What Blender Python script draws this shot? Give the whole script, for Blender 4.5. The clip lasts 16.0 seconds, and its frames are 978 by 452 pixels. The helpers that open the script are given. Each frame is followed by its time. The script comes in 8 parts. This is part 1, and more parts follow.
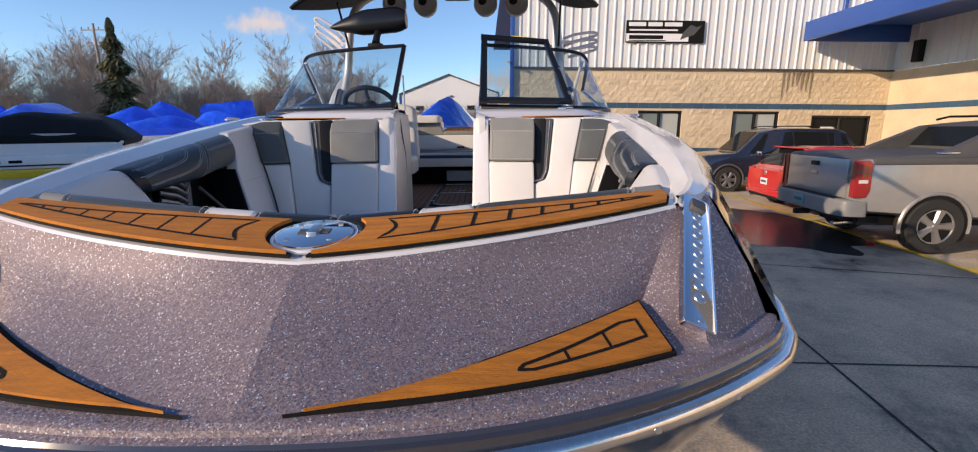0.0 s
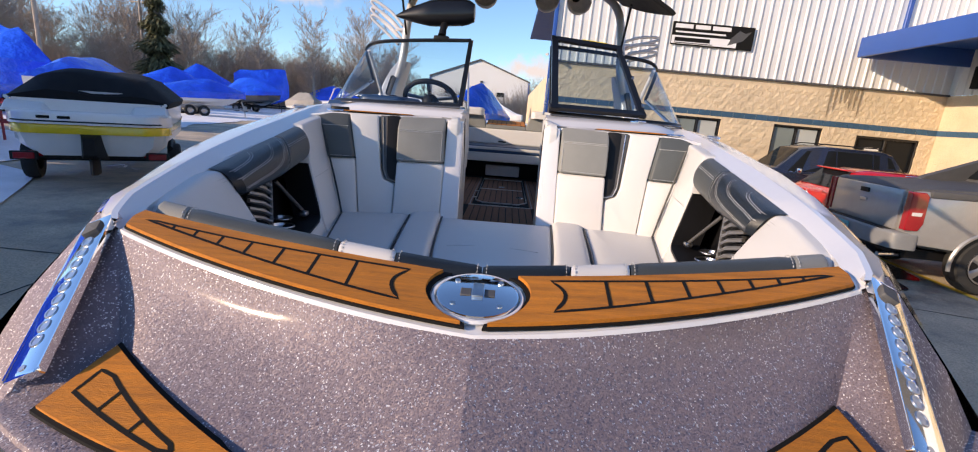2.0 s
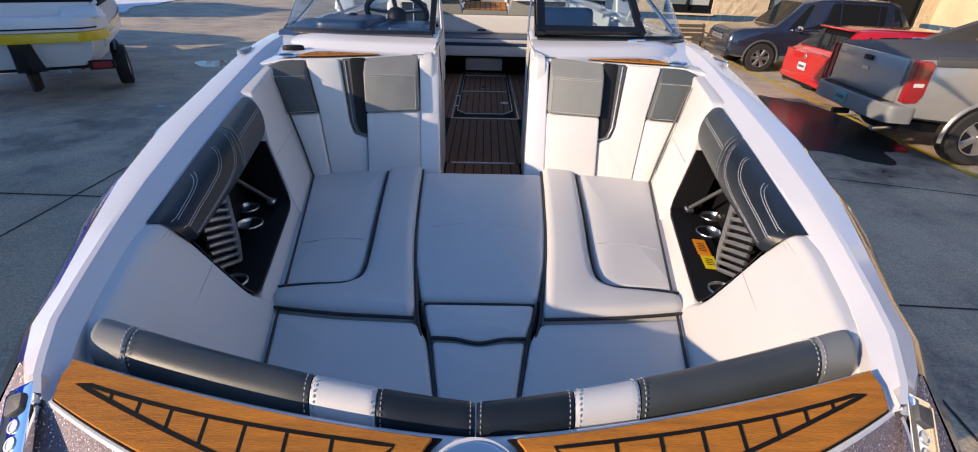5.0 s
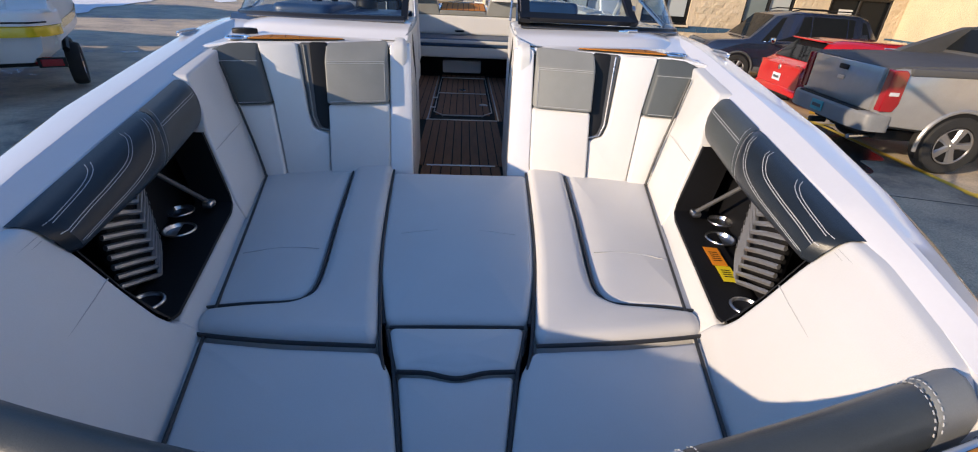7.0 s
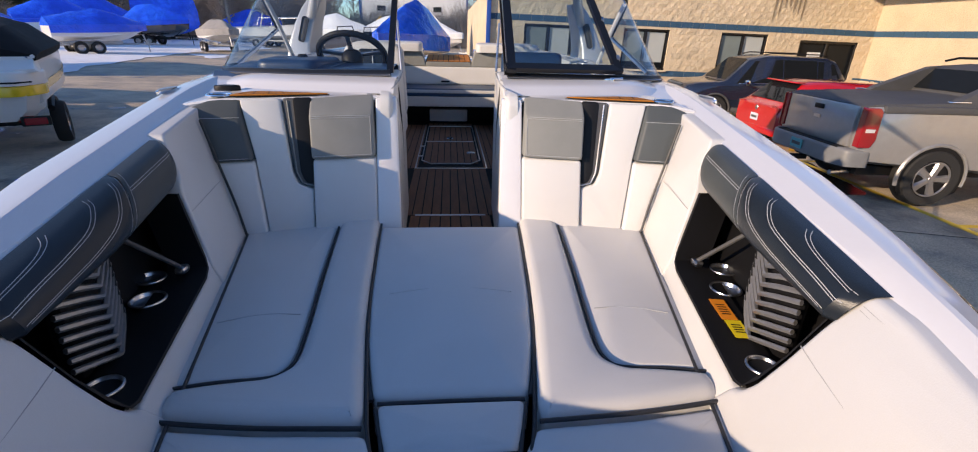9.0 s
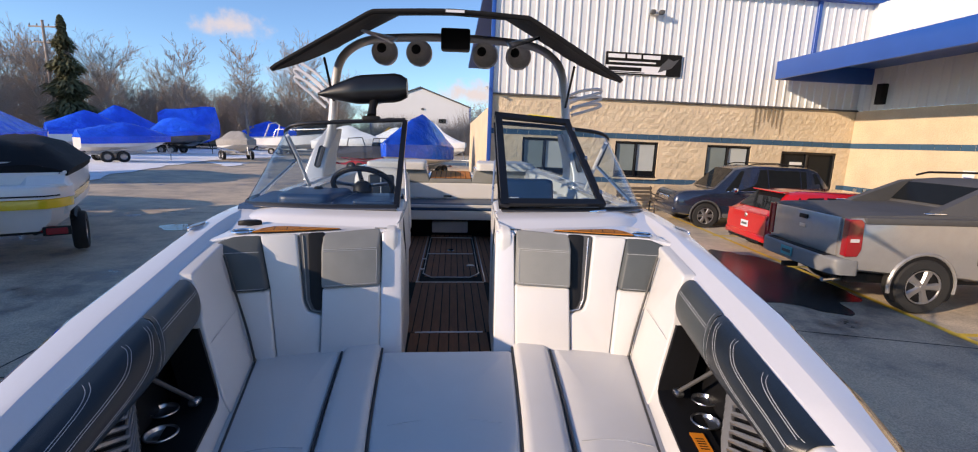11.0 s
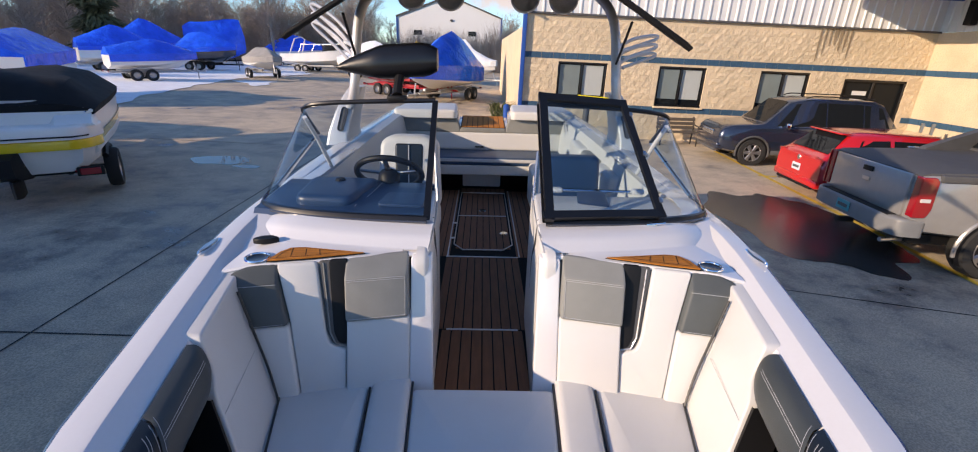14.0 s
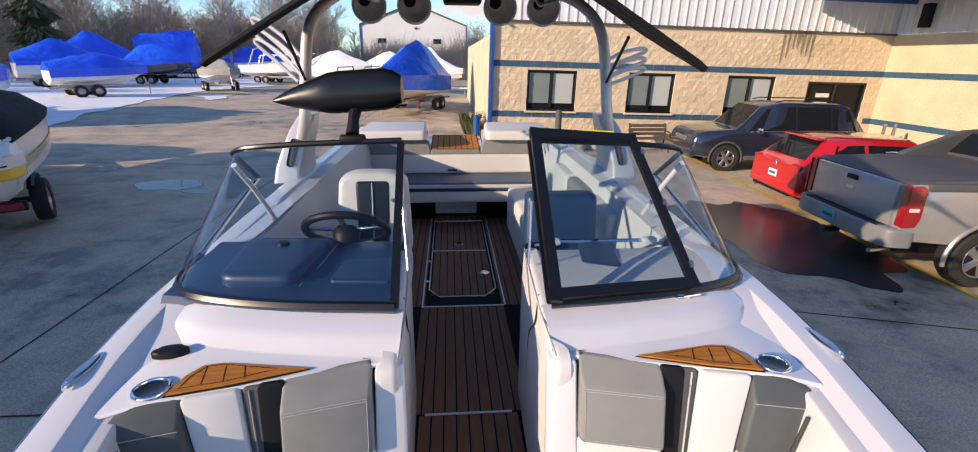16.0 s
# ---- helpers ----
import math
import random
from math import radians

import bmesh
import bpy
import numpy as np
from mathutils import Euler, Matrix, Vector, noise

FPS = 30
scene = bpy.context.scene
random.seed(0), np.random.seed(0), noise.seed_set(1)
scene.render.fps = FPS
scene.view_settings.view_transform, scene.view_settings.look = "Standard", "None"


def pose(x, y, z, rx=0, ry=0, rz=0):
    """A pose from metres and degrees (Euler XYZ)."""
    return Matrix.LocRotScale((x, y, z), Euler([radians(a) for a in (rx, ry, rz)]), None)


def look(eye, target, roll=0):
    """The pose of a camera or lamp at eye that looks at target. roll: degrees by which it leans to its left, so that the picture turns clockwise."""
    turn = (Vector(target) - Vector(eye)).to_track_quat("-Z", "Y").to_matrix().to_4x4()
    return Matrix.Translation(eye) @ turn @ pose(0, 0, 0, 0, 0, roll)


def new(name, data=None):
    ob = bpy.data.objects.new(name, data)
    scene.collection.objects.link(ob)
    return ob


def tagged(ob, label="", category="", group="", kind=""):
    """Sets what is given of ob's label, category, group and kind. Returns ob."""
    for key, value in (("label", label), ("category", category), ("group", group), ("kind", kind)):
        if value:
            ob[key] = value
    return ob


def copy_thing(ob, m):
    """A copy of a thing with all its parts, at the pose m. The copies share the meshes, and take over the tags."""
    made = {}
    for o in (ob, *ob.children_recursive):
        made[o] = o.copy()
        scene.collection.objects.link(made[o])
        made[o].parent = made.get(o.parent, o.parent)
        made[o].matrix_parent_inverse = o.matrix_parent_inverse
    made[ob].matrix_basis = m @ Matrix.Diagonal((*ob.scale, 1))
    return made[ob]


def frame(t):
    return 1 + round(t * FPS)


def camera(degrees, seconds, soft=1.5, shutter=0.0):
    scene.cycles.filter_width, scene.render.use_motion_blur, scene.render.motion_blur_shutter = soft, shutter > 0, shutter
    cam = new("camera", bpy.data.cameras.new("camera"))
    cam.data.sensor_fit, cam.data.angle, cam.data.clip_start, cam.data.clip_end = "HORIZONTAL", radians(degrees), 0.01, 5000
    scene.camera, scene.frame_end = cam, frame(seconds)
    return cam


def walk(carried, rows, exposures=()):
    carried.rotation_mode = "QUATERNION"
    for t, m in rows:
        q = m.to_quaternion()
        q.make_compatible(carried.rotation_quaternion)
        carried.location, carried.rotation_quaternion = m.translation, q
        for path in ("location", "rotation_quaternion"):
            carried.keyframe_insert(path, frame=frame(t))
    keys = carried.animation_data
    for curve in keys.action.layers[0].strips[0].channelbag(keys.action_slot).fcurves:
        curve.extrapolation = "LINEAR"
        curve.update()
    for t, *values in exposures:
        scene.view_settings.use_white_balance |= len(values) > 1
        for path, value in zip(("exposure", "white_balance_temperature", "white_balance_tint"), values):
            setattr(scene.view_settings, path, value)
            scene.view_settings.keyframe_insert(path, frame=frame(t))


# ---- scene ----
cam = camera(91.9, 16.0, 1.1)
PATH = [
    (0, (0.282, -0.685, 1.779), (0.3, 1.274, 1.373), -0.6),
    (0.5, (0.212, -0.687, 1.777), (0.068, 1.262, 1.353), -0.3),
    (1, (0.144, -0.669, 1.787), (-0.17, 1.256, 1.344), 1.1),
    (1.5, (0.085, -0.616, 1.769), (-0.311, 1.29, 1.309), 1.3),
    (2, (0.026, -0.583, 1.875), (-0.023, 1.364, 1.417), 4.3),
    (2.5, (0.008, -0.533, 1.942), (0.053, 1.406, 1.455), 4.8),
    (3, (0.021, -0.447, 1.975), (0.066, 1.487, 1.466), 1.2),
    (3.5, (0.05, -0.321, 2.129), (0.103, 1.565, 1.467), 1.6),
    (4, (0.037, -0.305, 2.221), (0.025, 1.503, 1.365), 0.9),
    (6.5, (-0.014, -0.233, 2.158), (0.096, 1.504, 1.172), 2.8),
    (7, (0.004, -0.083, 2.088), (0.124, 1.687, 1.166), 2.8),
    (7.5, (0.015, 0.05, 2.015), (0.166, 1.829, 1.113), 2.7),
    (8, (0.029, 0.11, 1.988), (0.194, 1.891, 1.093), 2.2),
    (8.5, (0.019, 0.081, 2.021), (0.19, 1.876, 1.156), 1.8),
    (9, (0.0, 0.004, 2.092), (0.162, 1.848, 1.335), 1.5),
    (9.5, (-0.007, -0.103, 2.169), (0.147, 1.808, 1.599), 1.2),
    (10, (-0.007, -0.17, 2.216), (0.147, 1.778, 1.79), 1.4),
    (10.2, (-0.011, -0.182, 2.231), (0.145, 1.775, 1.848), 1.4),
    (12.3, (0.068, 0.071, 2.319), (0.212, 2.036, 1.97), 1.4),
    (12.5, (0.066, 0.093, 2.34), (0.178, 2.057, 1.977), 1.3),
    (13, (0.036, 0.126, 2.353), (0.093, 2.085, 1.953), 1.4),
    (13.5, (-0.021, 0.18, 2.408), (0.019, 2.114, 1.901), 1.7),
    (14, (-0.032, 0.277, 2.63), (0.01, 2.153, 1.94), 1.7),
    (14.5, (-0.002, 0.471, 2.748), (0.051, 2.346, 2.054), 1.8),
    (15, (0.022, 0.617, 2.824), (0.085, 2.493, 2.132), 1.9),
    (15.5, (-0.017, 0.699, 2.751), (0.065, 2.55, 1.998), 1.8),
    (16, (-0.073, 0.85, 2.712), (0.086, 2.729, 2.047), 0.7),
]
walk(cam, [(t, look(eye, target, roll)) for t, eye, target, roll in PATH], [(0.0, 0.50, 8120, 18), (0.5, 0.62, 8170, 18), (1.5, 0.64, 8120, 18), (2.5, 0.74, 7970, 18), (3.5, 0.62, 7820, 18), (6.5, 0.82, 7720, 14), (7.0, 0.72, 7570, 14), (8.0, 0.58, 7670, 18), (10.0, 0.58, 7770, 18), (12.5, 0.53, 7570, 18), (14.5, 0.68, 7820, 18), (16.0, 0.72, 7870, 18)])
# ---- daylight ----
SUN_TO = Vector((-0.828, -0.445, 0.298)).normalized()
world = bpy.data.worlds.new("sky")
scene.world = world
world.use_nodes = True
wn = world.node_tree
sky = wn.nodes.new("ShaderNodeTexSky")
sky.sky_type = "NISHITA"
sky.sun_disc = False
sky.sun_elevation = math.asin(SUN_TO.z)
sky.sun_rotation = math.atan2(SUN_TO.x, SUN_TO.y)
sky.air_density, sky.dust_density, sky.ozone_density = 1.0, 0.0, 3.0
wn.nodes["Background"].inputs["Strength"].default_value = 0.150
sky.altitude = 800
deep = wn.nodes.new("ShaderNodeMix")
deep.data_type, deep.blend_type = "RGBA", "MULTIPLY"
deep.inputs[0].default_value = 1.0
deep.inputs[7].default_value = (0.67, 0.90, 1.13, 1)
wn.links.new(sky.outputs[0], deep.inputs[6])
# two small fair-weather clouds low in the sky
look_dir = wn.nodes.new("ShaderNodeTexCoord").outputs["Generated"]
puffs = wn.nodes.new("ShaderNodeTexNoise")
puffs.inputs["Scale"].default_value, puffs.inputs["Detail"].default_value, puffs.inputs["Roughness"].default_value = 26, 6, 0.6
wn.links.new(look_dir, puffs.inputs["Vector"])
sky_colour = deep.outputs[2]
for centre, wide, high, dense_ in (((-0.384, 0.905, 0.184), 0.066, 0.026, 0.85), ((0.036, 0.995, 0.092), 0.085, 0.030, 0.95), ((-0.300, 0.946, 0.118), 0.055, 0.016, 0.45)):
    off = wn.nodes.new("ShaderNodeVectorMath")
    off.operation, off.inputs[1].default_value = "SUBTRACT", centre
    squash = wn.nodes.new("ShaderNodeVectorMath")
    squash.operation, squash.inputs[1].default_value = "MULTIPLY", (1 / wide, 1 / wide, 1 / high)
    far = wn.nodes.new("ShaderNodeVectorMath")
    far.operation = "LENGTH"
    rag = wn.nodes.new("ShaderNodeMath")
    rag.operation, rag.inputs[1].default_value = "MULTIPLY_ADD", 1.9
    edge = wn.nodes.new("ShaderNodeMapRange")
    edge.interpolation_type = "SMOOTHSTEP"
    edge.inputs[1].default_value, edge.inputs[2].default_value = 1.95, 1.10
    edge.inputs[3].default_value, edge.inputs[4].default_value = 0.0, dense_
    veil = wn.nodes.new("ShaderNodeMix")
    veil.data_type = "RGBA"
    veil.inputs[7].default_value = (3.5, 3.35, 3.55, 1)
    wn.links.new(look_dir, off.inputs[0])
    wn.links.new(off.outputs[0], squash.inputs[0])
    wn.links.new(squash.outputs[0], far.inputs[0])
    wn.links.new(puffs.outputs["Fac"], rag.inputs[0])
    wn.links.new(far.outputs["Value"], rag.inputs[2])
    wn.links.new(rag.outputs[0], edge.inputs[0])
    wn.links.new(edge.outputs[0], veil.inputs[0])
    wn.links.new(sky_colour, veil.inputs[6])
    sky_colour = veil.outputs[2]
wn.links.new(sky_colour, wn.nodes["Background"].inputs["Color"])
sun = new("sun", bpy.data.lights.new("sun", "SUN"))
sun.data.energy, sun.data.angle, sun.data.color = 3.7, radians(0.53), (1.0, 0.87, 0.70)
sun.matrix_world = look(SUN_TO * 30, (0, 0, 0))

# ---- materials ----
def base_mat(name, colour, rough=0.5, metal=0.0, coat=0.0, spec=0.5):
    m = bpy.data.materials.new(name)
    m.use_nodes = True
    b = m.node_tree.nodes["Principled BSDF"]
    b.inputs["Base Color"].default_value = (*colour, 1)
    b.inputs["Roughness"].default_value = rough
    b.inputs["Metallic"].default_value = metal
    b.inputs["Coat Weight"].default_value = coat
    b.inputs["Coat Roughness"].default_value = 0.05
    b.inputs["Specular IOR Level"].default_value = spec
    return m, m.node_tree.nodes, m.node_tree.links, b


def ramp(nodes, stops):
    r = nodes.new("ShaderNodeValToRGB")
    e = r.color_ramp.elements
    while len(e) < len(stops):
        e.new(0.5)
    for k, (p, c) in zip(e, stops):
        k.position, k.color = p, (*c, 1)
    return r


def noise_tex(nodes, links, scale, detail=4.0, coord=None, rough=0.55, stretch=None):
    n = nodes.new("ShaderNodeTexNoise")
    n.inputs["Scale"].default_value, n.inputs["Detail"].default_value, n.inputs["Roughness"].default_value = scale, detail, rough
    c = nodes.new("ShaderNodeTexCoord").outputs["Object"] if coord is None else coord
    if stretch:
        mp = nodes.new("ShaderNodeMapping")
        mp.inputs["Scale"].default_value = stretch
        links.new(c, mp.inputs["Vector"])
        c = mp.outputs["Vector"]
    links.new(c, n.inputs["Vector"])
    return n


def mat(name, colour, rough=0.5, metal=0.0, coat=0.0, vary=0.12, scale=6.0, fine=90.0, bump=0.1, dist=0.002, stretch=None, spec=0.5, each=0.0):
    """A surface with broad mottling, fine grain and a little relief."""
    m, nodes, links, b = base_mat(name, colour, rough, metal, coat, spec)
    lo, hi = [tuple(max(0, c * (1 + k * vary)) for c in colour) for k in (-1, 1)]
    a = noise_tex(nodes, links, scale, 5, stretch=stretch)
    f = noise_tex(nodes, links, fine, 3, stretch=stretch)
    mix = nodes.new("ShaderNodeMix")
    mix.data_type = "FLOAT"
    mix.inputs[0].default_value = 0.4
    links.new(a.outputs["Fac"], mix.inputs[2])
    links.new(f.outputs["Fac"], mix.inputs[3])
    val = mix.outputs[0]
    if each:
        info = nodes.new("ShaderNodeObjectInfo")
        ma = nodes.new("ShaderNodeMath")
        ma.operation = "MULTIPLY_ADD"
        ma.inputs[1].default_value = each
        links.new(info.outputs["Random"], ma.inputs[0])
        sub = nodes.new("ShaderNodeMath")
        sub.operation = "SUBTRACT"
        sub.inputs[1].default_value = each / 2
        links.new(val, sub.inputs[0])
        links.new(sub.outputs[0], ma.inputs[2])
        val = ma.outputs[0]
    r = ramp(nodes, ((0.3, lo), (0.7, hi)))
    links.new(val, r.inputs[0])
    links.new(r.outputs[0], b.inputs["Base Color"])
    rr = nodes.new("ShaderNodeMapRange")
    rr.inputs["To Min"].default_value, rr.inputs["To Max"].default_value = rough * 0.85, min(1, rough * 1.2)
    links.new(a.outputs["Fac"], rr.inputs["Value"])
    links.new(rr.outputs[0], b.inputs["Roughness"])
    if bump:
        bp = nodes.new("ShaderNodeBump")
        bp.inputs["Strength"].default_value, bp.inputs["Distance"].default_value = bump, dist
        links.new(f.outputs["Fac"], bp.inputs["Height"])
        links.new(bp.outputs[0], b.inputs["Normal"])
    return m


def flake_mat(name, colour):
    """Metal-flake gelcoat: small tilted mirrors in a tinted base, under a clear coat."""
    m, nodes, links, b = base_mat(name, colour, 0.6, 0.25, 0.12)
    b.inputs["Coat Roughness"].default_value = 0.12
    co = nodes.new("ShaderNodeTexCoord").outputs["Object"]
    v = nodes.new("ShaderNodeTexVoronoi")
    v.inputs["Scale"].default_value = 560
    links.new(co, v.inputs["Vector"])
    sep = nodes.new("ShaderNodeSeparateColor")
    links.new(v.outputs["Color"], sep.inputs[0])
    r = ramp(nodes, ((0.0, tuple(c * 0.85 for c in colour)), (0.5, colour), (0.92, tuple(c * 1.15 for c in colour)), (0.955, (0.62, 0.57, 0.60)), (1.0, (1.0, 0.97, 0.95))))
    links.new(sep.outputs[0], r.inputs[0])
    links.new(r.outputs[0], b.inputs["Base Color"])
    sub = nodes.new("ShaderNodeVectorMath")
    sub.operation = "SUBTRACT"
    sub.inputs[1].default_value = (0.5, 0.5, 0.5)
    links.new(v.outputs["Color"], sub.inputs[0])
    mul = nodes.new("ShaderNodeVectorMath")
    mul.operation = "SCALE"
    mul.inputs["Scale"].default_value = 0.66
    links.new(sub.outputs[0], mul.inputs[0])
    geo = nodes.new("ShaderNodeNewGeometry")
    add = nodes.new("ShaderNodeVectorMath")
    links.new(geo.outputs["Normal"], add.inputs[0])
    links.new(mul.outputs[0], add.inputs[1])
    nrm = nodes.new("ShaderNodeVectorMath")
    nrm.operation = "NORMALIZE"
    links.new(add.outputs[0], nrm.inputs[0])
    links.new(nrm.outputs[0], b.inputs["Normal"])
    links.new(geo.outputs["Normal"], b.inputs["Coat Normal"])
    return m


def glass_mat(name, tint=(0.85, 0.93, 0.92), rough=0.0):
    m = bpy.data.materials.new(name)
    m.use_nodes = True
    nodes, links = m.node_tree.nodes, m.node_tree.links
    nodes.remove(nodes["Principled BSDF"])
    tr, gl, mx, lw, pw, ma = (nodes.new(k) for k in ("ShaderNodeBsdfTransparent", "ShaderNodeBsdfGlossy", "ShaderNodeMixShader", "ShaderNodeLayerWeight", "ShaderNodeMath", "ShaderNodeMath"))
    tr.inputs[0].default_value = (*tint, 1)
    gl.inputs["Roughness"].default_value = rough
    pw.operation, pw.inputs[1].default_value = "POWER", 4.0
    ma.operation, ma.inputs[1].default_value, ma.inputs[2].default_value = "MULTIPLY_ADD", 0.75, 0.05
    links.new(lw.outputs["Facing"], pw.inputs[0])
    links.new(pw.outputs[0], ma.inputs[0])
    links.new(ma.outputs[0], mx.inputs[0])
    links.new(tr.outputs[0], mx.inputs[1])
    links.new(gl.outputs[0], mx.inputs[2])
    links.new(mx.outputs[0], nodes["Material Output"].inputs[0])
    return m


def block_mat(name, colour):
    """Split-face concrete masonry: rough, uneven in tone."""
    m = mat(name, colour, 0.92, vary=0.16, scale=1.2, fine=22, bump=0.8, dist=0.03, each=0.2)
    return m


def ground_mat(name):
    """Asphalt, patched, wet in places, with paler dry concrete-like sweeps."""
    m, nodes, links, b = base_mat(name, (0.06, 0.06, 0.06), 0.8)
    big = noise_tex(nodes, links, 0.22, 5, rough=0.6)
    fine = noise_tex(nodes, links, 60, 3)
    mid = noise_tex(nodes, links, 1.3, 8, rough=0.7)
    r = ramp(nodes, ((0.37, (0.125, 0.108, 0.089)), (0.42, (0.25, 0.213, 0.172)), (0.462, (0.43, 0.358, 0.274)), (0.57, (0.60, 0.49, 0.355))))
    mix = nodes.new("ShaderNodeMix")
    mix.data_type = "FLOAT"
    mix.inputs[0].default_value = 0.56
    links.new(big.outputs["Fac"], mix.inputs[2])
    links.new(mid.outputs["Fac"], mix.inputs[3])
    links.new(mix.outputs[0], r.inputs[0])
    hue = nodes.new("ShaderNodeMix")
    hue.data_type, hue.blend_type = "RGBA", "MULTIPLY"
    hue.inputs[0].default_value = 0.7
    r2 = ramp(nodes, ((0.35, (0.6, 0.6, 0.6)), (0.65, (1.25, 1.25, 1.25))))
    links.new(fine.outputs["Fac"], r2.inputs[0])
    links.new(r.outputs[0], hue.inputs[6])
    links.new(r2.outputs[0], hue.inputs[7])
    links.new(hue.outputs[2], b.inputs["Base Color"])
    rr = ramp(nodes, ((0.385, (0.25,) * 3), (0.465, (0.75,) * 3)))
    links.new(mix.outputs[0], rr.inputs[0])
    links.new(rr.outputs[0], b.inputs["Roughness"])
    bp = nodes.new("ShaderNodeBump")
    bp.inputs["Strength"].default_value, bp.inputs["Distance"].default_value = 0.3, 0.004
    links.new(fine.outputs["Fac"], bp.inputs["Height"])
    links.new(bp.outputs[0], b.inputs["Normal"])
    return m


WHITE = mat("white_gelcoat", (0.66, 0.655, 0.67), 0.16, vary=0.02, bump=0.02, coat=0.6)
FLAKE = flake_mat("flake_gelcoat", (0.196, 0.158, 0.180))
HULLDARK = mat("dark_gelcoat", (0.035, 0.034, 0.042), 0.12, coat=1.0, vary=0.1, bump=0.0)
VINYL = mat("white_vinyl", (0.60, 0.595, 0.585), 0.45, vary=0.04, scale=4, fine=420, bump=0.22, dist=0.0012)
GREY = mat("grey_vinyl", (0.215, 0.22, 0.21), 0.5, vary=0.12, scale=8, fine=420, bump=0.22, dist=0.0012, spec=0.25)
SLATE = mat("slate_vinyl", (0.052, 0.060, 0.062), 0.40, vary=0.15, scale=8, fine=420, bump=0.22, dist=0.0012, spec=0.35)
CHAR = mat("charcoal_vinyl", (0.013, 0.018, 0.024), 0.34, vary=0.2, scale=8, fine=420, bump=0.25, dist=0.0012, spec=0.35)
PIPING = mat("dark_piping", (0.02, 0.022, 0.026), 0.5, vary=0.2, bump=0.1)
THREAD = mat("pale_thread", (0.42, 0.43, 0.44), 0.7, bump=0.2)
TEAK = mat("brown_foam_teak", (0.45, 0.150, 0.013), 0.8, vary=0.42, scale=7, fine=80, bump=0.6, dist=0.0015, stretch=(1, 12, 12))
TEAKDARK = mat("dark_foam_teak", (0.21, 0.098, 0.055), 0.85, vary=0.3, scale=5, fine=90, bump=0.5, dist=0.0015, stretch=(9, 1, 1))
FOAMBLACK = mat("black_foam", (0.007, 0.007, 0.007), 0.8, vary=0.2, bump=0.2, spec=0.2)
BLACK = mat("black_plastic", (0.007, 0.007, 0.008), 0.5, vary=0.2, bump=0.08, spec=0.25)
SATIN = mat("black_satin_frame", (0.006, 0.006, 0.007), 0.3, vary=0.2, bump=0.03)
CHROME = mat("chrome", (0.82, 0.83, 0.85), 0.07, 1.0, vary=0.03, bump=0.0)
RAILSTEEL = mat("worn_rail_steel", (0.62, 0.61, 0.60), 0.16, 1.0, vary=0.12, scale=20, bump=0.06)
STEEL = mat("brushed_steel", (0.55, 0.56, 0.58), 0.28, 1.0, vary=0.1, bump=0.05)
TOWERSILVER = mat("silver_powdercoat", (0.55, 0.55, 0.56), 0.35, 0.35, vary=0.08, bump=0.05)
CANVAS = mat("black_canvas", (0.008, 0.008, 0.009), 0.8, vary=0.25, scale=5, fine=300, bump=0.35, dist=0.002, spec=0.25)
DASH = mat("navy_dash_vinyl", (0.014, 0.045, 0.11), 0.40, vary=0.15, scale=6, fine=350, bump=0.2, dist=0.001)
GLASS = glass_mat("clear_glass", (0.74, 0.83, 0.88))
DARKGLASS = mat("tinted_glass", (0.010, 0.012, 0.014), 0.05, vary=0.1, bump=0.0, spec=0.14)
RUBBER = mat("tyre_rubber", (0.018, 0.018, 0.018), 0.85, vary=0.3, bump=0.3)
GROUND = ground_mat("asphalt")
SNOW = mat("old_snow", (0.86, 0.88, 0.91), 0.8, vary=0.1, scale=2, fine=30, bump=0.6, dist=0.02)
BLOCK = block_mat("tan_split_block", (0.62, 0.50, 0.35))
BLUEBLOCK = block_mat("blue_glazed_block", (0.03, 0.09, 0.16))
SIDING = mat("white_metal_siding", (0.66, 0.67, 0.67), 0.4, vary=0.05, scale=0.8, fine=30, bump=0.05)
BLUETRIM = mat("blue_metal_trim", (0.012, 0.075, 0.33), 0.35, vary=0.1, scale=1.0, bump=0.05)
WRAP = mat("blue_shrink_wrap", (0.002, 0.11, 0.84), 0.22, vary=0.22, scale=1.0, fine=1.7, bump=0.6, dist=0.22, spec=0.4)
WRAPWHITE = mat("white_shrink_wrap", (0.75, 0.77, 0.8), 0.35, vary=0.08, scale=1.2, fine=2.6, bump=0.6, dist=0.12)
BARK = mat("grey_brown_bark", (0.36, 0.29, 0.24), 0.9, vary=0.3, scale=3, bump=0.4, dist=0.01)
TWIG = mat("bare_twigs", (0.35, 0.285, 0.24), 0.9, vary=0.3, scale=0.4, bump=0.0)
FIR = mat("fir_needles", (0.125, 0.125, 0.06), 0.85, vary=0.5, scale=1.5, bump=0.3)
YELLOWPAINT = mat("yellow_road_paint", (0.62, 0.42, 0.05), 0.75, vary=0.3, scale=6, fine=40, bump=0.2)
YELLOWGEL = mat("yellow_gelcoat", (0.75, 0.50, 0.015), 0.2, coat=0.6, vary=0.04, bump=0.0)
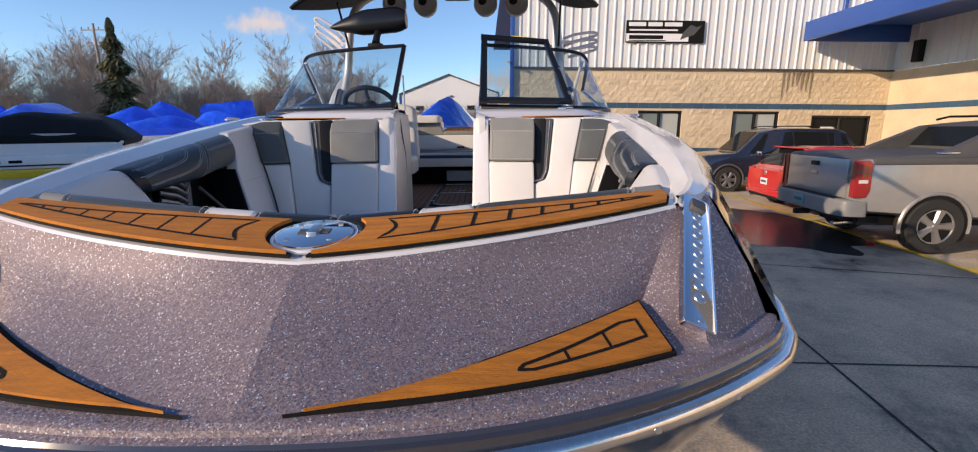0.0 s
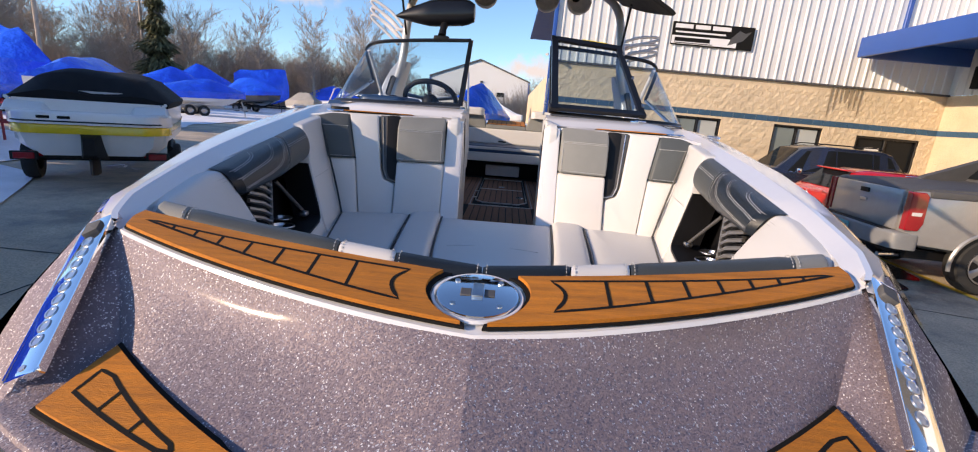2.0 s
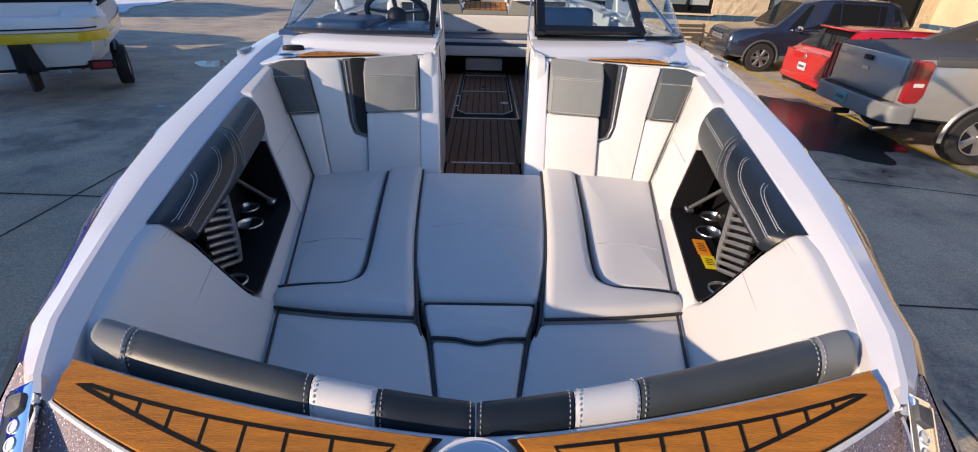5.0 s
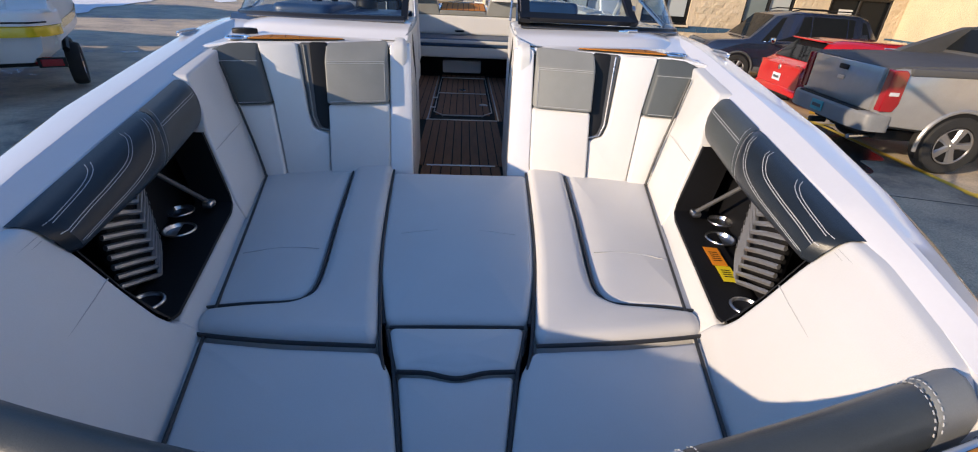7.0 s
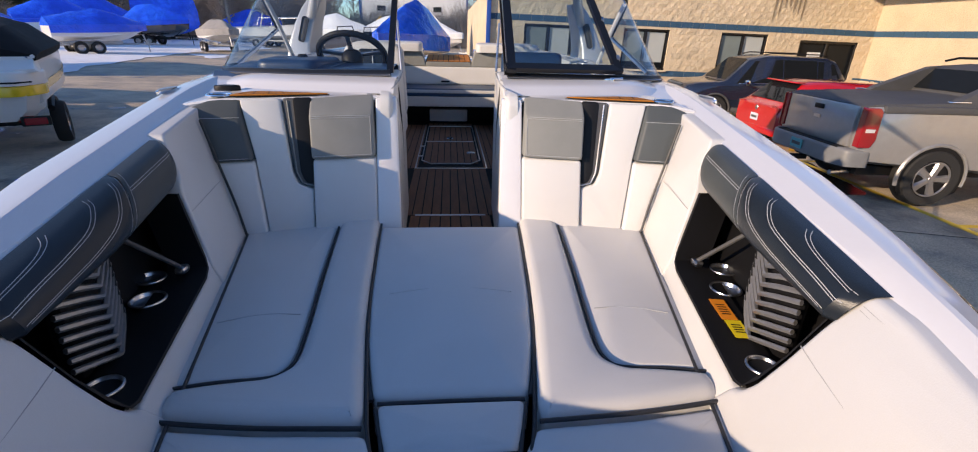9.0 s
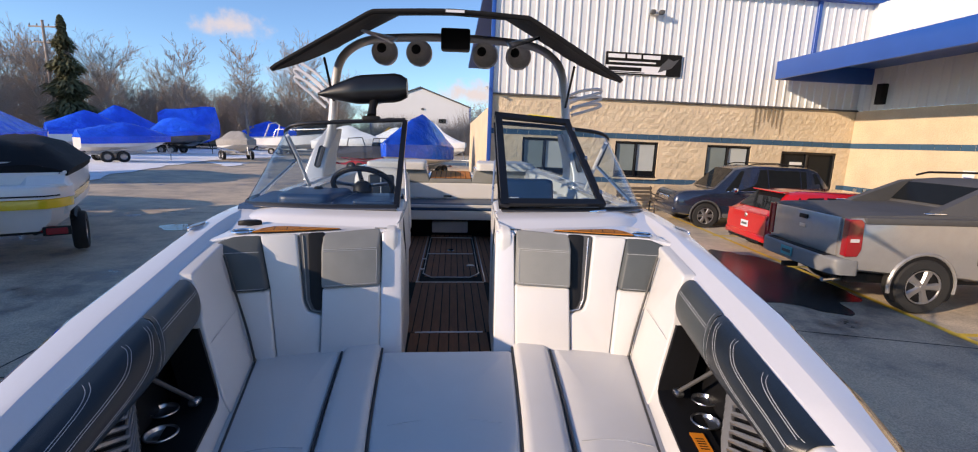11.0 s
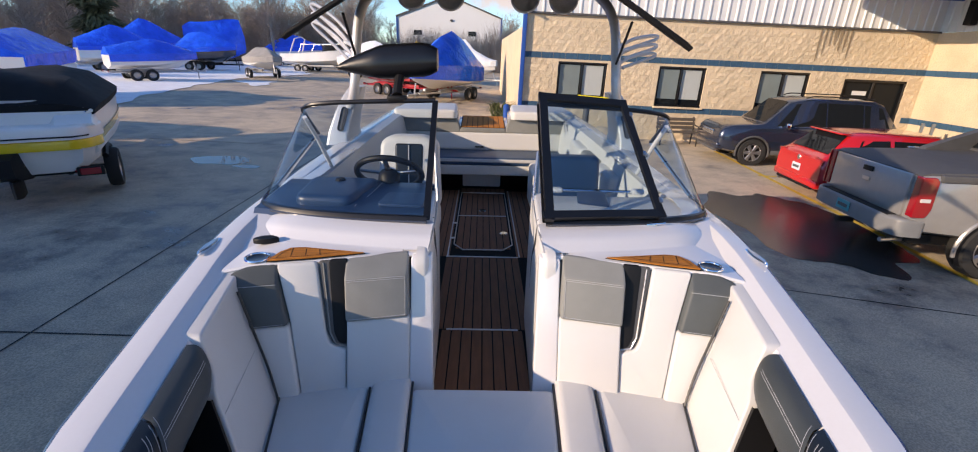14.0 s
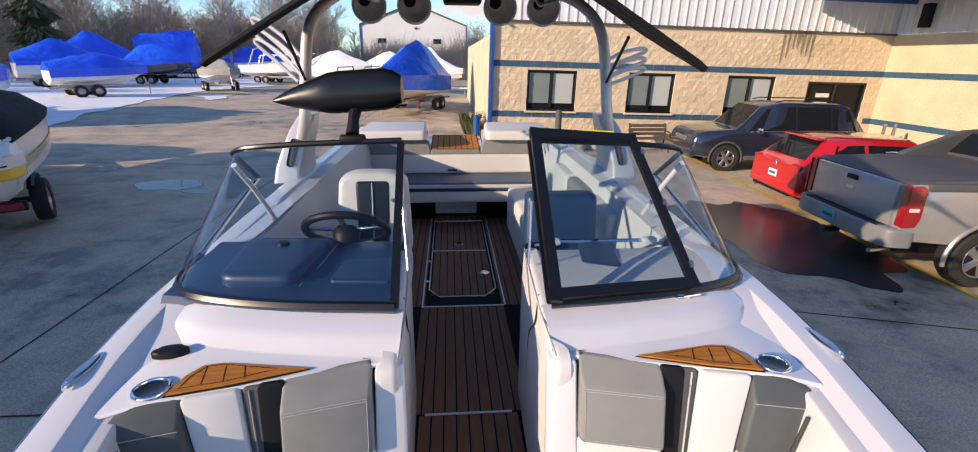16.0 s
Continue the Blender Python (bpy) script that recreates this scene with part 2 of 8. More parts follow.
CARGREY = mat("grey_car_paint", (0.33, 0.325, 0.32), 0.3, 0.4, 0.9, vary=0.08, bump=0.0)
CARRED = mat("red_car_paint", (0.55, 0.012, 0.015), 0.25, 0.1, 1.0, vary=0.06, bump=0.0)
CARBLUE = mat("slate_blue_car_paint", (0.024, 0.034, 0.062), 0.22, 0.4, 1.0, vary=0.1, bump=0.0)
REDLENS = mat("red_lens", (0.30, 0.003, 0.008), 0.12, coat=1.0, vary=0.1, bump=0.0)
ALLOY = mat("alloy_wheel", (0.33, 0.33, 0.34), 0.3, 0.8, vary=0.08, bump=0.0)
TRIMGREY = mat("grey_cladding", (0.07, 0.07, 0.072), 0.6, vary=0.15, bump=0.15)

# ---- builders ----
from mathutils.geometry import tessellate_polygon


def thing(name, label, category, group="", at=(0, 0, 0), turn=0.0):
    ob = new(name)
    ob.empty_display_size = 0.1
    ob.matrix_basis = pose(*at, 0, 0, turn)
    return tagged(ob, label, category, group)


def part(name, bm, material, parent=None, label="", smooth=True, weld=True, sharp=0.6):
    me = bpy.data.meshes.new(name)
    if weld:
        bmesh.ops.remove_doubles(bm, verts=bm.verts, dist=0.00005)
    bmesh.ops.recalc_face_normals(bm, faces=bm.faces)
    if smooth:
        for f in bm.faces:
            f.smooth = True
        for e in bm.edges:
            if len(e.link_faces) == 2 and e.calc_face_angle(0) > sharp:
                e.smooth = False
    bm.to_mesh(me)
    bm.free()
    me.materials.append(material)
    ob = new(name, me)
    ob.parent = parent
    if label:
        ob["label"] = label
    return ob


def share(name, me, parent, m):
    """Another object on the same mesh."""
    ob = new(name, me)
    ob.parent = parent
    ob.matrix_basis = m
    return ob


def setting(name, bm, material, label, category, smooth=False):
    return tagged(part(name, bm, material, None, "", smooth), label, category, "", "structure")


def add_box(bm, c, s, bevel=0.0, seg=2, m=None):
    r = bmesh.ops.create_cube(bm, size=1.0, matrix=(m or Matrix()) @ Matrix.Translation(c) @ Matrix.Diagonal((*s, 1)))
    if bevel:
        es = list({e for v in r["verts"] for e in v.link_edges})
        bmesh.ops.bevel(bm, geom=es, offset=bevel, segments=seg, profile=0.5, affect="EDGES")
    return bm


def boxm(c, s, bevel=0.0, seg=2, m=None):
    return add_box(bmesh.new(), c, s, bevel, seg, m)


def add_loft(bm, rows, closed=False, cap=False):
    """A skin over rows of points; closed: each row is a ring."""
    vs = [[bm.verts.new(p) for p in row] for row in rows]
    n = len(rows[0])
    for a, b in zip(vs, vs[1:]):
        for i in range(n if closed else n - 1):
            j = (i + 1) % n
            if (a[i].co - a[j].co).length + (b[i].co - b[j].co).length > 1e-7:
                bm.faces.new((a[i], a[j], b[j], b[i]))
    if cap:
        bm.faces.new(vs[0])
        bm.faces.new(vs[-1][::-1])
    return bm


def loft(rows, closed=False, cap=False):
    return add_loft(bmesh.new(), rows, closed, cap)


def thicken(bm, t):
    bmesh.ops.recalc_face_normals(bm, faces=bm.faces)
    bmesh.ops.solidify(bm, geom=bm.faces[:], thickness=t)
    return bm


def add_tube(bm, pts, r, n=10, caps=True):
    """A round bar through points; r: one radius, or one for each point."""
    pts = [Vector(p) for p in pts]
    rs = r if isinstance(r, (list, tuple)) else [r] * len(pts)
    rows, side = [], None
    for i, p in enumerate(pts):
        d = (pts[min(i + 1, len(pts) - 1)] - pts[max(i - 1, 0)]).normalized()
        if side is None:
            side = d.orthogonal().normalized()
        side = (side - d * side.dot(d)).normalized()
        up = d.cross(side)
        rows.append([p + rs[i] * (math.cos(k * math.tau / n) * side + math.sin(k * math.tau / n) * up) for k in range(n)])
    return add_loft(bm, rows, True, caps)


def tube(pts, r, n=10):
    return add_tube(bmesh.new(), pts, r, n)


def spline(pts, n=6):
    """Points on a smooth curve through pts."""
    p = [Vector(q) for q in pts]
    p = [2 * p[0] - p[1]] + p + [2 * p[-1] - p[-2]]
    out = []
    for a, b, c, d in zip(p, p[1:], p[2:], p[3:]):
        for k in range(n):
            t = k / n
            out.append(0.5 * (2 * b + (c - a) * t + (2 * a - 5 * b + 4 * c - d) * t * t + (3 * b - a - 3 * c + d) * t ** 3))
    return out + [p[-2]]


def add_prism(bm, outline, depth, m=None, bevel=0.0, seg=3, top_only=True):
    """A plate: outline in x, y, standing from z = 0 to depth, moved by m."""
    lo = [bm.verts.new((x, y, 0)) for x, y in outline]
    hi = [bm.verts.new((x, y, depth)) for x, y in outline]
    n = len(outline)
    top = bm.faces.new(hi)
    bot = bm.faces.new(lo[::-1])
    sides = [bm.faces.new((lo[i], lo[(i + 1) % n], hi[(i + 1) % n], hi[i])) for i in range(n)]
    made = lo + hi
    if bevel:
        es = list(top.edges) + ([] if top_only else list(bot.edges))
        r = bmesh.ops.bevel(bm, geom=es, offset=bevel, segments=seg, profile=0.5, affect="EDGES", clamp_overlap=True)
        made = list({v for f in r["faces"] for v in f.verts} | {v for v in made if v.is_valid})
    if m:
        bmesh.ops.transform(bm, matrix=m, verts=made)
    return bm


def prism(outline, depth, m=None, bevel=0.0, seg=3, top_only=True):
    return add_prism(bmesh.new(), outline, depth, m, bevel, seg, top_only)


def smooth_outline(pts, r=0.03, n=4):
    """Rounds the corners of a closed outline."""
    out, k = [], len(pts)
    for i in range(k):
        a, b, c = (Vector(pts[j % k]) for j in (i - 1, i, i + 1))
        u, v = a - b, c - b
        d = min(r, u.length * 0.45, v.length * 0.45)
        p, q = b + u.normalized() * d, b + v.normalized() * d
        for s in range(n + 1):
            t = s / n
            out.append(tuple((1 - t) ** 2 * p + 2 * t * (1 - t) * b + t * t * q))
    return out


def lerp(table, v):
    xs, ys = zip(*table)
    return float(np.interp(v, xs, ys))


def add_ring(bm, c, r, tube_r, m=None, n=24, k=8):
    """A torus round z at c."""
    rows = []
    for i in range(n):
        a = i * math.tau / n
        rows.append([(c[0] + (r + tube_r * math.cos(j * math.tau / k)) * math.cos(a), c[1] + (r + tube_r * math.cos(j * math.tau / k)) * math.sin(a), c[2] + tube_r * math.sin(j * math.tau / k)) for j in range(k)])
    rows.append(rows[0])
    if m:
        rows = [[m @ Vector(p) for p in row] for row in rows]
    return add_loft(bm, rows, True)


def add_disc(bm, c, r, depth, m=None, n=24, bevel=0.0):
    a = [(c[0] + r * math.cos(i * math.tau / n), c[1] + r * math.sin(i * math.tau / n)) for i in range(n)]
    return add_prism(bm, a, depth, (m or Matrix()) @ Matrix.Translation((0, 0, c[2])), bevel, 2)


def revolve(profile, n=24, m=None):
    """A turned body round z from (radius, z) pairs."""
    rows = [[(r * math.cos(i * math.tau / n), r * math.sin(i * math.tau / n), z) for i in range(n)] for r, z in profile]
    if m:
        rows = [[m @ Vector(p) for p in row] for row in rows]
    return loft(rows, True)



def flat_map(z0):
    return lambda x, y, h: Vector((x, y, z0 + h))


def inset_ring(pts, d):
    n, out = len(pts), []
    area = sum(pts[i][0] * pts[(i + 1) % n][1] - pts[(i + 1) % n][0] * pts[i][1] for i in range(n))
    sg = 1 if area > 0 else -1
    for i in range(n):
        a, b, c = (Vector(pts[j % n]) for j in (i - 1, i, i + 1))
        u, v = (b - a).normalized(), (c - b).normalized()
        nn = Vector((-(u.y + v.y), u.x + v.x)) * sg
        if nn.length < 1e-6:
            out.append((b.x, b.y))
            continue
        nn.normalize()
        k = max(0.6, nn.dot(Vector((-u.y, u.x)) * sg))
        out.append(tuple(b + nn * d / k))
    return out


def puff(outline, h, r, place, corner=0.03, crown=0.0, n=4, under=True, wide=1.0):
    """An upholstered pad: a closed outline raised by h with a rounded rim, laid out in space by place(x, y, height)."""
    o = smooth_outline(outline, max(corner, 1.3 * r * wide), 5)
    rings = [(o, 0.0), (o, max(0.0, h - r))]
    for k in range(1, n + 1):
        a = k / n * math.pi / 2
        rings.append((inset_ring(o, r * wide * (1 - math.cos(a))), h - r + r * math.sin(a)))
    if crown:
        rings.append((inset_ring(o, r + crown * 4), h + crown))
    bm = bmesh.new()
    vs = [[bm.verts.new(place(x, y, hh)) for x, y in ring] for ring, hh in rings]
    m = len(o)
    for a, b in zip(vs, vs[1:]):
        for i in range(m):
            j = (i + 1) % m
            bm.faces.new((a[i], a[j], b[j], b[i]))
    last = rings[-1][0]
    for tri in tessellate_polygon([[Vector((x, y, 0)) for x, y in last]]):
        bm.faces.new([vs[-1][i] for i in tri])
    if under:
        for tri in tessellate_polygon([[Vector((x, y, 0)) for x, y in o]]):
            bm.faces.new([vs[0][i] for i in reversed(tri)])
    return bm


def add_ribbon(bm, surf, uv, width, lift, closed=False):
    """A flat strip of that width along a line of (u, v) on a surface surf(u, v)."""
    pts = [Vector(surf(u, v)) for u, v in uv]
    n = len(pts)
    rows = []
    for i, (u, v) in enumerate(uv):
        e = 0.004
        nrm = (Vector(surf(u + e, v)) - Vector(surf(u - e, v))).cross(Vector(surf(u, v + e)) - Vector(surf(u, v - e))).normalized()
        if closed:
            d = pts[(i + 1) % n] - pts[i - 1]
        else:
            d = pts[min(i + 1, n - 1)] - pts[max(i - 1, 0)]
        side = nrm.cross(d).normalized() * width / 2
        up = nrm * lift
        rows.append((pts[i] - side + up, pts[i] + side + up))
    if closed:
        rows.append(rows[0])
    return add_loft(bm, rows)


def dense(uv, n=6, closed=False):
    q = list(uv) + ([uv[0]] if closed else [])
    out = []
    for a, b in zip(q, q[1:]):
        out += [(a[0] + (b[0] - a[0]) * k / n, a[1] + (b[1] - a[1]) * k / n) for k in range(n)]
    return out if closed else out + [q[-1]]


# ---- ground and building ----
def gz(x):
    """The lot falls gently towards the shop."""
    return -0.02 * max(-26.0, min(26.0, x))


gxs = [-900, -300, -100, -26, -13, 0, 13, 26, 100, 300, 900]
gys = [-900, -300, -100, -30, 0, 30, 60, 100, 200, 400, 900]
setting("ground", loft([[(x, y, gz(x)) for x in gxs] for y in gys]), GROUND, "grey worn asphalt lot with damp dark patches", "ground")

FY = 17.0          # the long front of the shop
BX0, BX1 = 1.28, 15.0
LEAN_B = Matrix.Translation((1.3, FY, 0)) @ pose(0, 0, 0, 0, 1.0, 0) @ Matrix.Translation((-1.3, -FY, 0))
Z_STRIPE, Z_LOW, Z_SIDE = 2.55, 0.95, 3.88
WINDOWS = [(2.46, 4.13), (5.89, 7.51), (9.37, 11.09)]
WZ0, WZ1 = 1.12, 2.43
building = thing("shop_building", "tan block shop with white ribbed upper wall and blue trim", "building")
building.matrix_basis = LEAN_B


def wall_with_holes(x0, x1, z0, z1, holes, depth, axis_m):
    """A wall in x, z with rectangular openings through it."""
    xs = sorted({x0, x1, *[h[0] for h in holes], *[h[1] for h in holes]})
    zs = sorted({z0, z1, *[h[2] for h in holes], *[h[3] for h in holes]})
    bm = bmesh.new()
    for a, b in zip(xs, xs[1:]):
        for c, d in zip(zs, zs[1:]):
            if any(h[0] <= a and b <= h[1] and h[2] <= c and d <= h[3] for h in holes):
                continue
            add_box(bm, ((a + b) / 2, depth / 2, (c + d) / 2), (b - a, depth, d - c), m=axis_m)
    return bm


HOLES = [(a, b, WZ0, WZ1) for a, b in WINDOWS] + [(12.3, 14.5, 0.0, 2.3)]
part("front_wall", wall_with_holes(BX0, BX1, -0.5, Z_SIDE, HOLES, 0.3, Matrix.Translation((0, FY, 0))), BLOCK, building, smooth=False)
part("side_wall", boxm((BX1 + 0.15, FY / 2 - 6.5, Z_SIDE / 2 - 0.25), (0.3, FY + 13, Z_SIDE + 0.5)), BLOCK, building, smooth=False)
part("gable_wall", boxm((BX0 + 0.15, FY + 10.3, 1.5), (0.3, 20, 4.0)), BLOCK, building, smooth=False)


def ribbed(length, height, pitch=0.3, depth=0.035):
    """Ribbed metal sheeting in x, z, ribs proud towards -y."""
    pts = []
    n = int(length / pitch)
    for i in range(n):
        x = i * pitch
        pts += [(x, 0), (x + pitch - 0.10, 0), (x + pitch - 0.07, -depth), (x + pitch - 0.03, -depth)]
    pts.append((n * pitch, 0))
    return loft([[(x, y, 0) for x, y in pts], [(x, y, height) for x, y in pts]])


TOP = 7.6
o = part("metal_siding", ribbed(BX1 - BX0 + 0.2, TOP - Z_SIDE), SIDING, building, "white ribbed metal siding", smooth=False)
o.location = (BX0, FY - 0.02, Z_SIDE)
part("siding_backing", boxm(((BX0 + BX1) / 2, FY + 0.2, (TOP + Z_SIDE) / 2), (BX1 - BX0, 0.3, TOP - Z_SIDE)), SIDING, building, smooth=False)
o = part("metal_siding", ribbed(FY + 13, TOP - Z_SIDE), SIDING, building, "white ribbed metal siding", smooth=False)
o.matrix_basis = pose(BX1 - 0.02, FY, Z_SIDE, 0, 0, -90)
part("siding_base_flashing", boxm(((BX0 + BX1) / 2, FY - 0.05, Z_SIDE), (BX1 - BX0, 0.1, 0.06)), TRIMGREY, building, smooth=False)
part("corner_downspout", boxm((BX0 - 0.03, FY - 0.08, TOP / 2), (0.14, 0.12, TOP), 0.02), BLUETRIM, building, "blue metal corner downspout")
part("roof", boxm(((BX0 + BX1) / 2 + 0, FY + 10, TOP + 0.1), (BX1 - BX0 + 0.6, 20.6, 0.2)), BLUETRIM, building)
# entrance canopy
part("canopy_fascia", boxm((11.4 - 0.06, 8.7, 5.09), (0.12, 15.6, 0.62), 0.02), BLUETRIM, building, "blue metal entrance canopy fascia")
part("canopy_fascia", boxm((13.2, 16.5, 5.09), (3.7, 0.12, 0.62), 0.02), BLUETRIM, building)
part("canopy_top", boxm((13.2, 8.7, 5.36), (3.6, 15.5, 0.06)), BLUETRIM, building)
part("canopy_soffit", ribbed(15.4, 3.6, 0.2, 0.02), TRIMGREY, building, "dark ribbed soffit", smooth=False).matrix_basis = pose(15.0, 1.0, 4.80, 0, -90, 90)
part("canopy_post", boxm((14.85, 15.9, 4.4), (0.22, 0.26, 0.7), 0.01, 1), BLACK, building)
for a, b in WINDOWS:
    w = part("window", boxm(((a + b) / 2, FY + 0.09, WZ0 + 0.03), (b - a, 0.16, 0.06)), SATIN, building, smooth=False)
    for x0, x1 in ((a, a + 0.06), ((a + b) / 2 - 0.03, (a + b) / 2 + 0.03), (b - 0.06, b)):
        part("mullion", boxm(((x0 + x1) / 2, FY + 0.1, (WZ0 + WZ1) / 2), (x1 - x0, 0.1, WZ1 - WZ0), 0.008), SATIN, w)
    part("head", boxm(((a + b) / 2, FY + 0.09, WZ1 - 0.03), (b - a, 0.12, 0.06), 0.008), SATIN, w)
    part("pane", boxm(((a + b) / 2, FY + 0.13, (WZ0 + WZ1) / 2), (b - a, 0.02, WZ1 - WZ0)), DARKGLASS, w, smooth=False)

# masonry: courses of split-face block, with two courses of blue glazed block
BH, BW = 0.2, 0.4


def block_mesh(seed, w, rough):
    rnd = random.Random(seed)
    bm = bmesh.new()
    nx, nz = 4, 2
    g = [[bm.verts.new((w * i / nx, -(0.012 + (rnd.uniform(-0.010, 0.016) if rough and 0 < i < nx and 0 < k < nz else (rnd.uniform(-0.008, 0.004) if rough else 0))), (BH - 0.012) * k / nz)) for i in range(nx + 1)] for k in range(nz + 1)]
    for k in range(nz):
        for i in range(nx):
            bm.faces.new((g[k][i], g[k][i + 1], g[k + 1][i + 1], g[k + 1][i]))
    ring = [g[0][i] for i in range(nx + 1)] + [g[k][nx] for k in range(1, nz + 1)] + [g[nz][i] for i in range(nx - 1, -1, -1)] + [g[k][0] for k in range(nz - 1, 0, -1)]
    back = [bm.verts.new((v.co.x, 0.02, v.co.z)) for v in ring]
    for i in range(len(ring)):
        j = (i + 1) % len(ring)
        bm.faces.new((ring[i], back[i], back[j], ring[j]))
    bmesh.ops.recalc_face_normals(bm, faces=bm.faces)
    me = bpy.data.meshes.new("block")
    bm.to_mesh(me)
    bm.free()
    return me


fronts = [o for o in building.children if o.name.startswith("front_wall")][0]
variants = []
for k in range(6):
    me = block_mesh(k, BW - 0.012, True)
    me.materials.append(BLOCK)
    variants.append(me)
blue = block_mesh(50, BW - 0.012, False)
blue.materials.append(BLUEBLOCK)
rnd = random.Random(3)
rest_v, rest_f, made = [], [], 0
courses = int((Z_SIDE + 0.3) / BH) + 1
for c in range(courses):
    z = -0.29 + BH * c
    if z + BH > Z_SIDE + 0.02:
        break
    is_blue = abs(z + BH / 2 - Z_STRIPE) < 0.1 or abs(z + BH / 2 - Z_LOW) < 0.1
    x = BX0 + (0.0 if c % 2 else -BW / 2)
    while x < BX1 - 0.05:
        x0, x1 = max(x, BX0), min(x + BW, BX1)
        hit = any(x0 < h[1] - 0.02 and x1 > h[0] + 0.02 and z < h[3] - 0.03 and z + BH > h[2] + 0.03 for h in HOLES)
        x += BW
        if hit or x1 - x0 < 0.1:
            continue
        me = blue if is_blue else rnd.choice(variants)
        M = Matrix.Translation((x0, FY, z)) @ Matrix.Diagonal(((x1 - x0) / BW, 1, 1, 1))
        if (is_blue or (x0 < 9.0 and z > 0.6)) and made < 298:
            share("block", me, fronts, M)
            made += 1
        else:
            n0 = len(rest_v)
            rest_v.extend(M @ v.co for v in me.vertices)
            rest_f.extend([n0 + i for i in p.vertices] for p in me.polygons)
me = bpy.data.meshes.new("block_rest")
me.from_pydata(rest_v, [], rest_f)
me.materials.append(BLOCK)
o = new("block_rest", me)
o.parent = fronts
o["kind"] = "stuff"
sidew = [o for o in building.children if o.name.startswith("side_wall")][0]
for zc in (Z_STRIPE, Z_LOW):
    for k in range(38):
        share("block", blue, sidew, pose(BX1, FY - BW * k, round((zc + 0.29) / BH - 0.5) * BH - 0.29, 0, 0, -90))

STAIN = mat("rain_stain", (0.26, 0.20, 0.13), 0.9, vary=0.25, scale=3, fine=25, bump=0.5, dist=0.01)
rnd = random.Random(8)
for k in range(7):
    x, w, h = 11.05 + 0.17 * k, rnd.uniform(0.05, 0.13), rnd.uniform(0.35, 1.05)
    pts = [(-w / 2, 0), (-w * 0.45, -h * 0.5), (-w * 0.1, -h), (w * 0.15, -h * 0.96), (w * 0.4, -h * 0.45), (w / 2, 0)]
    part("rain_stain", prism(pts[::-1], 0.004, pose(x, FY - 0.034, Z_SIDE - 0.05, 90, 0, 0)), STAIN, building, "dark rain stain on the masonry", smooth=False)

# entrance door
dr = part("door", boxm((13.4, FY + 0.12, 1.1), (0.08, 0.1, 2.4), 0.01, 1), SATIN, building, "dark framed glass entrance door")
for x in (12.33, 14.47):
    part("door_jamb", boxm((x, FY + 0.1, 1.1), (0.08, 0.14, 2.5), 0.01, 1), SATIN, dr)
part("door_head", boxm((13.4, FY + 0.1, 2.26), (2.2, 0.14, 0.08), 0.01, 1), SATIN, dr)
part("door_glass", boxm((13.4, FY + 0.14, 1.05), (2.1, 0.02, 2.4)), DARKGLASS, dr, smooth=False)
part("door_notice", boxm((13.0, FY + 0.11, 1.85), (0.5, 0.01, 0.14)), SIDING, dr, smooth=False)
part("door_notice", boxm((13.0, FY + 0.11, 1.35), (0.22, 0.01, 0.26)), mat("blue_notice", (0.05, 0.3, 0.65), 0.4, vary=0.05, bump=0.0), dr, smooth=False)
# left blind of each window has shade put into its colour
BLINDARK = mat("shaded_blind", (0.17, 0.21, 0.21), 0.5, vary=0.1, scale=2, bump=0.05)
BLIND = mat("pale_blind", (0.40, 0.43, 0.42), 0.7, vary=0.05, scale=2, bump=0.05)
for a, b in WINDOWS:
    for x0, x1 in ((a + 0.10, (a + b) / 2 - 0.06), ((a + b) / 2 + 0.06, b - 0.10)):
        part("blind", boxm(((x0 + x1) / 2, FY + 0.1195, (WZ0 + WZ1) / 2 + 0.08), (x1 - x0, 0.002, WZ1 - WZ0 - 0.34)), BLIND if x0 > (a + b) / 2 else BLINDARK, building, "roller blind behind the pane", smooth=False)
    part("window_sill", boxm(((a + b) / 2, FY - 0.02, WZ0 - 0.03), (b - a + 0.1, 0.14, 0.06), 0.01, 1), BLOCK, building)

# banner on the upper wall: bars stand for its lettering
ban = part("banner", boxm((6.62, FY - 0.09, 5.12), (2.76, 0.05, 0.74), 0.01, 1), FOAMBLACK, building, "black and white banner with bars for lettering")
BANW = mat("banner_white", (0.75, 0.75, 0.76), 0.5, vary=0.03, bump=0.0)
part("banner_field", boxm((6.35, FY - 0.117, 4.92), (2.2, 0.006, 0.26)), BANW, ban, smooth=False)
for x0, x1 in ((5.32, 5.92), (6.0, 6.5), (6.58, 7.2)):
    part("lettering_bar", boxm(((x0 + x1) / 2, FY - 0.118, 5.36), (x1 - x0, 0.006, 0.13)), BANW, ban, smooth=False)
part("lettering_bar", boxm((6.2, FY - 0.118, 5.17), (1.7, 0.006, 0.05)), BANW, ban, smooth=False)
part("lettering_bar", boxm((5.95, FY - 0.122, 4.93), (1.2, 0.004, 0.13)), FOAMBLACK, ban, smooth=False)
part("lettering_bar", boxm((6.0, FY - 0.122, 4.82), (1.3, 0.004, 0.03)), FOAMBLACK, ban, smooth=False)
